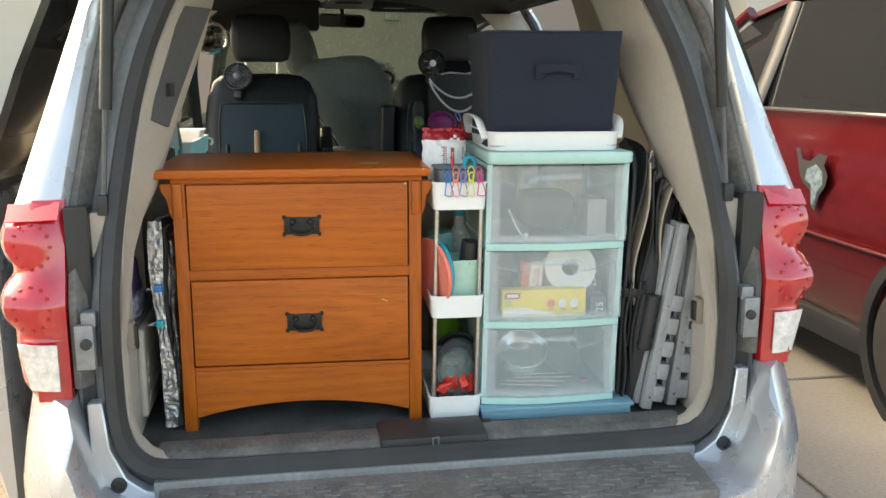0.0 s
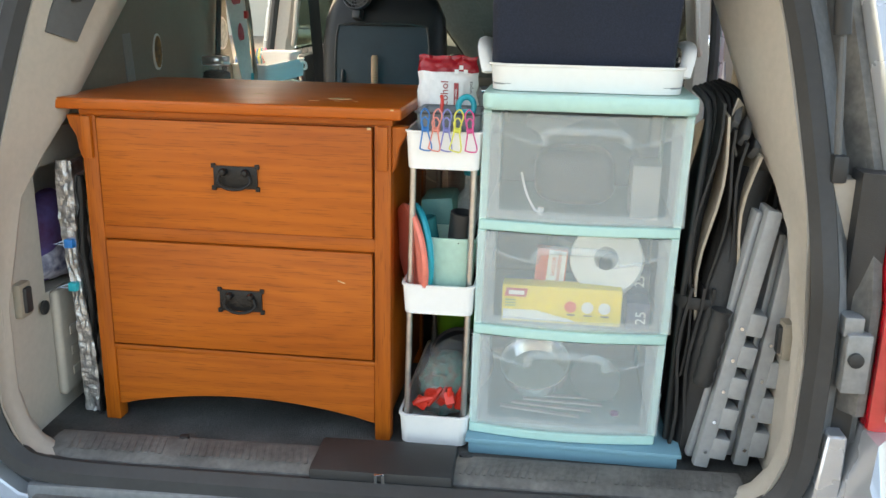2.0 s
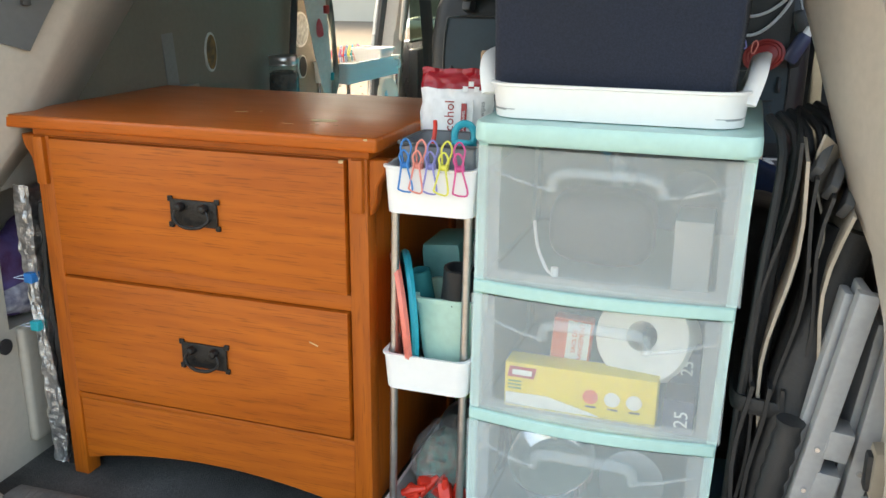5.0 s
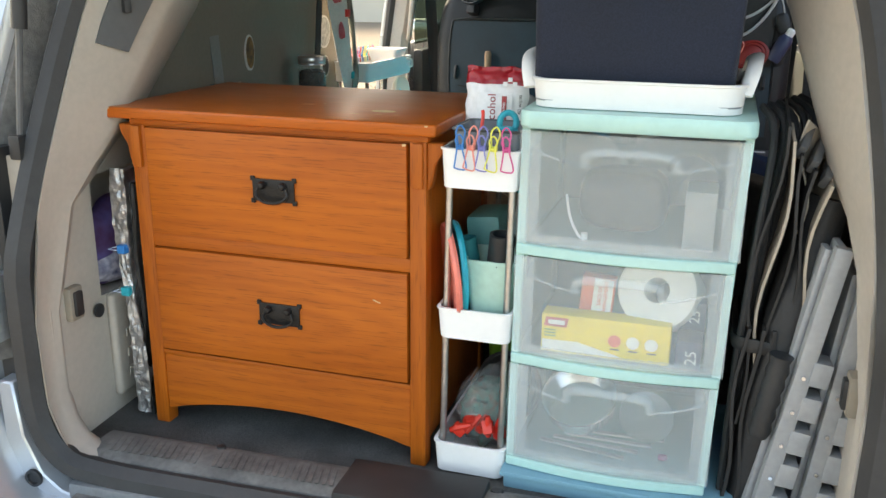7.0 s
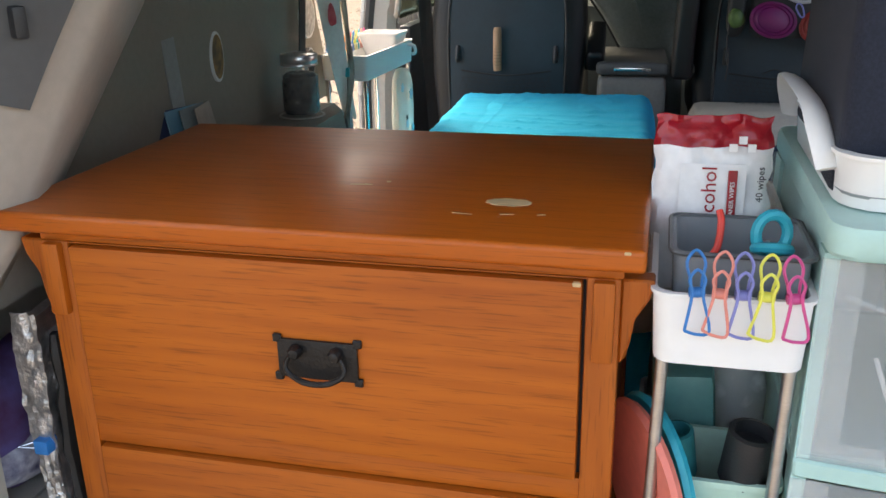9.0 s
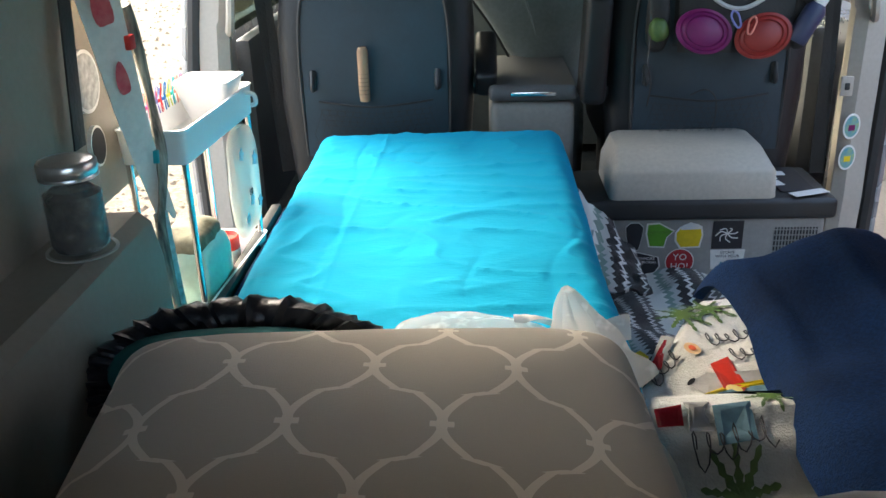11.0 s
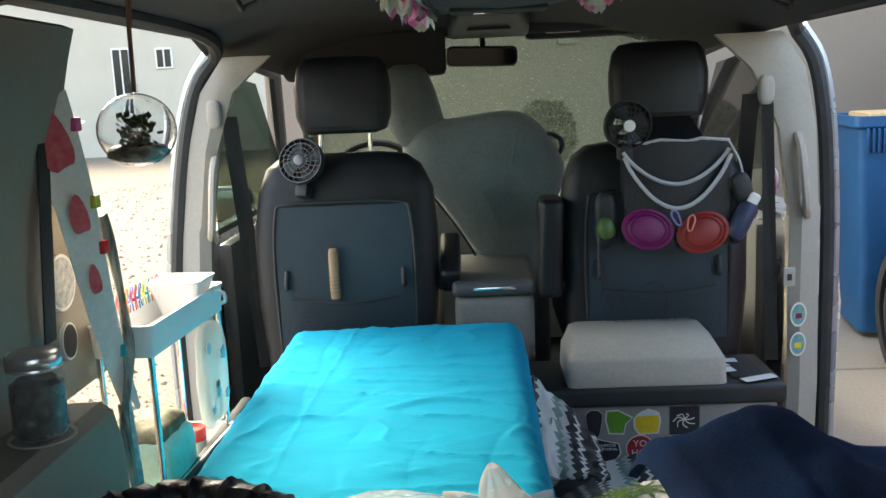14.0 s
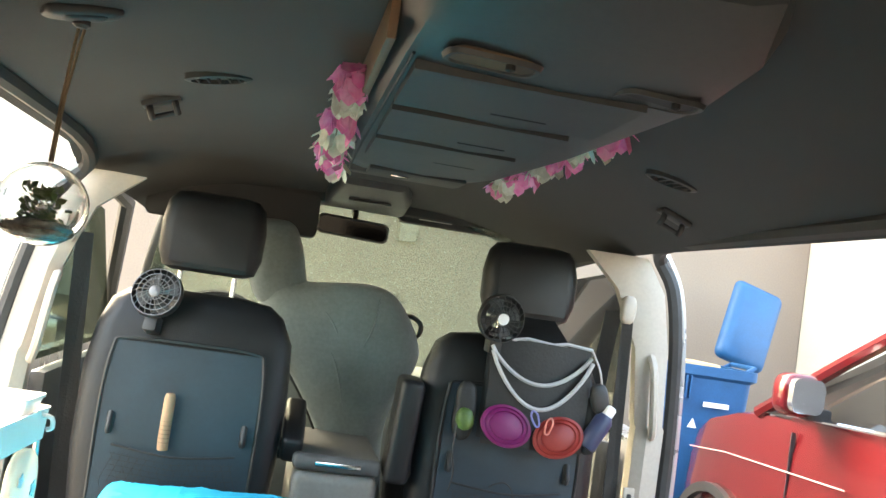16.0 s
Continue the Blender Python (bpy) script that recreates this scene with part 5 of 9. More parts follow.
part("cap", lathe([(0.015, 0.2), (0.015, 0.22), (0.012, 0.222)], CX + 0.028, 0.195, 0.897, 16), M["tealplastic"], bt)
# bottom tray: red clips, bag, green cup, black lid
for i in range(5):
    hc = thing("hose_clamp", "red plastic tent clamp lying in the cart", "clamp", (CX - 0.03 + 0.02 * i, 0.03, 0.70), LOAD, "red clamps")
    part("jaw", moved(bbox(-0.012, 0.012, -0.008, 0.008, -0.009, 0.009, 0.004), pose(CX - 0.035 + 0.017 * i, 0.028 + 0.012 * (i % 3), 0.712 + 0.012 * (i % 2), 20 * i, 35 - 30 * i, 40 * i)), M["redplastic"], hc)
    part("grip", moved(tube([(0, 0, -0.018), (0.004, 0, 0), (0.012, 0, 0.02)], [0.005, 0.007, 0.004], 8), pose(CX - 0.035 + 0.017 * i, 0.024 + 0.012 * (i % 3), 0.722, 0, 50 - 25 * i, 30 * i)), M["redplastic"], hc)
bg = thing("plastic_bag", "clear bag of green and red cord in the cart", "bag", (CX, 0.10, 0.653), LOAD)
part("film", moved(cushion(0.105, 0.1, 0.14, 0.7, 0.9, 30, 16, 0.012, 26, 4), Matrix.Translation((CX + 0.002, 0.09, 0.735))), M["clearbag"], bg)
part("cord", moved(cushion(0.092, 0.08, 0.12, 0.8, 0.9, 34, 20, 0.016, 40, 2), Matrix.Translation((CX + 0.002, 0.088, 0.725))), mat("mixed cord", (0.16, 0.09, 0.06), 0.8, color2=(0.05, 0.22, 0.20), scale=70, bump=0.8, bscale=120), bg)
gc = thing("green_cup", "green plastic cup at the back of the cart", "cup", (CX, 0.23, 0.653), LOAD)
part("body", lathe([(0.03, 0), (0.042, 0.2), (0.044, 0.205), (0.04, 0.205), (0.03, 0.01)], CX, 0.24, 0.653, 24), M["plasticgreen"], gc)
bl = thing("pot_lid", "black round pan standing on edge in the cart", "pan", (CX + 0.02, 0.15, 0.655), LOAD)
part("disc", moved(lathe([(0.05, -0.012), (0.062, -0.008), (0.064, 0.006), (0.058, 0.008), (0.048, -0.006)], n=28), pose(CX + 0.022, 0.155, 0.745, 78, 0, -14)), M["black"], bl)

# three-drawer tower on a flat blue box
fb = thing("flat_box", "flat blue clear plastic box under the drawer tower", "box", (0.27, 0.16, FLOOR), LOAD)
part("body", bbox(0.095, 0.452, -0.02, 0.34, FLOOR, 0.668, 0.006), M["bluebox"], fb)
part("lid", bbox(0.090, 0.457, -0.026, 0.346, 0.6685, 0.677, 0.003), M["bluebox"], fb)


def bow(x0, x1, z0, z1, y, b, t, nu=16, nv=2):
    """An upright plate that bows out towards the tailgate."""
    return sheet(lambda u, v: (x0 + (x1 - x0) * u, y - b * math.sin(math.pi * u), z0 + (z1 - z0) * v), nu, nv, t)


def tower():
    t = thing("drawer_tower", "pale aqua three-drawer plastic tower with clear drawers", "drawer tower", (0.262, 0.17, 0.677), LOAD)
    D = 0.355
    sx = lambda z: (0.094 + 0.010 * (z - 0.677) / 0.59, 0.412 + 0.02 * (z - 0.677) / 0.59)
    # top cap
    cap = [rrect(0.333, D + 0.015, 0.02)]
    rings = []
    for z, k in ((1.243, 0.985), (1.247, 1.0), (1.263, 1.0), (1.268, 0.99)):
        rings.append([(0.268 + x * k, 0.163 + y * k - (0.012 * math.cos(math.pi * x / 0.333) if y < -0.1 else 0), z) for x, y in cap[0]])
    part("top", loft(rings), M["aqua"], t)
    # side frames
    for side in (0, 1):
        f = bmesh.new()
        for y0, y1 in ((0.004, 0.03), (0.30, 0.34)):
            rr = []
            for z in (0.68, 1.24):
                x = sx(z)[side]
                xx = (x, x + 0.012) if side == 0 else (x - 0.012, x)
                rr.append([(xx[0], y0, z), (xx[1], y0, z), (xx[1], y1, z), (xx[0], y1, z)])
            join(f, loft(rr))
        part("side_frame", f, M["aqua"], t)
        x = (sx(0.68)[side], sx(1.24)[side])
        o = 0.004 if side == 0 else -0.006
        part("side_sheet", loft([[(x[0] + o + d, 0.03, 0.69), (x[0] + o + d, 0.30, 0.69), (x[1] + o + d, 0.30, 1.238), (x[1] + o + d, 0.03, 1.238)] for d in (0, 0.002)]), M["aqua"], t)
    part("back_sheet", bbox(0.10, 0.42, 0.335, 0.338, 0.69, 1.24, 0), M["frost"], t)
    for z0, z1 in ((1.0445, 1.0615), (0.862, 0.879), (0.678, 0.694)):
        a, b = sx(z0)
        part("shelf", prism([(a, 0.335)] + [(a + (b - a) * i / 16, 0.0 - 0.016 * math.sin(math.pi * i / 16)) for i in range(17)] + [(b, 0.335)], z1 - z0, 'z', z0, 0.002), M["aqua"], t)
    for z0, z1 in ((1.063, 1.237), (0.881, 1.043), (0.696, 0.861)):
        a, b = sx(z0)[0] + 0.014, sx(z1)[1] - 0.014
        fr = part("drawer", bow(a - 0.013, b + 0.012, z0, z1, -0.0005, 0.014, 0.0025), M["frost"], t, "frosted clear drawer")
        box = bmesh.new()
        for pl in ((a, b, 0.01, 0.32, z0, z0 + 0.0025), (a, a + 0.0025, 0.012, 0.32, z0, z1 - 0.03), (b - 0.0025, b, 0.012, 0.32, z0, z1 - 0.03), (a, b, 0.318, 0.32, z0, z1 - 0.03)):
            bbox(*pl, 0, 1, box)
        part("drawer_box", box, M["frost"], fr)
        for ea, eb, ez0, ez1 in ((a - 0.010, a + 0.018, z0 + 0.002, z1 - 0.002), (b - 0.018, b + 0.010, z0 + 0.002, z1 - 0.002), (a + 0.018, b - 0.018, z0 + 0.002, z0 + 0.016)):
            curve = lambda x: 0.0035 - 0.014 * math.sin(math.pi * (x - a + 0.013) / (b - a + 0.025))
            part("thick_edge", sheet(lambda u, v: (ea + (eb - ea) * u, curve(ea + (eb - ea) * u), ez0 + (ez1 - ez0) * v), 8, 2, 0.002), M["frost"], fr)
        # scooped grip: curved band and handle hood
        mid, w = (a + b) / 2, (b - a)
        zc = z1 - 0.035
        hood = smoothline([(mid - 0.065, -0.012, zc - 0.012), (mid - 0.062, -0.0145, zc + 0.004), (mid - 0.045, -0.0165, zc + 0.010), (mid, -0.018, zc + 0.011), (mid + 0.045, -0.0165, zc + 0.010), (mid + 0.062, -0.0145, zc + 0.004), (mid + 0.065, -0.012, zc - 0.012)], 4)
        part("handle", tube(hood, 0.0085, 10, flat=0.8), M["frost"], fr, "moulded clear handle")
        for sg in (-1, 1):
            edge = smoothline([(mid + sg * 0.066, -0.0135, zc - 0.012), (mid + sg * 0.10, -0.0105, zc - 0.006), (mid + sg * w * 0.48, -0.002, zc + 0.006)], 4)
            part("moulding", tube(edge, 0.0022, 6), M["frost"], fr)
    return t


tower()
# things in the drawers
def in_drawer(nm, lb, cat, base):
    return thing(nm, lb, cat, base, LOAD)


o = in_drawer("pouch", "black nylon pouch inside the top drawer", "pouch", (0.27, 0.1, 1.066))
part("body", moved(cushion(0.135, 0.10, 0.095, 0.5, 0.6, 24, 12, 0.004, 12), Matrix.Translation((0.252, 0.072, 1.130))), M["blackcloth"], o)
o = in_drawer("small_box", "grey card box inside the top drawer", "box", (0.345, 0.1, 1.066))
part("body", bbox(0.345, 0.39, 0.03, 0.11, 1.066, 1.155, 0.002), M["fridgegrey"], o)
o = in_drawer("cable", "white charging cable inside the top drawer", "cable", (0.18, 0.05, 1.066))
part("lead", tube(smoothline([(0.165, 0.06, 1.13), (0.175, 0.04, 1.10), (0.19, 0.03, 1.075), (0.2, 0.03, 1.071)], 5), 0.0022, 6), M["white"], o)
part("plug", lathe([(0.005, 0), (0.005, 0.012)], 0.2, 0.03, 1.067, 10), M["white"], o)
o = in_drawer("paper_roll", "white toilet paper roll inside the middle drawer", "paper roll", (0.32, 0.09, 0.884))
part("roll", moved(lathe([(0.02, -0.05), (0.06, -0.05), (0.062, -0.045), (0.062, 0.045), (0.06, 0.05), (0.02, 0.05), (0.02, -0.05)], n=32, cap=False), pose(0.32, 0.10, 0.972, 68, 0, -8)), M["paper"], o)
o = in_drawer("bag_box", "yellow and white box of bin bags inside the middle drawer", "carton", (0.24, 0.02, 0.884))
part("carton", bbox(0.143, 0.342, 0.012, 0.05, 0.884, 0.948, 0.002), M["yellow"], o)
part("white_print", prism([(0.145, 0.888), (0.145, 0.905), (0.2, 0.906), (0.255, 0.893), (0.27, 0.888)], 0.001, 'y', 0.0105), M["card"], o, "", False)
part("red_mark", prism([(0.147, 0.928), (0.15, 0.943), (0.186, 0.943), (0.183, 0.928)], 0.001, 'y', 0.0105), M["redfilm"], o, "", False)
part("white_mark", bbox(0.154, 0.180, 0.0095, 0.0105, 0.932, 0.939, 0, 1), M["card"], o, "", False)
for k in range(3):
    part("picture", moved(lathe([(0.010, 0), (0.010, 0.0008)], n=20), pose(0.258 + 0.028 * k, 0.0112, 0.915, 90, 0, 0)), M["card" if k else "orange"], o, "", False)
    part("bars", bbox(0.252 + 0.028 * k, 0.266 + 0.028 * k, 0.0105, 0.0115, 0.900, 0.902, 0, 1), M["ink"], o, "", False)
for k in range(3):
    part("bars", bbox(0.148, 0.166, 0.0105, 0.0115, 0.911 + 0.005 * k, 0.913 + 0.005 * k, 0, 1), M["plasticgreen"], o, "", False)
o = in_drawer("bag_packet", "orange and white packet of storage bags inside the middle drawer", "packet", (0.21, 0.06, 0.886))
part("body", moved(bbox(-0.026, 0.026, -0.012, 0.012, -0.03, 0.03, 0.003), pose(0.222, 0.065, 0.972, 0, 4, 0)), M["orange"], o)
part("white_print", moved(bbox(-0.006, 0.024, -0.0128, -0.011, -0.028, 0.028, 0, 1), pose(0.222, 0.065, 0.972, 0, 4, 0)), M["card"], o, "", False)
writing("lettering", "SACS DE\nRANGEMENT", 0.009, pose(0.231, 0.0518, 0.972, 90, -86, 0), M["orange"], o)
o = in_drawer("small_box", "dark blue box marked with a number inside the middle drawer", "box", (0.37, 0.02, 0.884))
part("body", bbox(0.350, 0.388, 0.006, 0.06, 0.884, 0.93, 0.002), M["darkcard"], o)
writing("lettering", "25", 0.024, pose(0.374, 0.0052, 0.905, 90, -90, 0), M["card"], o)
o = in_drawer("small_box", "dark blue box lying behind inside the middle drawer", "box", (0.37, 0.08, 0.884))
part("body", bbox(0.352, 0.39, 0.065, 0.10, 0.884, 0.972, 0.002), M["darkcard"], o)
writing("lettering", "25", 0.022, pose(0.374, 0.0642, 0.95, 90, -90, 0), M["card"], o)
o = in_drawer("pan", "shiny steel pan inside the bottom drawer", "pan", (0.23, 0.1, 0.699))
part("body", moved(lathe([(0.05, 0), (0.058, 0.008), (0.06, 0.035), (0.057, 0.035), (0.05, 0.004)], n=32), pose(0.205, 0.07, 0.765, 30, -4, 0)), M["chrome"], o)
part("rim", moved(tube([(0.06 * math.cos(a * 0.262), 0.06 * math.sin(a * 0.262), 0.035) for a in range(24)], 0.002, 6, True), pose(0.205, 0.07, 0.765, 30, -4, 0)), M["chrome"], o)
o = in_drawer("plate_stack", "small steel plate leaning inside the bottom drawer", "plate", (0.31, 0.1, 0.699))
part("disc", moved(lathe([(0.03, 0), (0.044, 0.006), (0.045, 0.008), (0.03, 0.003)], n=32), pose(0.31, 0.09, 0.752, 40, 12, 0)), M["steel"], o)
o = in_drawer("cutlery", "clear packet of cutlery on the bottom drawer's floor", "cutlery", (0.24, 0.04, 0.699))
for k in range(4):
    part("handle", moved(bbox(-0.07, 0.07, -0.005, 0.005, -0.0015, 0.0015, 0.001), pose(0.215 + 0.02 * k, 0.03 + 0.014 * k, 0.712 + 0.004 * k, 0, 3, 4 * k - 4)), M["steel"], o)
part("pink_tip", moved(cushion(0.016, 0.012, 0.01, 0.8, 0.8, 12, 8, 0), Matrix.Translation((0.345, 0.03, 0.718))), M["magenta"], o)

# tray and fabric cube on the tower
tr = thing("serving_tray", "white plastic tray with raised end handles", "tray", (0.262, 0.16, 1.269), LOAD)
part("body", moved(tray(0.305, 0.29, 0.042, 0.004, 0.035, 0.006), Matrix.Translation((0.262, 0.16, 1.2695))), M["white"], tr)
part("base_ring", moved(loft([[(x, y, z) for x, y in rrect(w, w - 0.015, 0.03)] for w, z in ((0.288, 0), (0.30, 0.012))]), Matrix.Translation((0.262, 0.16, 1.2688))), M["greylam"], tr, "pale grey lower rim")
for s in (-1, 1):
    hx = 0.262 + s * (0.154 if s > 0 else 0.160)
    loop = smoothline([(hx - s * 0.004, 0.045, 1.295), (hx + s * 0.004, 0.062, 1.322), (hx + s * 0.007, 0.09, 1.337), (hx + s * 0.009, 0.16, 1.341), (hx + s * 0.007, 0.23, 1.337), (hx + s * 0.004, 0.258, 1.322), (hx - s * 0.004, 0.275, 1.295)], 4)
    part("handle", tube(loop, 0.012, 8, flat=0.35), M["white"], tr)
cube = thing("storage_cube", "navy canvas storage cube with a cloth pull", "storage cube", (0.25, 0.16, 1.276), LOAD)
rings = []
for z, w, d, r in ((1.276, 0.284, 0.25, 0.02), (1.30, 0.288, 0.256, 0.016), (1.40, 0.292, 0.268, 0.012), (1.50, 0.300, 0.272, 0.010), (1.533, 0.302, 0.275, 0.008)):
    rings.append([(0.256 + x + (0.004 * math.sin(z * 40 + y * 20)), 0.162 + y - 0.004 * math.sin(8 * x + z * 9), z) for x, y in rrect(w, d, r)])
for z, w, d in ((1.533, 0.294, 0.267), (1.44, 0.28, 0.25)):
    rings.append([(0.25 + x, 0.162 + y, z) for x, y in rrect(w, d, 0.01)])
part("box", loft(rings), M["navy"], cube)
part("hem", moved(tube([(x, y, 0) for x, y in rrect(0.303, 0.277, 0.010)], 0.003, 6, True), Matrix.Translation((0.256, 0.162, 1.53))), M["navy"], cube)
part("pull", sheet(lambda u, v: (0.215 + 0.09 * u, 0.0205 - 0.010 * math.sin(math.pi * u) - 0.002, 1.438 + 0.018 * v + 0.006 * math.sin(math.pi * u)), 10, 3, 0.003), M["navy"], cube, "cloth pull")
for px in (0.212, 0.298):
    part("patch", bbox(px, px + 0.02, 0.019, 0.0225, 1.428, 1.462, 0.001), M["navy"], cube)

# right of the tower: folded camp chairs, black cases, folded louvred boards
def lean(x, y, z0, dx, dy, h, r0, r1, col, nm, lb, cat, n=10, flat=0.5, grp=""):
    t = thing(nm, lb, cat, (x, y, z0), LOAD, grp)
    pts = [(x + dx * k / 6 + 0.006 * math.sin(2.2 * k), y + dy * k / 6, z0 + h * k / 6) for k in range(7)]
    part("cloth", tube(pts, [r0 + (r1 - r0) * k / 6 for k in range(7)], n, flat=flat), M[col], t)
    return t


ch = thing("camp_chair", "folded black and tan camp chair standing on end", "camp chair", (0.47, 0.1, FLOOR), LOAD)
for k in range(6):
    x = 0.436 + 0.012 * k
    pts = smoothline([(x, 0.035 + 0.03 * k, 0.66), (x + 0.004, 0.03 + 0.03 * k, 0.9), (x + 0.014, 0.03 + 0.03 * k, 1.1), (x + 0.022 + 0.004 * k, 0.05 + 0.03 * k, 1.24), (x + 0.004, 0.10 + 0.03 * k, 1.275)], 4)
    part("frame_tube", tube(pts, 0.006, 8), M["black"], ch)
for k in range(5):
    x = 0.45 + 0.016 * k
    def fold(u, v, x=x, k=k):
        z = 0.80 + 0.46 * v - 0.02 * k * v
        return (x + 0.024 * v * v + 0.008 * math.sin(9 * v + k), 0.02 + 0.16 * u + 0.006 * math.sin(12 * u + 5 * v), z + 0.02 * u * v)
    part("seat_cloth", sheet(fold, 8, 12, 0.004), M["tan" if k in (1, 4) else "blackcloth"], ch, "tan folded cloth" if k in (1, 4) else "")
for k in range(3):
    x = 0.44 + 0.018 * k
    part("lower_cloth", sheet(lambda u, v: (x + 0.006 * math.sin(7 * v + k) + 0.012 * v, 0.012 + 0.15 * u, 0.66 + 0.3 * v), 6, 8, 0.005), M["blackcloth"], ch)
part("strap", moved(tube([(x, y, 0) for x, y in rrect(0.09, 0.20, 0.02)], 0.006, 6, True, flat=2.0), pose(0.478, 0.12, 0.93, 0, 4, 0)), M["blackcloth"], ch)
for k in range(3):
    part("arm_end", moved(bbox(-0.006, 0.006, -0.03, 0.03, -0.012, 0.012, 0.004), pose(0.50 + 0.018 * k, 0.06, 1.235 - 0.02 * k, 30, 25, 0)), M["greyplastic"], ch)
tn = thing("tan_cover", "beige canvas corner of a folded chair", "chair cover", (0.53, 0.1, 1.0), LOAD)
part("cloth", sheet(lambda u, v: (0.505 + 0.05 * u * v + 0.01 * math.sin(6 * v), 0.05 + 0.1 * u, 1.10 + 0.165 * v - 0.05 * u), 8, 8, 0.003), M["tan"], tn)
cs = thing("tripod_case", "long black padded case leaning beside the chairs", "case", (0.515, 0.02, FLOOR), LOAD)
part("case", tube(smoothline([(0.474, 0.045, 0.66), (0.49, 0.035, 0.85), (0.51, 0.055, 1.0), (0.545, 0.075, 1.15)], 4), [0.032] * 13, 12), M["blackcloth"], cs)
part("grip", tube([(0.480 + 0.0018 * k, -0.006, 0.80 + 0.012 * k) for k in range(12)], [0.014 + 0.0035 * (k % 2) for k in range(12)], 12), M["black"], cs, "ribbed rubber grip")


def louvre(x, y, rz, tilt, length, slats, m_off):
    t = thing("folding_board", "grey plastic folding board with square edge blocks, leaning on the side", "folding board", (x, y, FLOOR), LOAD, "grey folding boards")
    m = pose(x, y, FLOOR + 0.012, 0, tilt, rz)
    part("panel", moved(bbox(-0.006, 0.006, 0, 0.26, 0, length, 0.003), m), M["greylam"], t)
    part("panel", moved(bbox(-0.02, -0.009, 0.012, 0.26, 0.004, length - 0.01, 0.003), m), M["greylam"], t)
    part("rail", moved(bbox(-0.012, 0.012, -0.012, 0.008, 0, length, 0.003), m), M["greylam"], t)
    for k in range(slats):
        z = 0.02 + k * (length * 0.62 / slats)
        part("block", moved(bbox(0.008, 0.036, -0.014, 0.03, z, z + length * 0.62 / slats - 0.018, 0.003), m), M["greylam"], t)
        part("rivet", moved(lathe([(0.004, 0), (0.003, 0.003)], n=8), m @ pose(0.0, -0.012, z + 0.01, 90, 0, 0)), M["chrome"], t)
    return t


louvre(0.556, 0.004, 4, 6.5, 0.41, 4, 0)
louvre(0.488, -0.012, 6, 9.5, 0.45, 5, 0)
bx = thing("cardboard", "black folder leaning behind the boards", "folder", (0.58, 0.2, FLOOR), LOAD)
part("sheet", moved(bbox(-0.004, 0.004, 0, 0.3, 0, 0.55, 0.002), pose(0.565, 0.1, FLOOR, 0, 3, 0)), M["black"], bx)
wp = thing("white_folder", "white card corner behind the chairs", "folder", (0.58, 0.25, 0.9), LOAD)
part("sheet", moved(bbox(-0.002, 0.002, 0, 0.16, 0, 0.42, 0), pose(0.575, 0.28, 0.90, 0, 12, -18)), M["card"], wp)

# left of the chest: foil window shades, clips, purple cloth in the pocket
for k in range(3):
    fs = thing("window_shade", "folded silver foil window shade with black edging", "window shade", (-0.645 + 0.018 * k, 0.03, FLOOR), LOAD, "foil shades")
    xx = -0.621 + 0.011 * k
    part("foil", sheet(lambda u, v: (xx + 0.010 * math.sin(14 * v + k) * (0.3 + 0.2 * u) + 0.03 * (1 - v) * (k == 0) * 0.5, 0.012 + 0.02 * k + 0.34 * u, FLOOR + 0.012 + 0.46 * v - 0.02 * k + 0.006 * math.sin(9 * u)), 10, 24, 0.013), M["foil"], fs)
    if k == 0:
        def band(u, v):
            w = 0.013 + 0.003 * math.sin(v * 9)
            return (xx - 0.004 + w * (2 * u - 1) + 0.004 * math.sin(7 * v) + 0.014 * (1 - v), 0.004 + 0.005 * noise.noise(Vector((u * 4, v * 30, 2))) + 0.003 * noise.noise(Vector((u * 9, v * 70, 5))), FLOOR + 0.012 + 0.47 * v)
        part("crinkled_edge", sheet(band, 8, 70, 0.002), M["foil"], fs, "crinkled foil edge")
    else:
        part("edging", tube([(xx + 0.003 * math.sin(14 * v / 24 + k), 0.010 + 0.02 * k, FLOOR + 0.012 + 0.46 * v / 24 - 0.02 * k) for v in range(25)], [0.011 + 0.003 * math.sin(v * 2.3) for v in range(25)], 8, flat=0.6), M["blackcloth"] if k == 1 else M["foil"], fs)
for c, z in (("blue", 0.98), ("teal", 0.90)):
    wire = thing("binder_clip", c + " plastic clip on the foil shade's edge", "clip", (-0.64, 0.01, z), LOAD, "shade clips")
    part("jaw", bbox(-0.630, -0.614, -0.006, 0.012, z - 0.008, z + 0.008, 0.002), clipcols[c], wire)
    part("wire", tube([(-0.630, 0.0, z - 0.004), (-0.647, -0.008, z), (-0.630, 0.0, z + 0.004)], 0.001, 6), M["chrome"], wire)
pc = thing("cloth_bundle", "purple patterned cloth stuffed in the side pocket", "cloth", (-0.66, 0.12, 0.886))
part("cloth", moved(cushion(0.07, 0.18, 0.16, 0.7, 0.8, 30, 16, 0.014, 18, 2), Matrix.Translation((-0.675, 0.115, 0.966))), M["purple"], pc)
part("fold", moved(cushion(0.06, 0.16, 0.07, 0.7, 0.8, 30, 12, 0.01, 22, 5), Matrix.Translation((-0.662, 0.11, 0.925))), mat("blue and white print cloth", (0.015, 0.02, 0.09), 0.85, color2=(0.5, 0.5, 0.6), scale=45), pc)

# ---- bed, cushions and blankets ----
bb = thing("bed_base", "dark low platform under the mattress", "bed base", (-0.24, 1.4, 0.56))
part("box", bbox(-0.54, 0.05, 0.52, 2.28, 0.56, 0.795, 0.01), M["blackcloth"], bb)


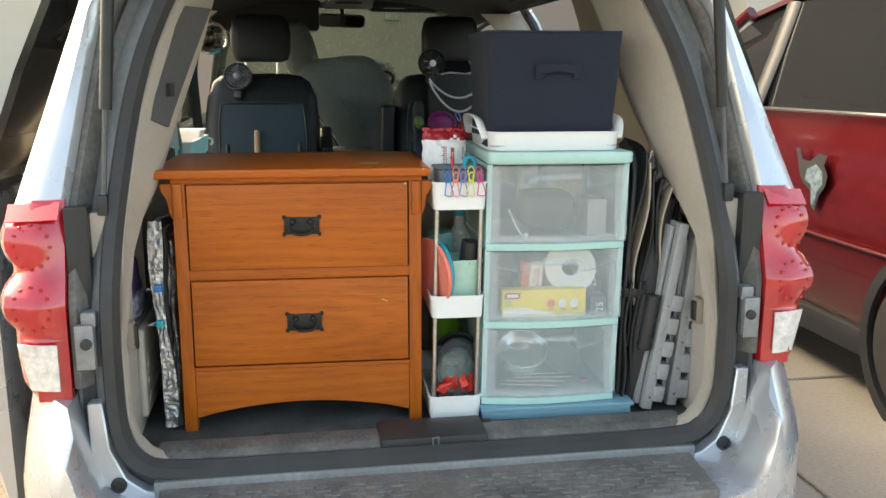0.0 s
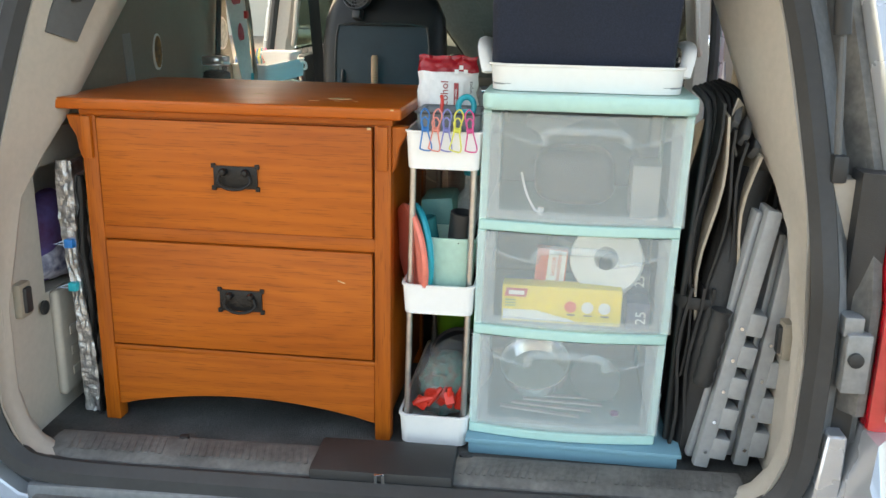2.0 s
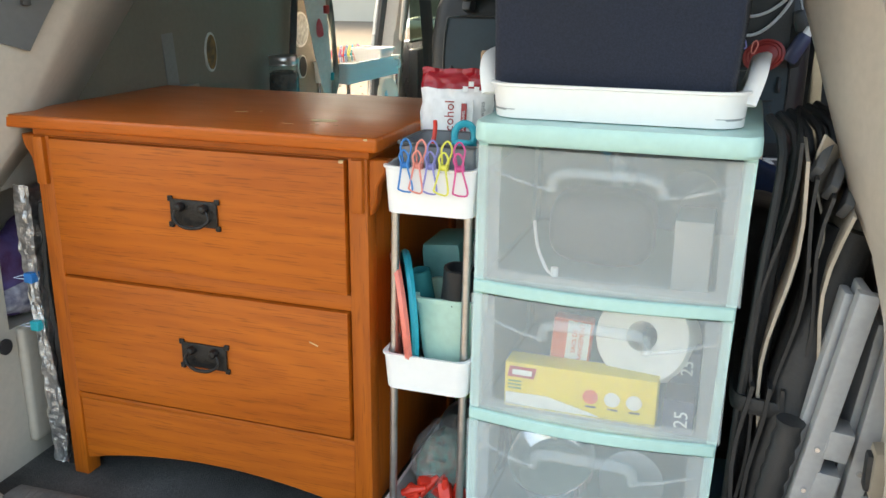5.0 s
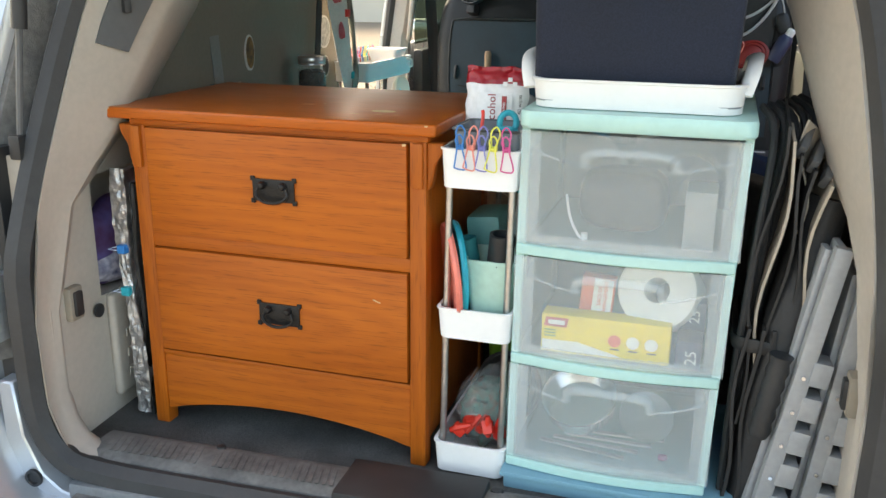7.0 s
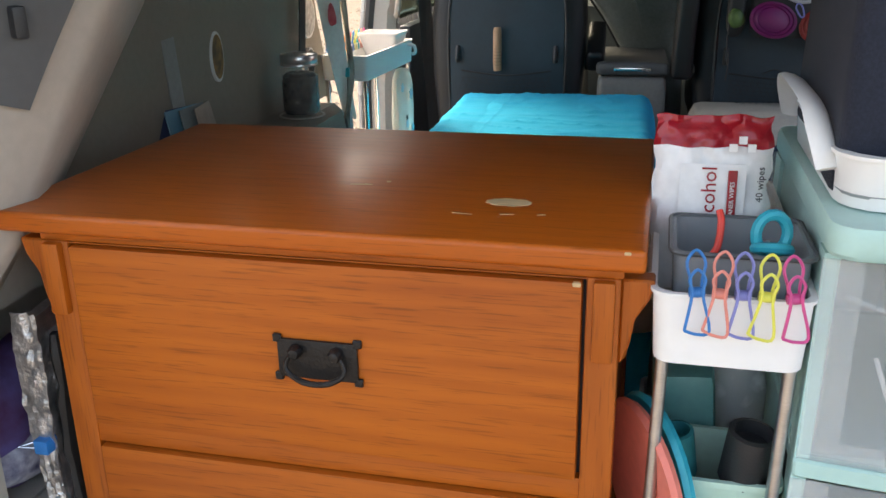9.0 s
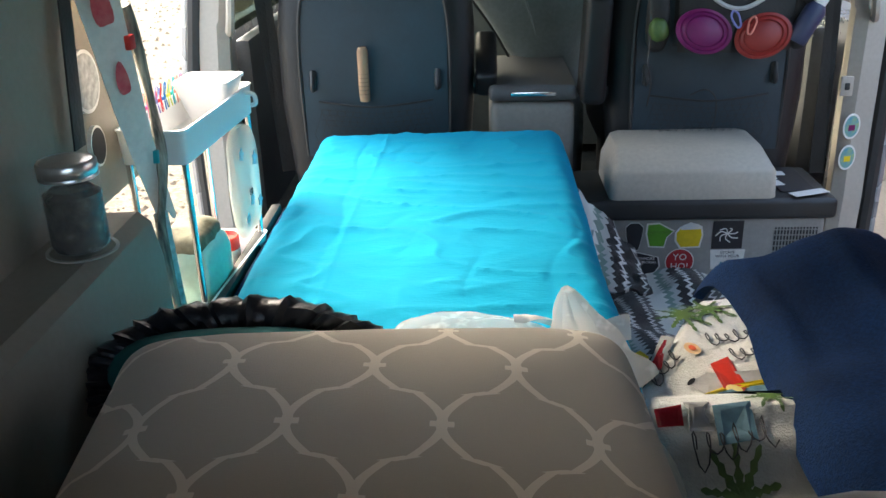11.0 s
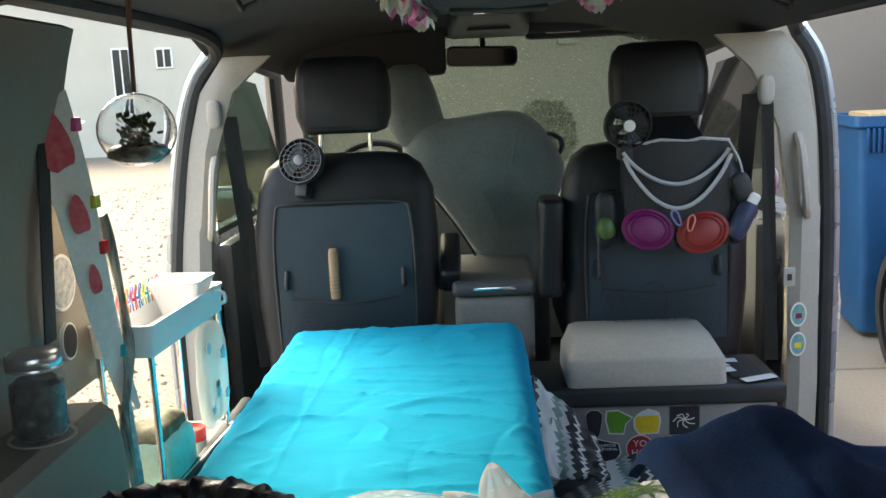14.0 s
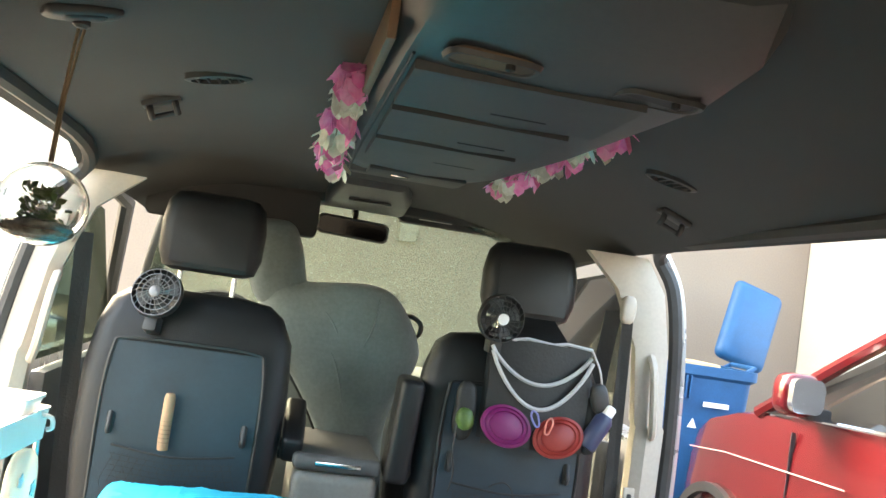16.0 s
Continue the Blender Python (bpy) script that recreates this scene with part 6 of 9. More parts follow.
def wrap(u, half, r, side):
    """Across a rounded slab: the place from its middle line and how far the cover drops."""
    total = half - r + r * math.pi / 2 + side
    s_ = abs(2 * u - 1) * total
    sg = 1 if u > 0.5 else -1
    if s_ < half - r:
        return sg * s_, 0.0
    a = (s_ - half + r) / r
    if a < math.pi / 2:
        return sg * (half - r + r * math.sin(a)), r * (1 - math.cos(a))
    return sg * half, r + (a - math.pi / 2) * r


def mattress_f(u, v):
    x, dx = wrap(u, 0.322, 0.055, 0.10)
    y, dy = wrap(v, 0.925, 0.06, 0.10)
    x, y = x - 0.245 + 0.010 * noise.noise(Vector((0, v * 6, 1))), y + 1.39
    p = Vector((x * 4, y * 2.5, 0))
    fold = 0.003 * noise.noise(p) + 0.0022 * (1 - abs(noise.noise(Vector((x * 6 + 2 * y, y * 16 - 3 * x, 8))))) ** 10 + 0.006 * (1 - abs(noise.noise(Vector((x * 4 + 0.6 * y, y * 11, 2))))) ** 9 + 0.002 * max(0, 1 - abs(x + 0.43 - 0.02 * y + 0.006 * math.sin(5 * y)) / 0.007) - 0.002 * max(0, 1 - abs(noise.noise(Vector((x * 7, y * 4, 6)))) * 9)
    # fine ironing creases, strongest towards the far corner
    near = max(0.25, 1 - math.hypot(x + 0.36, 0.7 * (y - 1.95)) / 0.45)
    for ax, ay, k in ((7, 2.2, 11), (3, 7, 12), (11, -4, 13)):
        fold += 0.0011 * near * max(0, 1 - abs(noise.noise(Vector((x * ax + y * 0.8, y * ay - x, k)))) * 14)
    return (x, y, 0.955 + 0.010 * (y - 1.3) - min(0.17, math.hypot(dx, dy)) + (fold if dx + dy < 0.02 else 0.4 * fold))


ms = thing("mattress", "mattress in a bright cyan fitted sheet, creased", "mattress", (-0.24, 1.4, 0.796))
part("fitted_sheet", sheet(mattress_f, 190, 300, 0.0), M["cyan"], ms)
part("core", bbox(-0.55, 0.06, 0.48, 2.30, 0.797, 0.90, 0.03), M["white"], ms)

pl = thing("pillow", "grey brown pillow with a pale lattice print", "pillow", (-0.30, 0.72, 0.945))
part("cover", moved(cushion(0.62, 0.57, 0.155, 0.17, 0.85, 72, 30, 0.010, 5), pose(-0.250, 0.735, 1.002, 6, 2, 5)), M["lattice"], pl)
pg = thing("cushion", "soft grey green plush cushion beside the pillow", "cushion", (0.06, 0.72, 0.95))
part("cover", moved(cushion(0.20, 0.42, 0.16, 0.6, 0.8, 40, 20, 0.012, 8, 3), pose(-0.030, 0.73, 0.952, 0, 22, -6)), mat("grey green plush", (0.20, 0.24, 0.21), 0.95, var=0.2, bump=0.5, bscale=200, sheen=0.4), pg)
# black ruched bag with teal inside
bk = thing("drawstring_bag", "black ruched nylon bag with a teal lining", "bag", (-0.47, 1.07, 0.94))
upv = Vector((0, 0.06, 0.068))
side = Vector((0, 0.068, -0.06)).normalized()
rings = []
for k in range(150):
    a = 2 * math.pi * k / 150
    rad = Vector((0.205 * math.cos(a), 0, 0)) + upv * math.sin(a)
    out = rad.normalized()
    ring = []
    for b in range(14):
        e = 2 * math.pi * b / 14
        r = 0.027 * (1 + 0.13 * math.sin(34 * a + 2.2 * math.sin(e)) + 0.10 * math.sin(61 * a + e) + 0.25 * noise.noise(Vector((3 * math.cos(a), 3 * math.sin(a), 1.3 * math.cos(e)))))
        ring.append(Vector((-0.455, 1.05, 0.962)) + rad + r * (math.cos(e) * out + math.sin(e) * side))
    rings.append(ring)
part("ruched_rim", loft(rings, True, False, True), mat("black glossy nylon", (0.012, 0.013, 0.018), 0.36, var=0.3, scale=12, bump=0.5, bscale=90), bk)
part("lining", moved(cushion(0.38, 0.12, 0.11, 0.8, 0.8, 30, 14, 0.006, 10), pose(-0.455, 1.05, 0.972, 35, 0, 0)), M["teal"], bk, "teal lining")
pb = thing("plastic_bag", "thin white plastic bag lying flat on the bed", "plastic bag", (-0.17, 1.10, 0.94), None, "plastic bags")
part("film", moved(cushion(0.24, 0.13, 0.085, 0.9, 1.1, 60, 34, 0.014, 14, 3), pose(-0.16, 1.10, 0.985)), M["bagfilm"], pb)
part("handle", sheet(lambda u, v: (-0.10 + 0.16 * u, 1.10 + 0.03 * v + 0.01 * math.sin(7 * u), 1.012 + 0.012 * math.sin(5 * u + 3 * v) - 0.01 * u), 16, 6, 0.001), M["bagfilm"], pb, "flat crumpled handle")
pb = thing("plastic_bag", "thin white plastic bag with a pointed twisted top on the bed", "plastic bag", (-0.01, 1.02, 0.95), None, "plastic bags")
rings = []
for j in range(15):
    v = j / 14
    r = 0.062 * (1 - v) ** 0.8 + 0.004
    c = Vector((0.0, 1.01, 0.955)).lerp(Vector((-0.03, 1.13, 1.058)), v)
    ring = []
    for k in range(40):
        a = 2 * math.pi * k / 40
        rr = r * (1 + 0.16 * math.sin(7 * a + 2 * v) + 0.10 * math.sin(13 * a + 5 * v) + 0.15 * noise.noise(Vector((math.cos(a) * 2, math.sin(a) * 2, v * 5))))
        ring.append(c + Vector((rr * math.cos(a), 0.8 * rr * math.sin(a), 0.45 * rr * math.sin(a + 1))))
    rings.append(ring)
part("film", loft(rings[:10]), M["bagfilm"], pb)
part("twisted_top", loft(rings[9:]), M["bagfilm"], pb, "crumpled pointed top")

# woven blanket on the floor side, printed fleece, navy fleece
def drape(x0, x1, y0, y1, zf, amp, fr, seed, nu=40, nv=40, thick=0.008):
    return sheet(lambda u, v: (x0 + (x1 - x0) * u + 0.02 * noise.noise(Vector((u * 3, v * 3, seed))), y0 + (y1 - y0) * v + 0.02 * noise.noise(Vector((u * 3, v * 3, seed + 5))),
                               zf(u, v) + amp * noise.noise(Vector((u * fr, v * fr, seed))) + 0.4 * amp * noise.noise(Vector((u * fr * 2.7, v * fr * 2.7, seed)))), nu, nv, thick)


sr = thing("woven_blanket", "black, white and green striped woven blanket, rumpled", "blanket", (0.35, 1.7, 0.56))
part("cloth", drape(0.09, 0.80, 1.15, 2.19, lambda u, v: 0.63 + 0.06 * math.sin(5 * v) * (1 - u) + 0.05 * (1 - v), 0.05, 4, 1), M["serape"], sr)
part("corner", drape(0.09, 0.26, 1.95, 2.17, lambda u, v: 0.66 + 0.20 * (1 - u) * v, 0.02, 5, 3, 20, 20), M["serape"], sr)


def printed():
    """White fleece with coloured patches of its own."""
    m = mat("printed white fleece", (0.62, 0.61, 0.57), 0.95, var=0.06, bump=0.6, bscale=300, sheen=0.3)
    return m


M["fleece"] = printed()


def fleece_z(x, y):
    """Height of the rumpled fleece: a ridge across it and a fall towards the far edge."""
    pts = ((0.82, 0.80), (0.93, 0.86), (1.0, 0.915), (1.03, 0.935), (1.06, 0.925), (1.13, 0.885), (1.4, 0.88), (1.48, 0.86), (1.56, 0.78))
    z = pts[-1][1]
    for (ya, za), (yb, zb) in zip(pts, pts[1:]):
        if ya <= y <= yb:
            t_ = (y - ya) / (yb - ya)
            z = za + (zb - za) * t_ * t_ * (3 - 2 * t_)
            break
    return z + 0.012 * noise.noise(Vector((x * 9, y * 9, 9))) + 0.05 * max(0, x - 0.25)


def fleece_f(u, v):
    y = 0.83 + 0.72 * v
    left = 0.085 - 0.02 * math.sin(math.pi * min(1, max(0, (y - 0.85) / 0.4))) + max(0, y - 1.15) * 0.45
    x = left + (0.62 - left) * u
    fall = max(0, 1 - u / 0.05)
    return (x, y, fleece_z(x, y) - 0.03 * fall * fall)


fl = thing("printed_fleece", "white fleece blanket with palm trees and bright beach print", "blanket", (0.3, 1.2, 0.62))
part("cloth", sheet(fleece_f, 60, 70, 0.010), M["fleece"], fl)
part("lower_fold", drape(0.10, 0.60, 0.60, 0.95, lambda u, v: 0.74 + 0.06 * math.sin(math.pi * u), 0.03, 4, 12), M["fleece"], fl)
part("stuffing", bbox(0.13, 0.60, 0.70, 1.42, 0.57, 0.80, 0.06), M["blackcloth"], fl, "dark layers beneath")


def on_fleece(nm, outline, material, up=0.003):
    """A print on the fleece, from its outline on the plan."""
    n = len(outline)
    cx_, cy_ = sum(x for x, y in outline) / n, sum(y for x, y in outline) / n
    bm = bmesh.new()
    rows = []
    for k in (1.0, 0.66, 0.33):
        rows.append([bm.verts.new((cx_ + (x - cx_) * k, cy_ + (y - cy_) * k, fleece_z(cx_ + (x - cx_) * k, cy_ + (y - cy_) * k) + up)) for x, y in outline])
    c = bm.verts.new((cx_, cy_, fleece_z(cx_, cy_) + up))
    for i in range(n):
        j = (i + 1) % n
        bm.faces.new((rows[0][i], rows[0][j], rows[1][j], rows[1][i]))
        bm.faces.new((rows[1][i], rows[1][j], rows[2][j], rows[2][i]))
        bm.faces.new((rows[2][i], rows[2][j], c))
    part(nm, bm, material, fl, "", False)


ell = lambda cx_, cy_, a, b, r=0: [(cx_ + a * math.cos(k * 0.449) * math.cos(r) - b * math.sin(k * 0.449) * math.sin(r), cy_ + a * math.cos(k * 0.449) * math.sin(r) + b * math.sin(k * 0.449) * math.cos(r)) for k in range(14)]
blueprint = mat("dusty blue print", (0.13, 0.25, 0.31), 0.95, var=0.2, scale=60)
sandprint = mat("pale grey print", (0.40, 0.39, 0.38), 0.95, var=0.1)
on_fleece("sand_print", [(0.155, 1.16), (0.19, 1.19), (0.30, 1.20), (0.36, 1.12), (0.28, 1.09), (0.17, 1.11)], sandprint, 0.002)
on_fleece("blue_print", [(0.18, 1.10), (0.22, 1.15), (0.30, 1.165), (0.36, 1.12), (0.32, 1.07), (0.20, 1.075)], blueprint, 0.003)
on_fleece("yellow_line_print", [(0.165, 1.105), (0.21, 1.155), (0.30, 1.18), (0.30, 1.174), (0.213, 1.148), (0.17, 1.10)], M["yellow"], 0.0035)
on_fleece("red_can_print", [(0.200, 1.213), (0.233, 1.238), (0.240, 1.155), (0.222, 1.122), (0.203, 1.127)], M["redplastic"], 0.0045)
on_fleece("can_end_print", ell(0.218, 1.142, 0.012, 0.014), mat("pale yellow print", (0.75, 0.6, 0.25), 0.95), 0.0055)
on_fleece("flower_print", ell(0.185, 1.265, 0.013, 0.020), mat("pale orange print", (0.75, 0.50, 0.28), 0.95))
on_fleece("flower_centre", ell(0.185, 1.265, 0.006, 0.009), M["orange"], 0.004)
on_fleece("grey_stripe_print", [(0.095, 1.18), (0.145, 1.31), (0.165, 1.30), (0.115, 1.17)], sandprint)
on_fleece("red_stripe_print", [(0.085, 1.175), (0.125, 1.20), (0.150, 1.29), (0.146, 1.29), (0.118, 1.215), (0.08, 1.185)], M["redfilm"], 0.004)
on_fleece("yellow_print", [(0.087, 1.215), (0.105, 1.205), (0.112, 1.235), (0.102, 1.255), (0.090, 1.245)], M["yellow"], 0.005)
on_fleece("dark_stripe_print", [(0.078, 1.02), (0.115, 1.03), (0.115, 1.005), (0.080, 0.998)], M["redfilm"])
on_fleece("grey_block_print", [(0.12, 1.04), (0.155, 1.045), (0.155, 1.0), (0.12, 0.995)], M["fridgegrey"])
on_fleece("dash_print", ell(0.161, 1.163, 0.013, 0.004, 1.0), M["ink"])
on_fleece("teal_print", [(0.155, 1.03), (0.205, 1.035), (0.205, 0.985), (0.155, 0.98)], blueprint)
for c0, c1, n_, L in ((0.195, 1.385, 8, 0.05), (0.245, 1.42, 8, 0.05), (0.237, 1.06, 8, 0.035), (0.175, 0.93, 9, 0.05)):
    for k in range(n_):
        a = 2 * math.pi * k / n_ + 0.2
        ca, sa = math.cos(a) * L, math.sin(a) * L * 1.25
        saw = []
        for j in range(9):
            f_, wd = j / 8, (0.22 if j % 2 else 0.08) * (1 - 0.6 * j / 8)
            saw.append((c0 + ca * f_ - sa * wd * 0.6, c1 + sa * f_ + ca * wd))
        for j in range(8, -1, -1):
            f_, wd = j / 8, (0.22 if j % 2 else 0.08) * (1 - 0.6 * j / 8)
            saw.append((c0 + ca * f_ + sa * wd * 0.6, c1 + sa * f_ - ca * wd))
        on_fleece("palm_leaf_print", saw, M["leaf"])
for x0, y0, dx, dy, n_ in ((0.105, 1.16, 0.013, 0.022, 4), (0.215, 1.30, 0.016, 0.004, 5), (0.24, 1.25, 0.016, 0.0, 4), (0.12, 0.975, 0.018, 0.004, 6)):
    line = []
    for k in range(n_ * 8):
        a = k * 0.785
        q = (x0 + dx * k / 8 + 0.006 * math.cos(a), y0 + dy * k / 8 + 0.016 * math.sin(a) * (1 + 0.4 * math.sin(k * 0.31)))
        line.append((q[0], q[1], fleece_z(*q) + 0.0035))
    part("script_print", tube(line, 0.0011, 5), M["ink"], fl, "", False)

nv = thing("navy_fleece", "crumpled navy blue fleece throw", "blanket", (0.45, 1.0, 0.62))


def navy_f(u, v):
    x = 0.215 + 0.035 * min(1, (1 - v) * 5) + 0.03 * max(0, 0.5 - v) + 0.52 * u
    y = 0.55 + 0.82 * v
    z = 0.90 + 0.10 * v + 0.05 * math.sin(3.2 * u + 0.6) * v - 0.02 * math.cos(9 * u) * v
    fall = max(0, (v - 0.93) / 0.07)
    side = max(0, 1 - u / 0.08)
    p = Vector((u * 3.2, v * 2.6, 4))
    return (x + 0.02 * noise.noise(p * 2), y + 0.02 * side - 0.02 * math.sin(7 * u) * v, z + 0.05 * noise.noise(p) + 0.014 * noise.noise(p * 3.1) - 0.05 * fall ** 2 - 0.05 * side ** 2)


part("cloth", sheet(navy_f, 60, 60, 0.018), M["navyfleece"], nv)
part("bulk", moved(cushion(0.36, 0.7, 0.36, 0.5, 0.6, 30, 14, 0.01), Matrix.Translation((0.66, 0.98, 0.74))), M["navyfleece"], nv)
gt = thing("grey_bag", "pale grey vinyl bag lying behind the cart", "bag", (0.15, 0.56, FLOOR))
part("body", moved(cushion(0.22, 0.20, 0.50, 0.35, 0.4, 36, 18, 0.008, 9, 4), pose(0.15, 0.52, 0.895, 0, 0, 6)), mat("pale grey vinyl", (0.42, 0.40, 0.38), 0.45, var=0.06, bump=0.2, bscale=60), gt)
bg2 = thing("black_bag", "black nylon bag against the side trim", "bag", (0.5, 0.5, FLOOR))
part("body", moved(cushion(0.22, 0.22, 0.42, 0.5, 0.6, 30, 16, 0.012, 9, 8), pose(0.47, 0.56, 0.87, 0, 0, 5)), M["blackcloth"], bg2)
part("handle", tube([(0.40 + 0.05 * math.cos(a * 0.35), 0.47 + 0.01 * a, 1.08 + 0.045 * math.sin(a * 0.35)) for a in range(10)], 0.008, 8), M["blackcloth"], bg2)

# ---- fridge box ----
fg = thing("portable_fridge", "grey portable fridge box with a pale lid, covered in stickers", "cool box", (0.41, 2.3, 0.56))
part("body", bbox(0.075, 0.735, 2.185, 2.42, 0.565, 0.752, 0.012, 3), M["fridgegrey"], fg)
part("rim", bbox(0.05, 0.755, 2.168, 2.44, 0.752, 0.806, 0.014, 3), M["black"], fg, "dark rim")
lidr = []
for z, k0, k1 in ((0.797, 0.0, 0.0), (0.872, 0.004, 0.003), (0.882, 0.010, 0.010), (0.918, 0.026, 0.085), (0.922, 0.04, 0.11)):
    lidr.append([(0.394 + x * (0.421 - 2 * k0) / 0.421, 2.303 + y * 0.25 / 0.25 + (k1 * (0.125 - y) / 0.25 if y < 0 else 0), z) for x, y in rrect(0.421, 0.25, 0.02)])
part("lid", loft(lidr), M["cleargrey"], fg, "pale grey lid")
ctl = part("control_panel", bbox(0.625, 0.715, 2.22, 2.42, 0.8065, 0.812, 0.003), M["ink"], fg, "black control panel")
for k, (px, py, w, h) in enumerate(((0.645, 2.36, 0.03, 0.016), (0.628, 2.28, 0.018, 0.02), (0.69, 2.20, 0.05, 0.016), (0.625, 2.32, 0.016, 0.014))):
    part("sticker", moved(bbox(-w, w, -h, h, 0, 0.0012, 0, 1), pose(px, py, 0.8125, 0, 0, 10 * k)), M["card"], fg, "white sticker", False)
for k in range(14):
    part("vent_slot", bbox(0.610 + 0.008 * k, 0.6135 + 0.008 * k, 2.1822, 2.187, 0.605, 0.725, 0, 1), M["ink"], fg)
for k in range(8):
    part("vent_bar", bbox(0.605, 0.722, 2.1815, 2.1835, 0.613 + 0.015 * k, 0.616 + 0.015 * k, 0, 1), M["fridgegrey"], fg)
FY = 2.1838


def sticker(cx, cz, outline, back, border=1.14):
    white = part("sticker", prism([(cx + a * border, cz + b * border) for a, b in outline], -0.0008, 'y', FY), M["card"], fg, "die-cut sticker with a white edge", False)
    return part("print", prism([(cx + a, cz + b) for a, b in outline], -0.0006, 'y', FY - 0.0008), back, white, "", False)


circ = lambda a, b, n=20: [(a * math.cos(2 * math.pi * k / n), b * math.sin(2 * math.pi * k / n)) for k in range(n)]
sticker(0.15, 0.70, [(-0.028, -0.02), (0.02, -0.026), (0.026, 0.004), (0.026, 0.024), (-0.03, 0.026)], M["plasticgreen"])
sticker(0.20, 0.685, [(-0.026, -0.028), (0, -0.034), (0.026, -0.028), (0.012, 0.01), (0.003, 0.034), (-0.012, 0.012)], M["greybox"])
sk = sticker(0.252, 0.705, [(-0.012, -0.038), (0.012, -0.038), (0.02, 0.0), (0.022, 0.025), (0.01, 0.036), (-0.01, 0.036), (-0.022, 0.025), (-0.02, 0.0)], M["ink"], 1.05)
sticker(0.317, 0.708, [(-0.024, -0.03), (0.012, -0.032), (0.018, -0.006), (0.034, 0.01), (0.016, 0.02), (-0.002, 0.03), (-0.03, 0.028), (-0.032, 0.004)], mat("sticker green", (0.12, 0.36, 0.03), 0.4))
writing("lettering", "HAYWARD", 0.0115, pose(0.316, FY - 0.0022, 0.716, 90, 0, 0), M["plasticgreen"], fg)
bv = sticker(0.395, 0.706, [(-0.022, -0.032), (0.024, -0.030), (0.03, 0.0), (0.026, 0.022), (0.0, 0.032), (-0.024, 0.02), (-0.034, 0.008), (-0.034, -0.014)], M["yellow"])
part("foam", prism([(0.37, 0.722), (0.422, 0.724), (0.416, 0.737), (0.395, 0.742), (0.374, 0.734)], -0.0006, 'y', FY - 0.0016), M["card"], fg, "", False)
part("sticker", bbox(0.452, 0.53, FY - 0.001, FY, 0.668, 0.745, 0, 1), M["ink"], fg, "black square sticker with a pale creature drawing", False)
for k in range(7):
    a = 0.9 * k
    part("drawing", tube(smoothline([(0.49, FY - 0.0014, 0.71), (0.49 + 0.018 * math.cos(a), FY - 0.0014, 0.71 + 0.014 * math.sin(a)), (0.49 + 0.03 * math.cos(a + 0.5), FY - 0.0014, 0.705 + 0.02 * math.sin(a + 0.5))], 3), 0.0016, 5), M["card"], fg, "", False)
yo = sticker(0.373, 0.632, circ(0.035, 0.035), mat("sticker red", (0.42, 0.02, 0.03), 0.45), 1.08)
writing("lettering", "YO\nHO!", 0.026, pose(0.373, FY - 0.0022, 0.632, 90, 0, 0), M["card"], fg)
mt = sticker(0.26, 0.625, [(-0.055, -0.03), (-0.03, -0.022), (0.0, -0.03), (0.045, -0.028), (0.06, -0.005), (0.055, 0.02), (0.0, 0.034), (-0.045, 0.028), (-0.062, 0.0)], M["ink"], 1.06)
writing("lettering", "MOUNT RUSHMORE\nNATIONAL MEMORIAL", 0.0105, pose(0.26, FY - 0.0022, 0.637, 90, 0, 0), M["card"], fg)
part("sticker", prism([(0.455, 0.61), (0.535, 0.61), (0.54, 0.665), (0.45, 0.665)], -0.0008, 'y', FY), M["card"], fg, "white sticker with blue coral drawing", False)
writing("lettering", "ESCAPE\nWITH YOUR", 0.011, pose(0.495, FY - 0.0014, 0.652, 90, 0, 0), M["ink"], fg)
part("drawing", prism([(0.47, 0.612), (0.48, 0.632), (0.495, 0.62), (0.51, 0.634), (0.522, 0.612)], -0.0006, 'y', FY - 0.0008), M["bluebox"], fg, "", False)

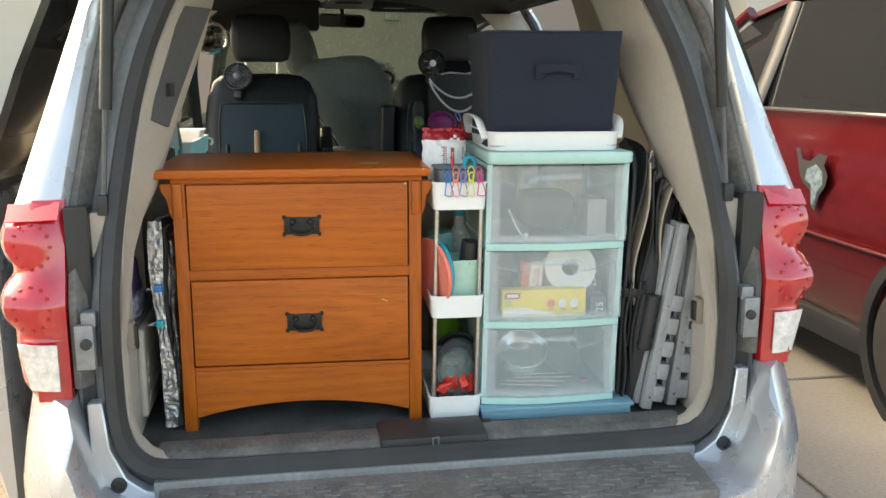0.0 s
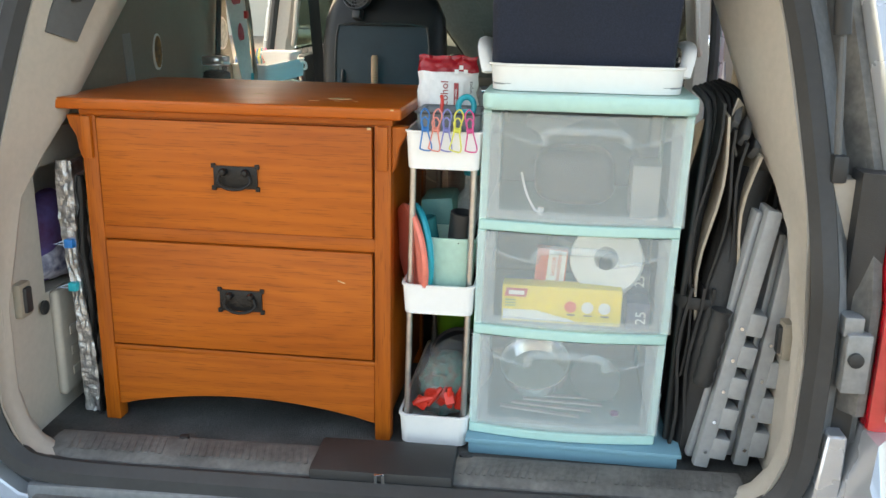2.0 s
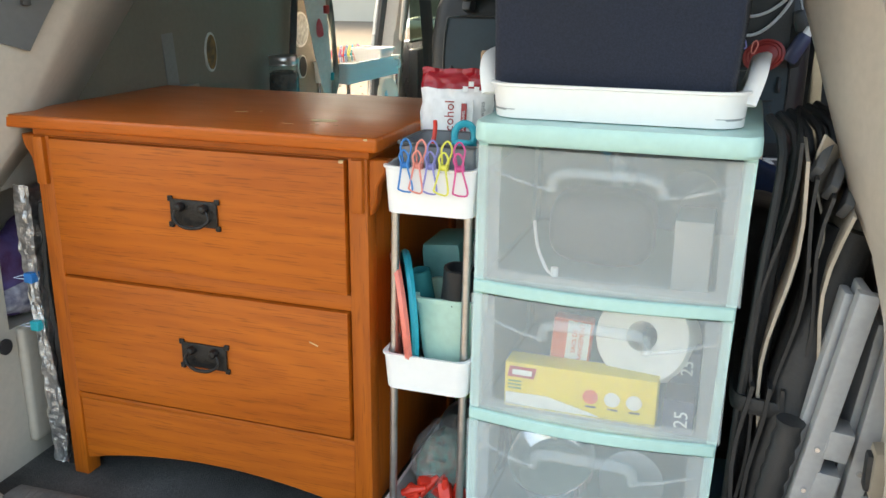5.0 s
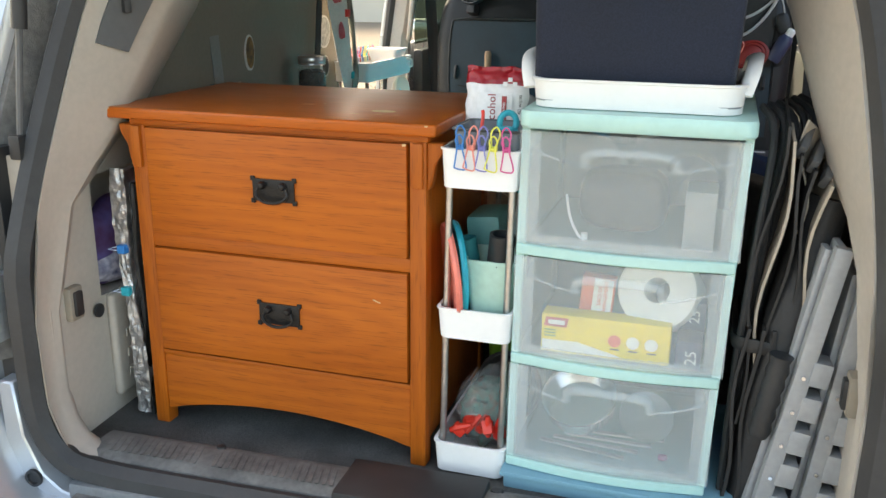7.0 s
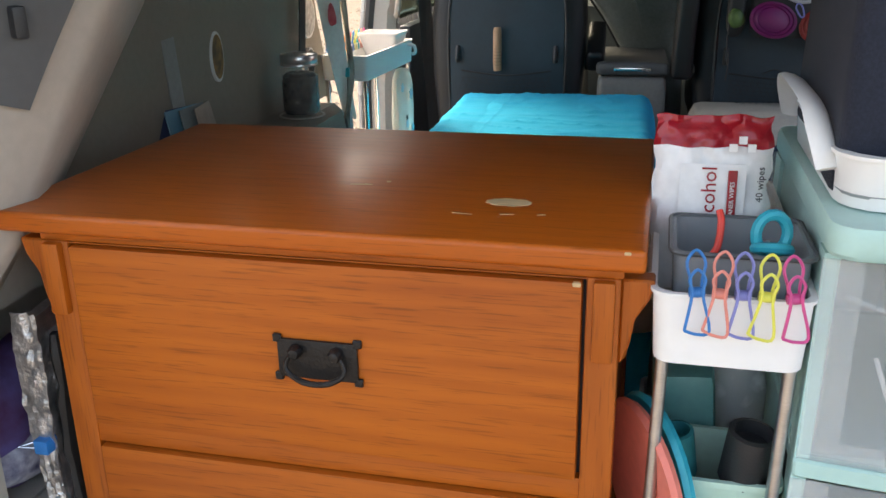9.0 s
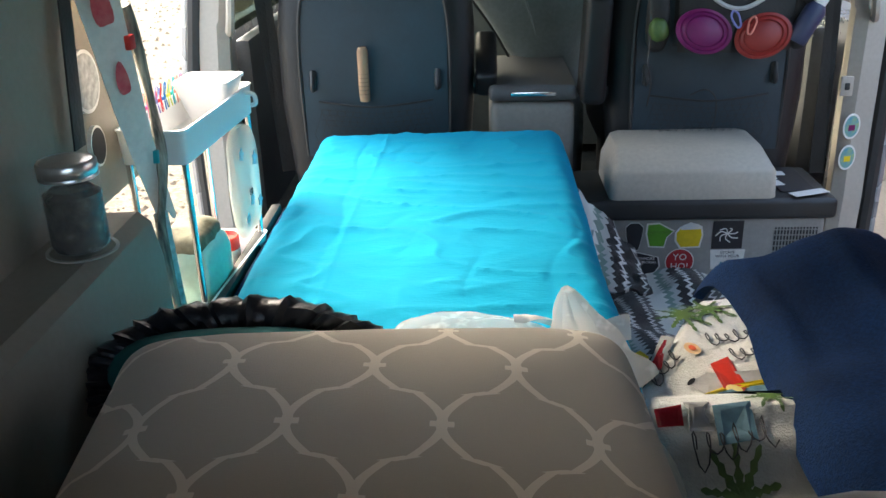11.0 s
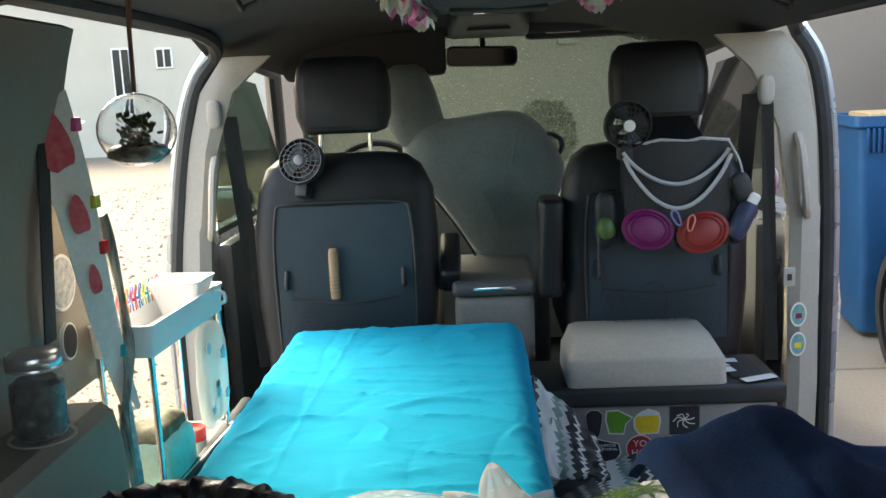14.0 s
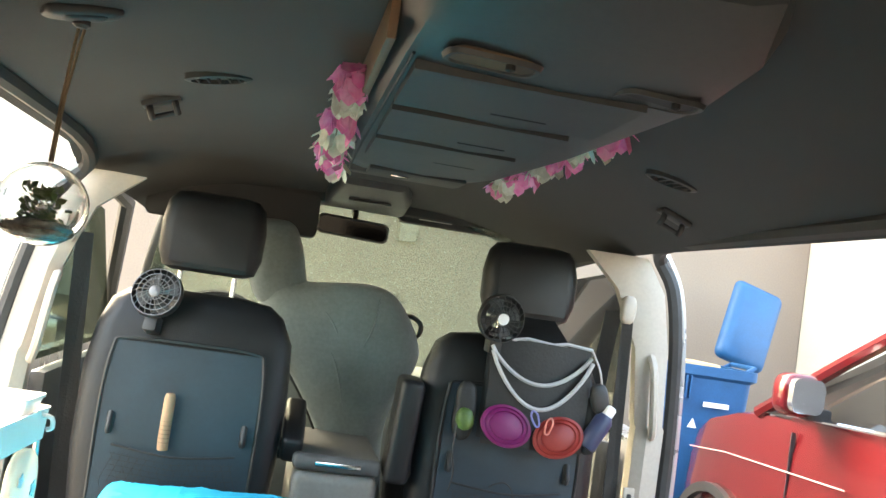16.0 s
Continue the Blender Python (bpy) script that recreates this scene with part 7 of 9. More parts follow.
# ---- front seats ----
def front_seat(cx, s):
    st = thing("car_seat", "black leather front seat with a chrome posted head restraint", "car seat", (cx, 2.6, 0.56))
    rings = []
    for z, w, y, d in ((0.70, 0.46, 2.44, 0.10), (0.80, 0.50, 2.438, 0.12), (1.0, 0.54, 2.442, 0.14), (1.2, 0.545, 2.455, 0.14), (1.32, 0.52, 2.475, 0.13), (1.39, 0.46, 2.49, 0.115), (1.42, 0.38, 2.505, 0.09), (1.43, 0.24, 2.52, 0.06)):
        r = min(0.06, d * 0.42)
        rings.append([(cx + x + 0.002 * math.sin(z * 30), y + d / 2 + yy, z) for x, yy in rrect(w, d, r)])
    part("backrest", loft(rings), M["leather"], st)
    # recessed back panel: raised border and board
    brd = smoothline([(cx - 0.20, 2.437, 0.86), (cx - 0.205, 2.437, 1.10), (cx - 0.195, 2.444, 1.26), (cx - 0.165, 2.449, 1.292), (cx, 2.45, 1.297), (cx + 0.165, 2.449, 1.292), (cx + 0.195, 2.444, 1.26), (cx + 0.205, 2.437, 1.10), (cx + 0.20, 2.437, 0.86)], 5)
    bd = part("back_board", sheet(lambda u, v: (cx - 0.197 + 0.394 * u, 2.4375 + 0.030 * max(0, v - 0.45) ** 1.3 - 0.004, 0.86 + 0.425 * v), 8, 10, 0.006), M["vinylcast"], st, "stiff black back board, the bed's cyan cast put into its colour")
    part("piping", tube(brd, 0.005, 6), M["black"], bd)
    for hx in (-0.17, 0.17):
        part("bag_hook", tube(smoothline([(cx + hx, 2.432, 1.10), (cx + hx, 2.418, 1.075), (cx + hx, 2.412, 1.06), (cx + hx, 2.42, 1.05)], 3), 0.007, 8), M["black"], st, "black plastic hook")
        part("hook_rail", bbox(cx + hx - 0.009, cx + hx + 0.009, 2.426, 2.436, 1.045, 1.098, 0.004), M["black"], st)
    # mesh pocket: woven cords
    pk = bmesh.new()
    for k in range(30):
        x = -0.155 + 0.31 * k / 29
        tube([(cx + x, 2.420, 0.83), (cx + x * 0.98 + 0.03 * (-1) ** k, 2.405, 0.93), (cx + x, 2.412, 1.008 - 0.012 * math.cos(x * 8))], 0.0006, 4, False, pk)
    for k in range(12):
        tube([(cx - 0.155, 2.42, 0.84 + 0.0142 * k), (cx, 2.405, 0.835 + 0.0136 * k), (cx + 0.155, 2.42, 0.84 + 0.0142 * k)], 0.0006, 4, False, pk)
    nt = part("mesh_pocket", pk, M["blackcloth"], st, "black mesh pocket")
    part("hem", tube(smoothline([(cx - 0.157, 2.422, 1.018), (cx, 2.406, 1.004), (cx + 0.157, 2.422, 1.018)], 6), 0.003, 6), M["blackcloth"], nt)
    # head restraint
    hc = cx + (0.035 if s > 0 else 0.0)
    rings = []
    for z, w, d in ((1.485, 0.20, 0.05), (1.495, 0.255, 0.085), (1.54, 0.285, 0.105), (1.62, 0.29, 0.10), (1.68, 0.27, 0.085), (1.705, 0.23, 0.06), (1.712, 0.16, 0.03)):
        rings.append([(hc + x, 2.60 + y + 0.03 * (z - 1.48), z) for x, y in rrect(w, d, min(0.04, d * 0.45))])
    hr = part("head_restraint", loft(rings), M["leather"], st)
    part("back_shell", sheet(lambda u, v: (hc - 0.105 + 0.21 * u, 2.5435 + 0.0 * v - 0.006 * math.sin(math.pi * u) * math.sin(math.pi * v) + 0.012 * v, 1.508 + 0.135 * v), 8, 6, 0.006), M["leather"], hr)
    for px in (-0.075, 0.075):
        part("post", tube([(hc + px, 2.60, 1.41), (hc + px, 2.605, 1.50)], 0.0075, 10), M["chrome"], hr, "chrome post")
    # squab, inner arm rest, base
    part("squab", bbox(cx - 0.26, cx + 0.26, 2.52, 3.05, 0.80, 0.96, 0.05, 4), M["leather"], st)
    part("seat_base", bbox(cx - 0.22, cx + 0.22, 2.5, 3.0, 0.565, 0.80, 0.02), M["black"], st)
    return st


front_seat(-0.428, -1)
front_seat(0.472, 1)
ar = thing("arm_rest", "folded up black leather arm rest between the seats", "arm rest", (0.165, 2.45, 1.0))
part("pad", moved(bbox(-0.035, 0.035, -0.06, 0.06, -0.145, 0.145, 0.025, 4), pose(0.168, 2.47, 1.14, 4, 2, 0)), M["leather"], ar)
part("pivot", moved(lathe([(0.03, -0.03), (0.03, 0.03)], n=16), pose(0.20, 2.50, 1.02, 0, 90, 0)), M["black"], ar)
ar = thing("arm_rest", "black leather arm rest at the side of the driver's seat", "arm rest", (-0.13, 2.5, 1.0))
part("pad", moved(bbox(-0.03, 0.03, -0.04, 0.16, -0.04, 0.04, 0.02, 4), pose(-0.125, 2.50, 1.06, 30, 0, 0)), M["leather"], ar)
part("pivot", moved(lathe([(0.03, -0.03), (0.03, 0.03)], n=16), pose(-0.155, 2.52, 1.04, 0, 90, 0)), M["black"], ar)
cn = thing("centre_console", "grey centre console box between the front seats", "console", (0.005, 2.6, 0.56))
part("box", bbox(-0.115, 0.118, 2.44, 3.0, 0.56, 1.0, 0.03, 4), mat("soft grey vinyl", (0.19, 0.19, 0.18), 0.5, var=0.06, bump=0.1, bscale=800), cn)
part("lid", bbox(-0.12, 0.123, 2.435, 2.9, 1.003, 1.048, 0.02, 4), M["greyplastic"], cn, "dark lid")
part("latch", bbox(-0.06, 0.065, 2.428, 2.44, 1.02, 1.032, 0.003), M["chrome"], cn, "shiny latch strip")
# steering wheel
sw = thing("steering_wheel", "black steering wheel behind the driver's seat", "steering wheel", (-0.42, 3.22, 1.2))
part("rim", moved(tube([(0.185 * math.cos(k * 0.1745), 0.185 * math.sin(k * 0.1745), 0) for k in range(36)], 0.014, 8, True), pose(-0.42, 3.22, 1.25, 65, 0, 0)), M["leather"], sw)
part("hub", moved(cushion(0.16, 0.14, 0.05, 0.7, 0.8, 20, 10, 0), pose(-0.42, 3.24, 1.25, 65, 0, 0)), M["black"], sw)
part("column", tube([(-0.42, 3.25, 1.25), (-0.42, 3.42, 1.16)], 0.04, 10), M["black"], sw)

# grey covered bundle leaning in the front passenger footwell
gr = thing("covered_chair", "folding chair under a grey cloth cover leaning between the front seats", "covered chair", (0.05, 2.95, 0.56))
def swept(rows, seed, lump):
    """A soft form through cross rows: left and right end of each, and its depth."""
    rings = []
    for k, (xl, zl, xr, zr, d) in enumerate(rows):
        ring = []
        for a in range(36):
            t_ = 2 * math.pi * a / 36
            c, e = math.copysign(abs(math.cos(t_)) ** 0.75, math.cos(t_)), math.copysign(abs(math.sin(t_)) ** 0.8, math.sin(t_))
            u = 0.5 + 0.5 * c
            p = Vector((xl + (xr - xl) * u, 2.95 + 0.5 * d * e, zl + (zr - zl) * u))
            q = p * 8 + Vector((seed, 0, 0))
            ring.append(p + Vector((noise.noise(q), noise.noise(q + Vector((5, 3, 1))), noise.noise(q + Vector((1, 7, 2))))) * lump)
        rings.append(ring)
    fine = [smoothline([r[a] for r in rings], 4) for a in range(36)]
    return loft([[fine[a][k] for a in range(36)] for k in range(len(fine[0]))])


part("cover", swept(((-0.20, 1.505, -0.10, 1.50, 0.06), (-0.27, 1.46, 0.06, 1.525, 0.20), (-0.285, 1.40, 0.16, 1.495, 0.25), (-0.245, 1.33, 0.235, 1.40, 0.26), (-0.19, 1.25, 0.262, 1.31, 0.26), (-0.13, 1.17, 0.235, 1.22, 0.24), (-0.07, 1.08, 0.19, 1.12, 0.22), (-0.02, 0.99, 0.185, 1.0, 0.22), (0.02, 0.85, 0.20, 0.85, 0.22), (0.03, 0.57, 0.20, 0.57, 0.20)), 0, 0.010), M["greycloth"], gr)
part("raised_end", swept(((-0.30, 1.688, -0.225, 1.69, 0.06), (-0.325, 1.665, -0.195, 1.668, 0.13), (-0.335, 1.60, -0.165, 1.60, 0.16), (-0.332, 1.52, -0.145, 1.52, 0.17), (-0.30, 1.44, -0.12, 1.44, 0.17), (-0.24, 1.38, -0.11, 1.38, 0.12)), 4, 0.005), M["greycloth"], gr)
for k, (xa, za, xb, zb) in enumerate(((-0.12, 1.47, 0.0, 1.30), (0.10, 1.49, 0.02, 1.25), (-0.10, 1.40, 0.03, 1.12))):
    part("fold", tube(smoothline([(xa, 2.845, za), (0.5 * (xa + xb) + 0.02, 2.825, 0.5 * (za + zb)), (xb, 2.83, zb)], 5), [0.002 + 0.006 * math.sin(math.pi * i / 10) for i in range(11)], 8, flat=0.5), M["greycloth"], gr)
part("cord", tube(smoothline([(0.17, 2.93, 1.435), (0.215, 2.92, 1.44), (0.248, 2.92, 1.42), (0.25, 2.92, 1.39), (0.232, 2.94, 1.365)], 5), 0.008, 8), M["black"], gr, "black handle loop")
part("seam", tube(smoothline([(-0.30, 2.88, 1.42), (-0.215, 2.87, 1.29), (-0.105, 2.865, 1.14), (-0.025, 2.86, 0.99), (0.01, 2.86, 0.85)], 6), 0.004, 6), M["blackcloth"], gr)

# mirror and sun visors
rm = thing("rear_view_mirror", "black rear-view mirror on the windscreen", "mirror", (0.005, 3.15, 1.72))
MM = pose(-0.004, 3.15, 1.714, 4, 2, 0) @ Matrix.Scale(0.94, 4)
part("housing", moved(loft([[(x, y0, z) for x, z in rrect(w, h, 0.024)] for y0, w, h in ((-0.008, 0.262, 0.066), (0.0, 0.272, 0.076), (0.02, 0.25, 0.06), (0.028, 0.2, 0.04))]), MM), M["black"], rm)
# near-black metal: the mirror's dark reflection is put into its colour
part("glass", moved(loft([[(x, y0, z) for x, z in rrect(0.255, 0.058, 0.02)] for y0 in (-0.0095, -0.0085)]), MM), mat("mirror with painted dark reflection", (0.012, 0.012, 0.012), 0.05, 1.0, var=0.02), rm)
part("stem", tube([(0.0, 3.165, 1.725), (0.0, 3.20, 1.80)], 0.012, 8), M["black"], rm)
for x0, x1, zt in ((-0.70, -0.13, 1.79), (0.15, 0.60, 1.80)):
    vz = thing("sun_visor", "dark cloth sun visor folded up over the windscreen", "sun visor", ((x0 + x1) / 2, 3.2, 1.75))
    part("flap", moved(loft([[(x, y0, z) for x, z in rrect(x1 - x0, 0.15 if x0 < 0 else 0.05, 0.02)] for y0 in (-0.01, 0.01)]), pose((x0 + x1) / 2, 3.10 if x0 < 0 else 3.16, 1.728 if x0 < 0 else 1.79, -14, 0, 0)), M["headliner"], vz)
    part("label", moved(bbox(-0.06, 0.06, -0.0125, -0.011, -0.006, 0.006, 0, 1), pose((x0 + x1) / 2 + (0.1 if x0 < 0 else -0.09), 3.097 if x0 < 0 else 3.158, 1.683 if x0 < 0 else 1.785, -14, 0, 0)), M["greyplastic"] if x0 < 0 else M["card"], vz, "pale printed label", False)

# ---- roof console, vents, hooks, garlands ----
rc = thing("roof_console", "charcoal plastic roof console with bins and lamps", "roof console", (0.05, 1.5, 1.80))
rings = []
for y, xl, xr, zb in ((0.80, -0.10, 0.235, 1.835), (0.90, -0.125, 0.27, 1.80), (1.05, -0.135, 0.275, 1.782), (1.5, -0.138, 0.245, 1.772), (1.85, -0.135, 0.205, 1.768), (1.97, -0.125, 0.185, 1.772), (2.02, -0.11, 0.16, 1.80)):
    rings.append([(xl - 0.015, y, 1.875), (xl - 0.006, y, zb + 0.03), (xl + 0.012, y, zb + 0.006), (xl + 0.04, y, zb), ((xl + xr) / 2, y, zb - 0.006), (xr - 0.05, y, zb), (xr - 0.014, y, zb + 0.01), (xr, y, zb + 0.035), (xr + 0.02, y, 1.875)])
cplastic = mat("dark slate console plastic", (0.042, 0.047, 0.052), 0.5, var=0.08, bump=0.1, bscale=900)
part("shell", loft(rings), cplastic, rc)
for y, xl, xr in ((1.24, -0.112, 0.215), (1.47, -0.11, 0.19), (1.70, -0.108, 0.17)):
    lid_z = [1.776 - 0.0222 * (q - 1.05) + max(0, q - 1.5) * 0.011 - 0.004 for q in (y - 0.20, y - 0.003)]
    part("bin_lid", loft([[(xl + 0.002, q, z), (xr - 0.03, q, z), (xr - 0.03, q, z + 0.012), (xl + 0.002, q, z + 0.012)] for q, z in zip((y - 0.20, y - 0.003), lid_z)]), cplastic, rc)
    part("finger_slot", bbox(0.02, 0.10, y - 0.052, y - 0.046, lid_z[1] - 0.0003, lid_z[1] + 0.005, 0.001), M["ink"], rc)
part("side_groove", tube([(-0.118, 1.0, 1.7795), (-0.12, 1.5, 1.7715), (-0.116, 1.93, 1.770)], 0.0022, 6), M["ink"], rc)
for px, py, z, tone in ((-0.028, 0.99, 1.785, mat("tan lamp lens", (0.10, 0.062, 0.035), 0.4)), (0.19, 1.02, 1.786, M["ink"])):
    m = pose(px, py, z, 0, 0, 6)
    part("lamp_recess", moved(loft([[(x, y, zz) for x, y in rrect(w, w * 0.45, 0.018)] for w, zz in ((0.118, 0.0), (0.112, -0.006), (0.102, -0.006), (0.096, 0.006))], True, False), m), cplastic, rc, "raised lamp surround")
    part("lamp_lens", moved(loft([[(x, y, zz) for x, y in rrect(0.10, 0.046, 0.015)] for zz in (0.004, -0.003)]), m), tone, rc, "recessed reading lamp")
    part("lamp_button", moved(lathe([(0.006, 0.0), (0.006, -0.007), (0.003, -0.009)], n=12), m @ pose(0.02, -0.008, -0.002)), M["black"], rc)
part("front_bin", bbox(-0.08, 0.13, 1.86, 1.95, 1.759, 1.768, 0.004), M["black"], rc, "dark bin lid")
part("bin_catch", bbox(-0.03, 0.01, 1.90, 1.915, 1.755, 1.76, 0.002), M["chrome"], rc)
part("edge_trim", bbox(-0.152, -0.140, 1.0, 1.95, 1.79, 1.85, 0.004), mat("brown trim edge", (0.16, 0.1, 0.06), 0.5), rc, "brown edge strip")
fc = thing("front_roof_console", "small charcoal console ahead of the roof console", "roof console", (0.02, 2.9, 1.79))
part("shell", loft([[(0.02 + x, y, z + zz) for x, zz in rrect(w, h, 0.02)] for y, w, h, z in ((2.78, 0.20, 0.04, 1.845), (2.9, 0.27, 0.07, 1.825), (3.06, 0.28, 0.08, 1.812), (3.13, 0.24, 0.06, 1.815))]), cplastic, fc)
part("slot", bbox(-0.05, 0.09, 2.885, 2.90, 1.786, 1.793, 0.002), M["ink"], fc)
part("lower_lip", bbox(-0.11, 0.15, 2.06, 2.10, 1.775, 1.80, 0.008), cplastic, rc)
for px, py, s in ((-0.393, 1.669, -1), (0.535, 1.735, 1)):
    vt = thing("air_vent", "oval black roof air vent", "air vent", (px, py, ceil_z(px, py)), None, "roof vents")
    m = pose(px, py, ceil_z(px, py) - 0.006, 0, 9 * s, 8 * s)
    part("bezel", moved(loft([[(x * k, y * k, z) for x, y in circ(0.062, 0.03, 24)] for k, z in ((1.0, 0.012), (1.0, -0.002), (0.8, -0.004), (0.78, 0.004))]), m), M["headtrim"], vt)
    for k in range(5):
        part("slat", moved(bbox(-0.038 + 0.019 * k - 0.002, -0.038 + 0.019 * k + 0.002, -0.02, 0.02, -0.003, 0.004, 0.0005, 1), m), M["ink"], vt)
for px, py, s in ((-0.522, 1.912, -1), (0.66, 1.978, 1)):
    hk = thing("coat_hook", "dark folding coat hook on the headliner", "hook", (px, py, ceil_z(px, py)), None, "coat hooks")
    z = ceil_z(px, py) - 0.008
    part("plate", moved(bbox(-0.04, 0.04, -0.022, 0.022, -0.006, 0.006, 0.004), pose(px, py, z, 0, 22 * s, 0)), M["headtrim"], hk)
    for k in (-0.026, 0.026):
        part("prong", moved(tube(smoothline([(k, 0, 0), (k, -0.012, -0.02), (k, -0.004, -0.034)], 3), 0.007, 8), pose(px, py, z, 0, 22 * s, 0)), M["headtrim"], hk)
    part("bar", moved(tube([(-0.03, -0.002, -0.03), (0.03, -0.002, -0.03)], 0.006, 8), pose(px, py, z, 0, 22 * s, 0)), M["headtrim"], hk)
gh = thing("grab_handle", "dark grab handle mount over the side door", "grab handle", (-0.545, 1.275, 1.79))
zg = ceil_z(-0.545, 1.275)
part("mount", moved(cushion(0.105, 0.05, 0.022, 0.4, 0.7, 24, 12, 0), pose(-0.545, 1.275, zg - 0.004, 0, -14, 24)), M["headtrim"], gh)
part("hollow", moved(cushion(0.06, 0.034, 0.012, 0.4, 0.7, 20, 10, 0), pose(-0.541, 1.273, zg - 0.011, 0, -14, 24)), M["ink"], gh)
part("pivot", moved(lathe([(0.011, 0), (0.012, -0.014), (0.007, -0.018)], n=14), pose(-0.545, 1.28, zg - 0.008)), M["headtrim"], gh)
ol = thing("roof_lamp", "oval recessed lamp with a dark lens in the headliner", "ceiling lamp", (-0.47, 1.06, ceil_z(-0.47, 1.06)))
ml = pose(-0.47, 1.06, ceil_z(-0.47, 1.06) - 0.004, 0, -9, 22)
part("bezel", moved(loft([[(x * k, y * k, z) for x, y in circ(0.075, 0.026, 28)] for k, z in ((1.0, 0.01), (1.0, -0.003), (0.86, -0.006), (0.84, 0.002))]), ml), M["greyplastic"], ol)
part("lens", moved(loft([[(x, y, z) for x, y in circ(0.062, 0.021, 28)] for z in (0.001, -0.003)]), ml), M["ink"], ol)


def garland(nm_pts, seed, n):
    g = thing("flower_garland", "garland of pink and pale green cloth flowers", "garland", nm_pts[0], None, "flower garlands")
    line = smoothline(nm_pts, 8)
    part("cord", tube(line, 0.003, 5), M["rope"], g)
    rg = random.Random(seed)
    for i in range(n):
        p = line[int(i * (len(line) - 1) / (n - 1))]
        mm = M["pinkpetal"] if (i // 2) % 2 == 0 else M["palepetal"]
        bm = bmesh.new()
        for k in range(9):
            a = k * 0.7 + rg.random()
            L = rg.uniform(0.028, 0.045)
            el = rg.uniform(-0.9, 0.4)
            d = Vector((math.cos(a) * math.cos(el), math.sin(a) * math.cos(el), math.sin(el)))
            sd = d.cross(Vector((0, 0, 1))).normalized() * L * 0.42
            up = sd.cross(d).normalized() * L * 0.2
            q = [p + d * 0.004, p + d * L * 0.45 + sd + up, p + d * L * 0.85 + sd * 0.8 - up, p + d * L - up * 2, p + d * L * 0.85 - sd * 0.8 - up, p + d * L * 0.45 - sd + up]
            vs = [bm.verts.new(x) for x in q]
            bm.faces.new(vs)
        bm.normal_update()
        bmesh.ops.solidify(bm, geom=bm.faces[:], thickness=0.0008)
        part("flower", bm, mm, g, "", False)
    return g


garland([(-0.165, 1.30, 1.815), (-0.168, 1.45, 1.79), (-0.17, 1.65, 1.775), (-0.165, 1.85, 1.775), (-0.15, 1.98, 1.765)], 4, 15)
garland([(0.285, 1.42, 1.825), (0.28, 1.57, 1.818), (0.272, 1.75, 1.812), (0.258, 1.95, 1.805), (0.252, 2.08, 1.795)], 6, 13)

# ---- things on the seats ----
def fan(c, m, col, lb):
    f = thing("clip_fan", lb, "fan", c, None, "clip-on fans")
    M4 = Matrix.Translation(c) @ m
    for rr in (0.064, 0.05, 0.036, 0.022):
        part("guard_ring", moved(tube([(rr * math.cos(k * 0.262), -0.022 + 0.006 * (rr / 0.064) ** 2, rr * math.sin(k * 0.262)) for k in range(24)], 0.0016, 5, True), M4), M[col], f)
    for k in range(20):
        a = k * math.pi / 10
        part("guard_wire", moved(tube([(0.015 * math.cos(a), -0.024, 0.015 * math.sin(a)), (0.045 * math.cos(a + 0.25), -0.021, 0.045 * math.sin(a + 0.25)), (0.064 * math.cos(a + 0.4), -0.014, 0.064 * math.sin(a + 0.4))], 0.0013, 4), M4), M[col], f)
    part("housing", moved(loft([[(r * math.cos(k * 0.2618), y, r * math.sin(k * 0.2618)) for k in range(24)] for r, y in ((0.066, -0.016), (0.068, 0.0), (0.06, 0.022), (0.03, 0.034))], True, False), M4), M["black"], f)
    part("hub", moved(lathe([(0.016, 0), (0.016, 0.004), (0.010, 0.006)], n=18), M4 @ pose(0, -0.022, 0, 90, 0, 0)), M["white"] if col == "black" else M["guard"], f)
    for k in range(4):
        a = k * math.pi / 2
        part("blade", moved(sheet(lambda u, v: ((0.012 + 0.042 * u) * math.cos(a + 0.8 * v), -0.004 + 0.012 * v, (0.012 + 0.042 * u) * math.sin(a + 0.8 * v)), 4, 4, 0.001), M4), M["greyplastic"], f)
    part("clip", moved(bbox(-0.018, 0.018, 0.0, 0.05, -0.10, -0.055, 0.006), M4), M["black"], f)
    return f


fan((-0.535, 2.455, 1.415), pose(0, 0, 0, -18, 0, -12), "guard", "black clip fan with a silver wire guard on the seat")
fan((0.382, 2.395, 1.482), pose(0, 0, 0, 4, 0, 6), "black", "black clip fan with a white hub on the headrest")
og = thing("seat_organiser", "black seat-back organiser with grey piped pockets", "organiser", (0.51, 2.39, 1.2))


def org_f(y, a, b, sag, z0):
    return sheet(lambda u, v: (a + (b - a) * u, y - 0.02 * math.sin(math.pi * u) * (1 - 0.4 * v), z0 + v * (1.43 - z0 - sag * (0.2 + 0.8 * math.sin(math.pi * u) ** 0.8)) + 0.004 * noise.noise(Vector((u * 6, v * 6, a)))), 20, 12, 0.004)


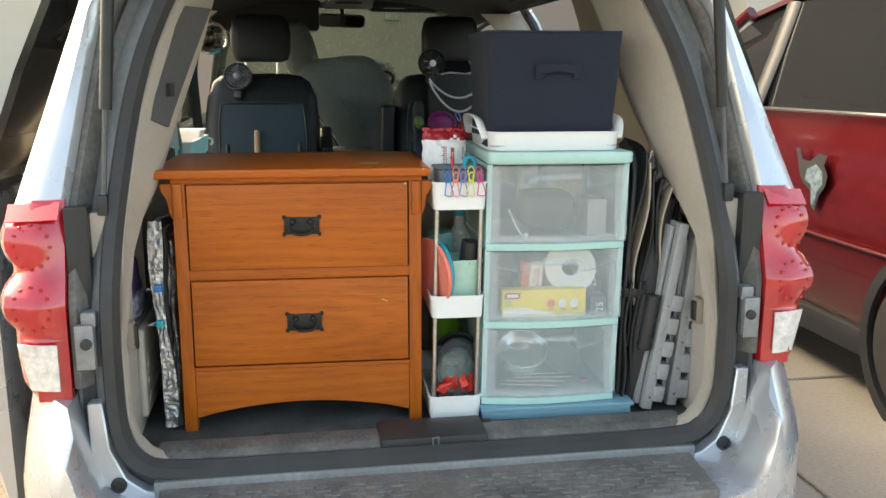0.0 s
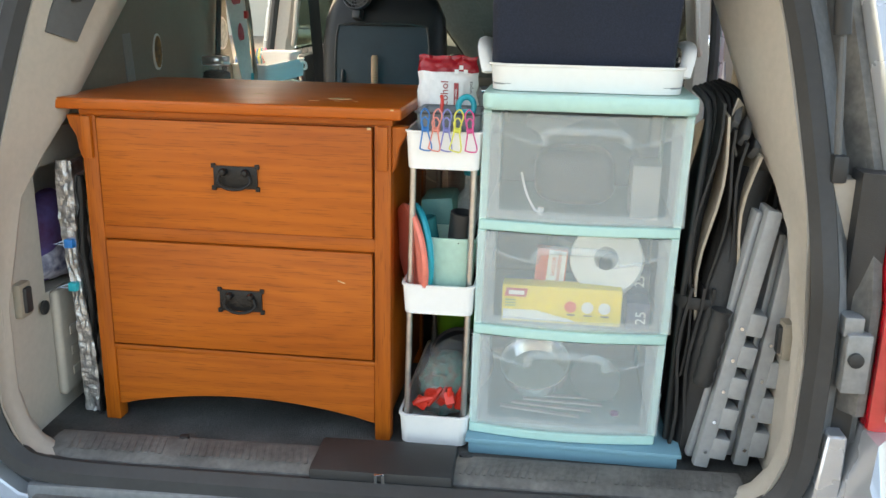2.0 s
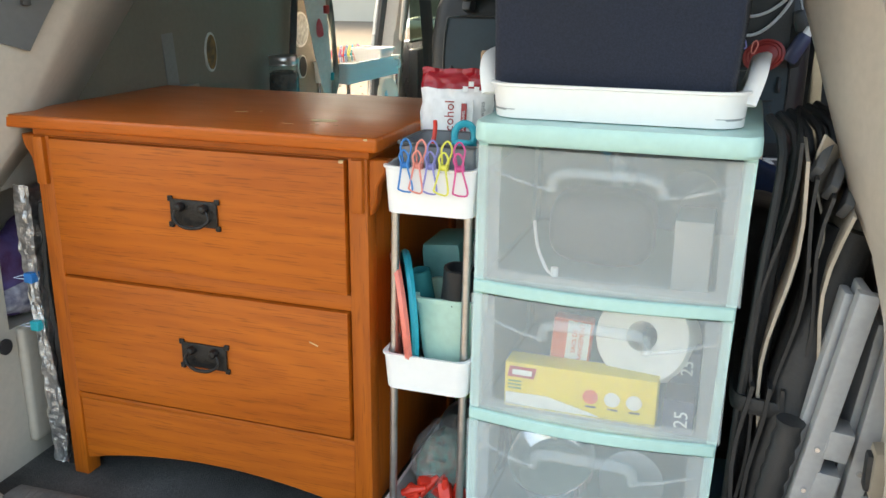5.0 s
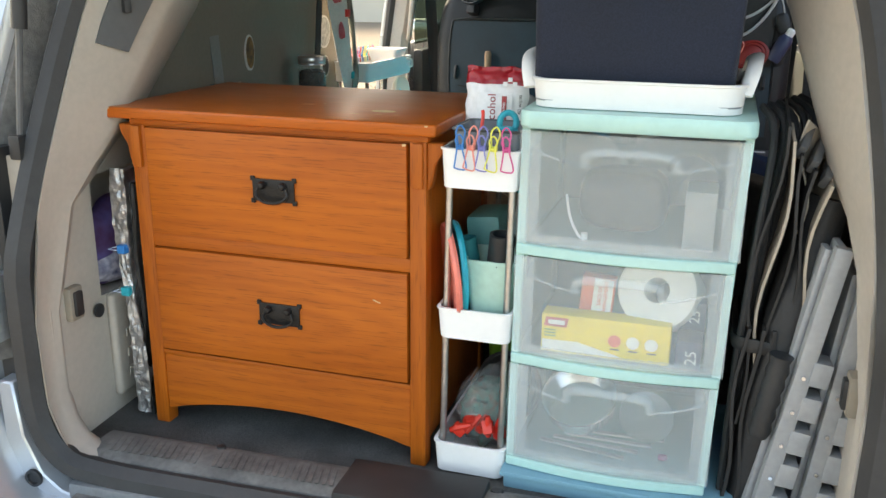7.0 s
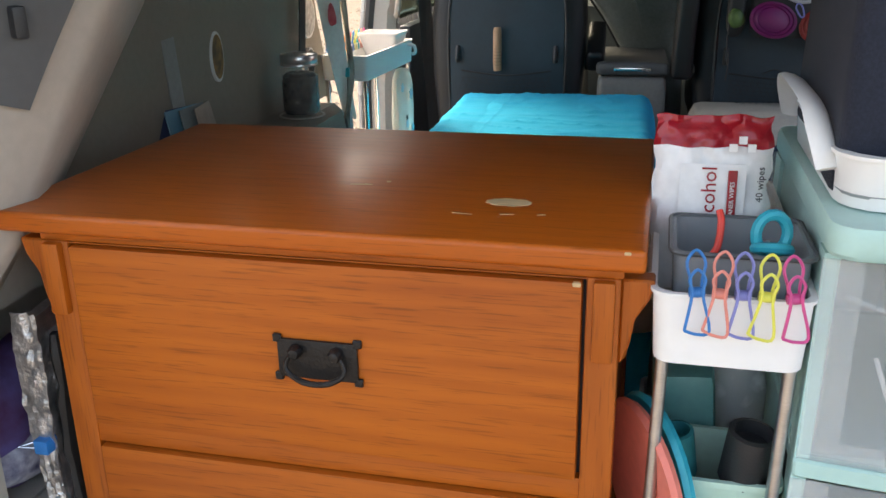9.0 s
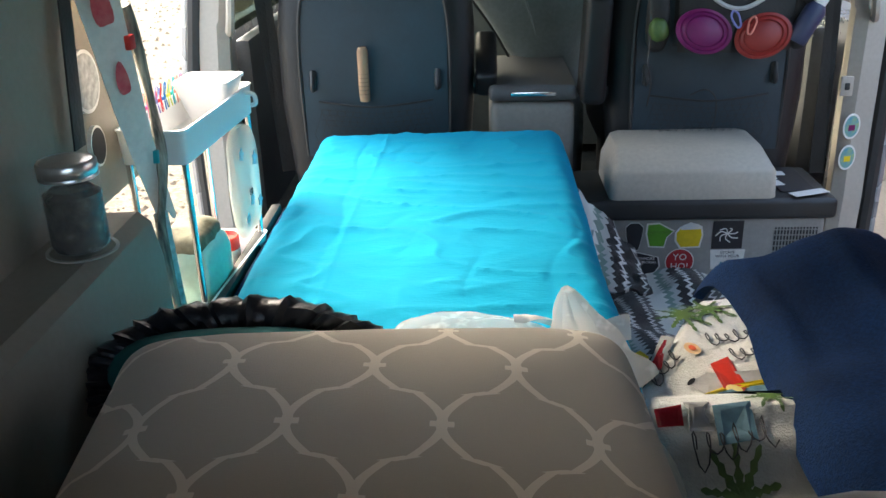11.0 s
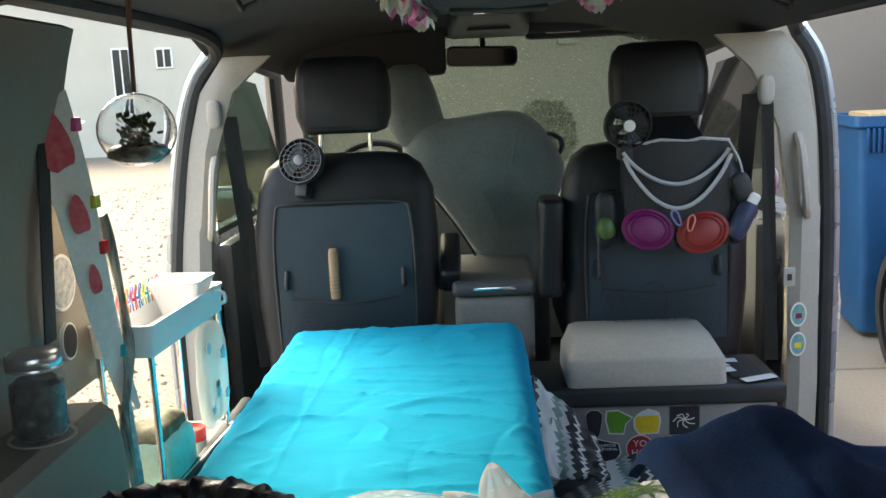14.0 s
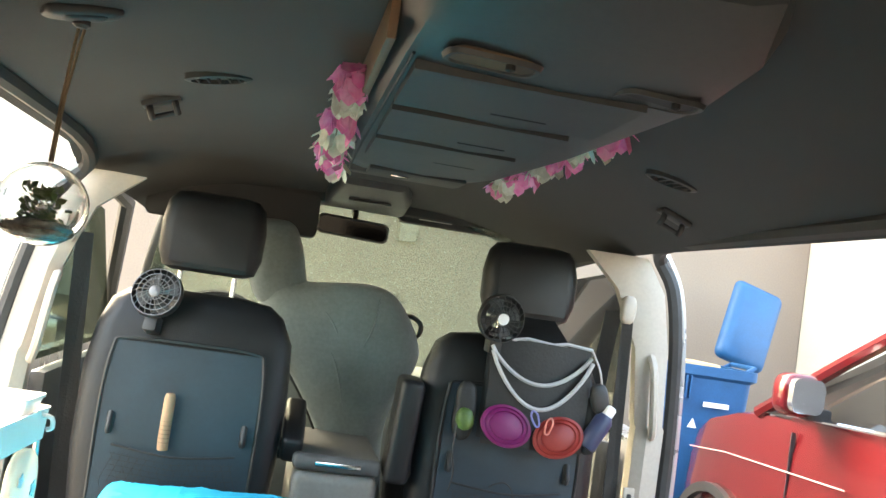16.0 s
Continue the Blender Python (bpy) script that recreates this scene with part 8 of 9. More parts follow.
part("back_sheet", org_f(2.418, 0.365, 0.665, 0.0, 1.15), M["blackcloth"], og)
for y, sag, z0 in ((2.40, 0.115, 1.17), (2.382, 0.180, 1.14)):
    part("pocket", org_f(y, 0.37, 0.66, sag, z0), M["blackcloth"], og)
    line = [(0.37 + 0.29 * k / 20, y - 0.004 - 0.02 * math.sin(math.pi * k / 20) * 0.6, 1.43 - sag * (0.2 + 0.8 * math.sin(math.pi * k / 20) ** 0.8)) for k in range(21)]
    part("piping", tube(line, 0.006, 6), M["piping"], og, "grey piping")
part("top_hem", tube([(0.36 + 0.305 * k / 8, 2.412, 1.437 - 0.004 * (k % 3)) for k in range(9)], 0.005, 6), M["piping"], og, "grey hem")
part("strap", loft([[(0.40 + 0.18 * k, 2.415, 1.43), (0.42 + 0.18 * k, 2.415, 1.43), (0.43 + 0.16 * k, 2.57, 1.50), (0.41 + 0.16 * k, 2.57, 1.50)] for k in (0, 1)], True, True), M["blackcloth"], og)
for px in (0.30, 0.665):
    part("side_net", moved(cushion(0.06, 0.05, 0.16, 0.6, 0.7, 20, 12, 0.005, 20), Matrix.Translation((px + 0.02, 2.405, 1.22))), M["blackcloth"], og)
for px, pz, mm, cl, nm in ((0.428, 1.197, "magenta", "violet", "magenta"), (0.578, 1.183, "brickred", "coral", "red")):
    bw = thing("folding_bowl", nm + " collapsible silicone bowl clipped to the organiser", "bowl", (px, 2.36, pz), None, "folding bowls")
    m = pose(px, 2.352, pz, 78, 14 if px < 0.5 else -18, 0)
    part("bowl", moved(loft([[(r * 1.1 * math.cos(k * 0.2094), r * 0.85 * math.sin(k * 0.2094), z) for k in range(30)] for r, z in ((0.062, -0.010), (0.066, -0.004), (0.066, 0.002), (0.058, 0.006), (0.054, 0.002), (0.046, 0.008), (0.043, 0.004), (0.034, 0.009))]), m), M[mm], bw)
    part("snap_hook", moved(tube(smoothline([(0.0, 0.0, 0.0), (0.009, 0, -0.012), (0.006, 0, -0.04), (0, 0, -0.046), (-0.006, 0, -0.04), (-0.009, 0, -0.012), (0, 0, 0)], 3), 0.0028, 6), pose(px + (0.065 if px < 0.5 else -0.03), 2.338, pz + 0.052, 0, -25 if px < 0.5 else 12, 0)), clipcols[cl], bw)
wb = thing("spray_bottle", "dark blue bottle with a white cap hanging from the organiser", "bottle", (0.70, 2.37, 1.17))
part("body", moved(lathe([(0.024, 0), (0.027, 0.01), (0.027, 0.09), (0.018, 0.105)], n=18), pose(0.662, 2.36, 1.165, 0, 28, 0)), M["darkcard"], wb)
part("cap", moved(lathe([(0.016, 0.105), (0.016, 0.128), (0.010, 0.134)], n=16), pose(0.662, 2.36, 1.165, 0, 28, 0)), M["white"], wb)
rl = thing("bag_roll", "black bag dispenser hanging from the organiser", "dispenser", (0.685, 2.38, 1.32))
part("case", moved(cushion(0.05, 0.04, 0.085, 0.6, 0.7, 18, 12, 0), pose(0.69, 2.375, 1.30, 0, -15, 0)), M["black"], rl)
part("cord", tube(smoothline([(0.655, 2.385, 1.43), (0.68, 2.375, 1.38), (0.69, 2.37, 1.34)], 4), 0.003, 5), M["piping"], rl)
lf = thing("mesh_bag", "green netted ball in the organiser's side net", "ball", (0.315, 2.38, 1.19))
part("ball", moved(cushion(0.05, 0.045, 0.06, 0.9, 0.9, 18, 12, 0.004, 40), Matrix.Translation((0.318, 2.375, 1.20))), M["leaf"], lf)
part("cord", tube(smoothline([(0.30, 2.375, 1.20), (0.295, 2.37, 1.12), (0.305, 2.37, 1.06), (0.30, 2.38, 1.0)], 4), 0.0025, 5), M["black"], lf)
cb = thing("cable", "thin black cable hanging over the seat pocket", "cable", (0.48, 2.41, 0.95))
part("lead", tube(smoothline([(0.42, 2.412, 1.02), (0.46, 2.408, 1.035), (0.488, 2.408, 1.01), (0.49, 2.41, 0.95), (0.475, 2.415, 0.90)], 5), 0.0022, 5), M["black"], cb)
sk = thing("wooden_stick", "pale turned wooden handle standing in the seat pocket", "stick", (-0.456, 2.405, 0.9))
part("shaft", tube([(-0.456, 2.416, 1.02), (-0.457, 2.414, 1.05), (-0.456, 2.41, 1.155), (-0.456, 2.41, 1.166)], [0.014, 0.0145, 0.0145, 0.011], 14), M["stick"], sk)
for k in range(10):
    part("notch", moved(lathe([(0.0143, -0.001), (0.0149, 0), (0.0143, 0.001)], n=14), Matrix.Translation((-0.4565, 2.4125, 1.04 + 0.011 * k))), M["rope"], sk)
# stickers on the right pillar
for cz, mm in ((0.905, "bluebox"), (0.815, "mint")):
    sp = thing("pillar_sticker", "small coloured die-cut sticker with a white edge", "sticker", (0.885, 2.49, cz), None, "pillar stickers")
    part("edge", moved(loft([[(x, y, z) for x, z in [(1.12 * a, 1.12 * b) for a, b in circ(0.024, 0.033, 18)]] for y in (0, -0.0008)]), pose(0.891, 2.488, cz, 0, 0, 14)), M["card"], sp, "", False)
    part("print", moved(loft([[(x, y, z) for x, z in circ(0.022, 0.031, 18)] for y in (-0.0009, -0.0016)]), pose(0.891, 2.488, cz, 0, 0, 14)), mat("sticker print", (0.08, 0.3, 0.42), 0.4, color2=(0.3, 0.45, 0.2), scale=60), sp, "", False)
    part("picture", moved(bbox(-0.010, 0.010, -0.0022, -0.0014, -0.012, 0.004, 0, 1), pose(0.891, 2.488, cz, 0, 0, 14)), M["magenta"] if cz > 0.85 else M["yellow"], sp, "", False)

# ---- left side: jar, second cart, hanging globe, cloth strip, stickers ----
jr = thing("mason_jar", "clear glass jar of brown sweets with a metal screw lid", "jar", (-0.722, 1.20, 1.093))
JP = [(0.038, 0), (0.043, 0.006), (0.042, 0.096), (0.039, 0.106), (0.038, 0.116)]
part("glass", lathe(JP, -0.722, 1.20, 1.096, 28), M["glass"], jr)
part("filling", lathe([(0.036, 0.003), (0.040, 0.01), (0.040, 0.085), (0.03, 0.092), (0.01, 0.09)], -0.722, 1.20, 1.096, 24), mat("dark wrapped sweets", (0.02, 0.017, 0.015), 0.25, scale=45, color2=(0.10, 0.075, 0.06), bump=1.0, bscale=70), jr, "brown wrapped sweets")
part("lid", lathe([(0.0395, 0.108), (0.0412, 0.109), (0.0412, 0.112), (0.0402, 0.114), (0.0412, 0.116), (0.0412, 0.130), (0.039, 0.133), (0.036, 0.1315), (0.034, 0.1325), (0.0, 0.1325)], -0.722, 1.20, 1.096, 32), M["alloy"], jr, "ribbed steel lid")
part("cup_ring", lathe([(0.046, 0.0), (0.051, 0.0), (0.051, 0.0025), (0.046, 0.0025), (0.046, 0.0)], -0.722, 1.20, 1.0925, 32, None, False), M["beige"], jr)

C2 = pose(-0.712, 1.725, 0, 0, 0, -3.7)
c2 = thing("rolling_cart", "slim white plastic cart with steel poles in the side doorway", "cart", (0, 0, 0.47), C2, "slim carts")
OFF[c2] = Vector((0, 0, 0.47))
for z, h in ((1.118, 0.064), (0.785, 0.055), (0.50, 0.055)):
    tr2 = part("tray", moved(tray(0.128, 0.40, h), Matrix.Translation((0, 0, z))), M["white"], c2, "white plastic tray")
for k in range(3):
    for j in range(4):
        part("drain_slot", bbox(-0.03 + 0.028 * k, -0.018 + 0.028 * k, -0.11 + 0.05 * j, -0.10 + 0.05 * j, 1.1215, 1.1222, 0), M["ink"], c2)
for px in (-0.052, 0.052):
    for py in (-0.185, 0.185):
        part("pole", tube([(px, py, 0.50), (px, py, 1.12)], 0.0065, 10), M["chrome"], c2, "chrome pole")
part("side_hook", tube(smoothline([(0.066, 0.14, 1.172), (0.085, 0.14, 1.168), (0.088, 0.14, 1.15), (0.078, 0.14, 1.145)], 3), 0.005, 8), M["white"], c2)
wc = thing("white_cup", "square white plastic cup standing in the cart's top tray", "cup", (0, 0.10, 1.122), C2)
part("body", moved(flared_cup(0.07, 0.07, 0.115, 0.11, 0.088), Matrix.Translation((0.0, 0.115, 1.122))), M["white"], wc)
cc = list(clipcols)
for k in range(13):
    wire_clip(cc[(k * 3) % 8], C2 @ pose(-0.064, -0.14 + 0.021 * k, 1.184, 0, 3 * (k % 3) - 3, -90 + 8 * ((k * 5) % 3)), "wire clips on the doorway cart")
gb2 = thing("wash_bag", "mint green pouch with camouflage cloth in the cart", "pouch", (0, -0.06, 0.79), C2)
part("body", moved(cushion(0.11, 0.17, 0.15, 0.5, 0.6, 28, 16, 0.006, 10), Matrix.Translation((0.0, -0.075, 0.865))), M["mint"], gb2)
part("cloth", moved(cushion(0.095, 0.14, 0.06, 0.6, 0.7, 28, 12, 0.010, 22), Matrix.Translation((-0.004, -0.075, 0.93))), M["camo"], gb2, "camouflage cloth")
rc2 = thing("red_tin", "small red tin in the cart", "tin", (0, 0.09, 0.79), C2)
part("tin", lathe([(0.03, 0), (0.032, 0.002), (0.032, 0.075), (0.03, 0.078), (0.026, 0.07)], 0.0, 0.09, 0.79, 20), M["redplastic"], rc2)
part("band", lathe([(0.0325, 0.015), (0.0325, 0.05)], 0.0, 0.09, 0.79, 20, None, False), M["card"], rc2)
pale_blue = mat("pale blue flower print", (0.22, 0.42, 0.50), 0.4)
wpk = thing("wipes_pack", "clear floral packet hanging behind the cart", "packet", (-0.02, 0.1, 0.93), C2)
part("film", moved(cushion(0.03, 0.15, 0.24, 0.5, 0.6, 28, 16, 0.006, 14), Matrix.Translation((0.055, 0.11, 0.99))), see_through("pale packet film", (0.80, 0.78, 0.70), 0.45, 0.3), wpk)
for py, pz, r_ in ((0.06, 1.06, 0.012), (0.14, 1.03, 0.014), (0.10, 0.95, 0.012), (0.15, 0.93, 0.011), (0.06, 0.92, 0.010)):
    part("flower_print", prism([(py + r_ * (1 + 0.25 * math.cos(5 * a * 0.314)) * math.cos(a * 0.314), pz + r_ * (1 + 0.25 * math.cos(5 * a * 0.314)) * math.sin(a * 0.314)) for a in range(20)], 0.002, 'x', 0.0705), pale_blue, wpk, "blue flower", False)
writing("lettering", "80", 0.022, pose(0.074, 0.09, 0.97, 90, 0, 90), M["ink"], wpk)
sh = thing("folded_mat", "dark padded folded mat beside the bed", "mat", (-0.61, 1.55, 0.56))
for k in range(3):
    part("layer", bbox(-0.665 + 0.03 * k, -0.64 + 0.03 * k, 1.35, 2.1, 0.565, 0.84 - 0.01 * k, 0.009), M["navyfleece"] if k == 1 else M["blackcloth"], sh)

gl = thing("hanging_terrarium", "clear glass globe with a small plant, hung on twine", "terrarium", (-0.555, 1.28, 1.5))
G = Vector((-0.555, 1.28, 1.555))
R = 0.060
def ball(r):
    return loft([[(G.x + r * math.cos(ph) * math.cos(k * 0.2244), G.y + r * math.cos(ph) * math.sin(k * 0.2244), G.z + r * 0.95 * math.sin(ph)) for k in range(28)] for ph in [-math.pi / 2 + math.pi * q / 18 for q in range(1, 18)]])


inner = ball(R - 0.0016)
bmesh.ops.reverse_faces(inner, faces=inner.faces[:])
part("globe", join(ball(R), inner), M["clearglass"], gl)
part("opening_rim", moved(tube([(0.027 * math.cos(k * 0.314), 0, 0.027 * math.sin(k * 0.314)) for k in range(20)], 0.0014, 6, True), Matrix.Translation((G.x + 0.01, G.y - 0.05, G.z + 0.012)) @ pose(0, 0, 0, 0, 0, -28)), M["glass"], gl)
part("soil", moved(cushion(0.094, 0.094, 0.030, 0.95, 0.8, 24, 10, 0.003, 40), Matrix.Translation((G.x, G.y, G.z - 0.034))), M["bronzebottle"], gl)
pbm = bmesh.new()
rg = random.Random(8)
for k in range(150):
    p = G + Vector((rg.gauss(0, 0.012), rg.gauss(0, 0.012), rg.uniform(-0.03, 0.02)))
    d = Vector((rg.gauss(0, 1), rg.gauss(0, 1), rg.uniform(0.1, 1))).normalized() * 0.015
    sd = d.cross(Vector((rg.random(), rg.random(), 1))).normalized() * 0.006
    pbm.faces.new([pbm.verts.new(x) for x in (p, p + d * 0.5 + sd, p + d, p + d * 0.5 - sd)])
part("plant", pbm, M["leaf"], gl, "green leafy plant", False)
part("neck", lathe([(0.010, 0), (0.008, 0.012), (0.005, 0.016)], G.x, G.y, G.z + R * 0.94, 14), M["glass"], gl)
part("twine", tube([(G.x, G.y, G.z + R * 0.97), (G.x + 0.002, G.y, G.z + 0.15), (-0.548, 1.28, 1.80)], 0.0022, 6), M["rope"], gl, "brown twine")
part("twine", tube([(G.x + 0.003, G.y, G.z + R * 0.97), (G.x + 0.005, G.y, G.z + 0.15), (-0.540, 1.28, 1.80)], 0.0022, 6), M["rope"], gl, "brown twine")

melon = mat("red melon print", (0.55, 0.06, 0.085), 0.8, color2=(0.62, 0.14, 0.15), scale=60)
cs2 = thing("cloth_strip", "pale cloth strip with red melon prints tied along the door opening", "curtain", (-0.74, 1.5, 1.1))
def strip_f(u, v):
    w = 0.085 * (1 - v) + 0.03 * v
    return (-0.768 + 0.055 * v + w * (u - 0.3) * 0.7, 1.345 + w * u * 0.9 + 0.155 * v + 0.012 * math.sin(6 * v), 1.63 - 0.60 * v - 0.01 * math.sin(9 * u))
part("cloth", sheet(strip_f, 10, 30, 0.003), mat("pale floral cloth", (0.74, 0.73, 0.69), 0.8, var=0.12, bump=0.3, bscale=60), cs2)
for cu, cv, r in ((0.45, 0.16, 0.055), (0.5, 0.38, 0.038), (0.3, 0.04, 0.026), (0.5, 0.58, 0.03)):
    bm = bmesh.new()
    vs = []
    for k in range(16):
        a = k * math.pi / 8
        q = Vector(strip_f(min(1, max(0, cu + 6.5 * r * math.cos(a))), cv + 1.5 * r * math.sin(a))) + Vector((0.006, -0.006, 0))
        vs.append(bm.verts.new(q))
    bm.faces.new(vs)
    part("flower_print", bm, melon, cs2, "red melon slice print", False)
part("dark_edge", tube(smoothline([(-0.72, 1.50, 1.40), (-0.71, 1.52, 1.25), (-0.70, 1.50, 1.12), (-0.705, 1.46, 1.0), (-0.69, 1.45, 0.85), (-0.685, 1.45, 0.70)], 5), [0.016 + 0.004 * math.sin(k * 0.9) for k in range(26)], 8, flat=0.45), mat("black and cream ribbon", (0.015, 0.014, 0.014), 0.7, color2=(0.42, 0.37, 0.3), scale=22, stretch=(3, 3, 0.6)), cs2, "black and cream ribbon")
part("lower_strip", sheet(lambda u, v: (-0.715 + 0.02 * v + 0.018 * u, 1.462 + 0.02 * u, 1.05 - 0.42 * v), 4, 10, 0.003), M["foil"], cs2, "silver lower end")
for v, c in ((0.10, "pink"), (0.33, "yellow"), (0.47, "red"), (0.80, "teal")):
    p = Vector(strip_f(1.0, v))
    q = thing("binder_clip", c + " clip on the cloth strip", "clip", p, None, "strip clips")
    part("jaw", bbox(p.x - 0.006, p.x + 0.006, p.y - 0.010, p.y + 0.014, p.z - 0.012, p.z + 0.012, 0.003), clipcols[c], q)
    part("wire", tube([(p.x, p.y + 0.012, p.z - 0.004), (p.x + 0.004, p.y + 0.034, p.z + 0.004), (p.x, p.y + 0.012, p.z + 0.006)], 0.0012, 5), M["chrome"], q)


def wall_sticker(y, z, ry, rz, edge, inner, lb):
    s_ = thing("wall_sticker", lb, "sticker", (-side_x(z), y, z), None, "wall stickers")
    x0 = -side_x(z) + 0.0265
    part("edge", loft([[(x0 + o, y + a, z + b) for a, b in circ(ry, rz, 24)] for o in (-0.01, 0.001)]), edge, s_, "", False)
    part("print", loft([[(x0 + o, y + a, z + b) for a, b in circ(ry * 0.88, rz * 0.88, 24)] for o in (0.001, 0.0018)]), inner, s_, "", False)
    return s_


grey_print = mat("faded grey print", (0.3, 0.3, 0.29), 0.6, color2=(0.6, 0.6, 0.58), scale=70)
wall_sticker(1.455, 1.285, 0.052, 0.052, M["card"], grey_print, "round white sticker with grey lettering bars")
wall_sticker(0.94, 1.255, 0.026, 0.048, M["card"], mat("amber print", (0.45, 0.22, 0.05), 0.5, color2=(0.02, 0.02, 0.02), scale=35), "oval amber and black sticker")
wall_sticker(1.46, 1.175, 0.03, 0.035, M["card"], M["ink"], "black and white cut-out sticker")
# seat belt, upper anchor and dark hollow on the left rear wall
bl2 = thing("rear_seat_belt", "dark grey seat belt hanging down the side trim", "seat belt", (-0.78, 0.6, 1.08))
part("webbing", loft([[(-0.795 + o, 0.70, 1.62), (-0.795 + o, 0.745, 1.62), (-0.79 + o, 0.80, 1.10), (-0.79 + o, 0.755, 1.10)] for o in (0, 0.003)]), M["fridgegrey"], bl2)
part("anchor", moved(cushion(0.03, 0.06, 0.09, 0.6, 0.7, 16, 10, 0), Matrix.Translation((-0.775, 0.72, 1.62))), M["greyplastic"], bl2)
ba = thing("door_belt_anchor", "beige belt anchor at the door opening", "belt anchor", (-0.76, 1.42, 1.6))
part("cover", moved(cushion(0.04, 0.09, 0.13, 0.6, 0.7, 20, 12, 0), Matrix.Translation((-0.760, 1.395, 1.66))), M["taupe"], ba)
part("belt", loft([[(-0.755 + o, 1.37, 1.62), (-0.755 + o, 1.41, 1.62), (-0.775 + o, 1.38, 1.20), (-0.775 + o, 1.34, 1.20)] for o in (0, 0.003)]), M["blackcloth"], ba)
# papers and cable tucked at the rear of the shelf
pp = thing("leaflets", "blue and green leaflets tucked beside the trim", "leaflet", (-0.72, 0.58, 1.09))
for k, mm in enumerate(("darkcard", "bluebox", "greycloth", "tan")):
    part("leaflet", moved(bbox(-0.001, 0.001, -0.045, 0.045, 0, 0.10, 0), pose(-0.77 + 0.012 * k, 0.73 + 0.02 * k, 1.093, 0, -12, 10 * k - 20)), M[mm], pp, "", False)
cb2 = thing("charger_cable", "coil of black cable on the shelf", "cable", (-0.72, 0.56, 1.093))
part("coil", tube([(-0.715 + (0.04 + 0.004 * math.sin(k)) * math.cos(k * 0.5), 0.56 + 0.045 * math.sin(k * 0.5), 1.105 + 0.0012 * k + 0.02 * max(0, math.sin(k * 0.5))) for k in range(36)], 0.003, 6), M["black"], cb2)

# ---- red minivan alongside ----
def red_car():
    c = thing("red_minivan", "dark red minivan parked alongside", "minivan", (3.05, 2.6, 0))
    X0, W = 2.15, 1.9
    cx = X0 + W / 2
    st = ((0.1, 0.35, 1.1, 0.86), (0.3, 0.3, 1.22, 0.94), (1.2, 0.28, 1.255, 0.95), (2.6, 0.28, 1.245, 0.95), (3.6, 0.28, 1.215, 0.95), (4.2, 0.30, 1.16, 0.93), (4.55, 0.32, 1.08, 0.90), (4.75, 0.34, 0.98, 0.86), (4.92, 0.36, 0.86, 0.78), (5.02, 0.4, 0.66, 0.66))
    rings = []
    for y, zl, zb, w in st:
        rings.append([(cx - w * 0.9, y, zl), (cx - w * 0.985, y, zl + 0.12), (cx - w, y, zl + (zb - zl) * 0.55), (cx - w * 0.985, y, zl + (zb - zl) * 0.82), (cx - w * 0.96, y, zb), (cx - w * 0.7, y, zb + 0.05),
                      (cx + w * 0.7, y, zb + 0.05), (cx + w * 0.96, y, zb), (cx + w, y, zl + (zb - zl) * 0.55), (cx + w * 0.9, y, zl)])
    part("body", loft(rings), M["red"], c)
    cab = []
    for y, zr, w in ((0.12, 1.40, 0.72), (0.3, 1.80, 0.70), (1.0, 1.87, 0.72), (2.4, 1.86, 0.72), (3.05, 1.77, 0.68), (3.95, 1.22, 0.80)):
        cab.append([(cx - 0.915, y, 1.20), (cx - 0.5 * (0.9 + w), y, 0.5 * (1.2 + zr) + 0.02), (cx - w, y, zr - 0.05), (cx - w * 0.85, y, zr), (cx + w * 0.85, y, zr), (cx + w, y, zr - 0.05), (cx + 0.915, y, 1.20)])
    part("cabin", loft(cab), M["cardglass"], c, "dark side glass")
    for y0, y1 in ((0.14, 0.36), (1.18, 1.26), (2.42, 2.52)):
        part("pillar", tube([(cx - 0.93, (y0 + y1) / 2, 1.24), (cx - 0.82, (y0 + y1) / 2, 1.54), (cx - 0.725, (y0 + y1) / 2 + 0.02, 1.80)], (y1 - y0) / 2 + 0.012, 8, flat=0.4), M["black"], c)
    part("front_pillar", tube([(cx - 0.90, 4.0, 1.19), (cx - 0.80, 3.5, 1.50), (cx - 0.69, 3.02, 1.79)], 0.035, 8), M["red"], c)
    part("roof", loft([[(cx - w, y, z - 0.06), (cx - w * 0.9, y, z), (cx + w * 0.9, y, z), (cx + w, y, z - 0.06)] for y, z, w in ((0.28, 1.82, 0.72), (1.0, 1.90, 0.74), (2.4, 1.89, 0.74), (3.08, 1.79, 0.70))]), M["red"], c)
    part("belt_moulding", tube([(cx - 0.945, 0.35, 1.235), (cx - 0.945, 1.2, 1.265), (cx - 0.945, 2.6, 1.255), (cx - 0.93, 3.7, 1.222)], 0.010, 6), M["chrome"], c, "chrome strip under the windows")
    part("side_moulding", tube([(cx - 0.957, 0.5, 0.685), (cx - 0.957, 2.0, 0.69), (cx - 0.957, 3.6, 0.69)], 0.009, 6), M["red"], c)
    part("sill", bbox(cx - 0.93, cx - 0.80, 0.9, 3.6, 0.20, 0.32, 0.02), M["black"], c)
    for y in (1.22, 2.47, 3.62):
        part("door_gap", bbox(cx - 0.952, cx - 0.93, y, y + 0.004, 0.4, 1.15, 0), M["ink"], c)
    # pale pinstripe near the bonnet edge
    part("pinstripe", tube([(cx - 0.955, 3.2, 0.98), (cx - 0.945, 4.2, 0.95), (cx - 0.89, 4.7, 0.90)], 0.003, 6), mat("pale stripe", (0.6, 0.4, 0.38), 0.4), c)
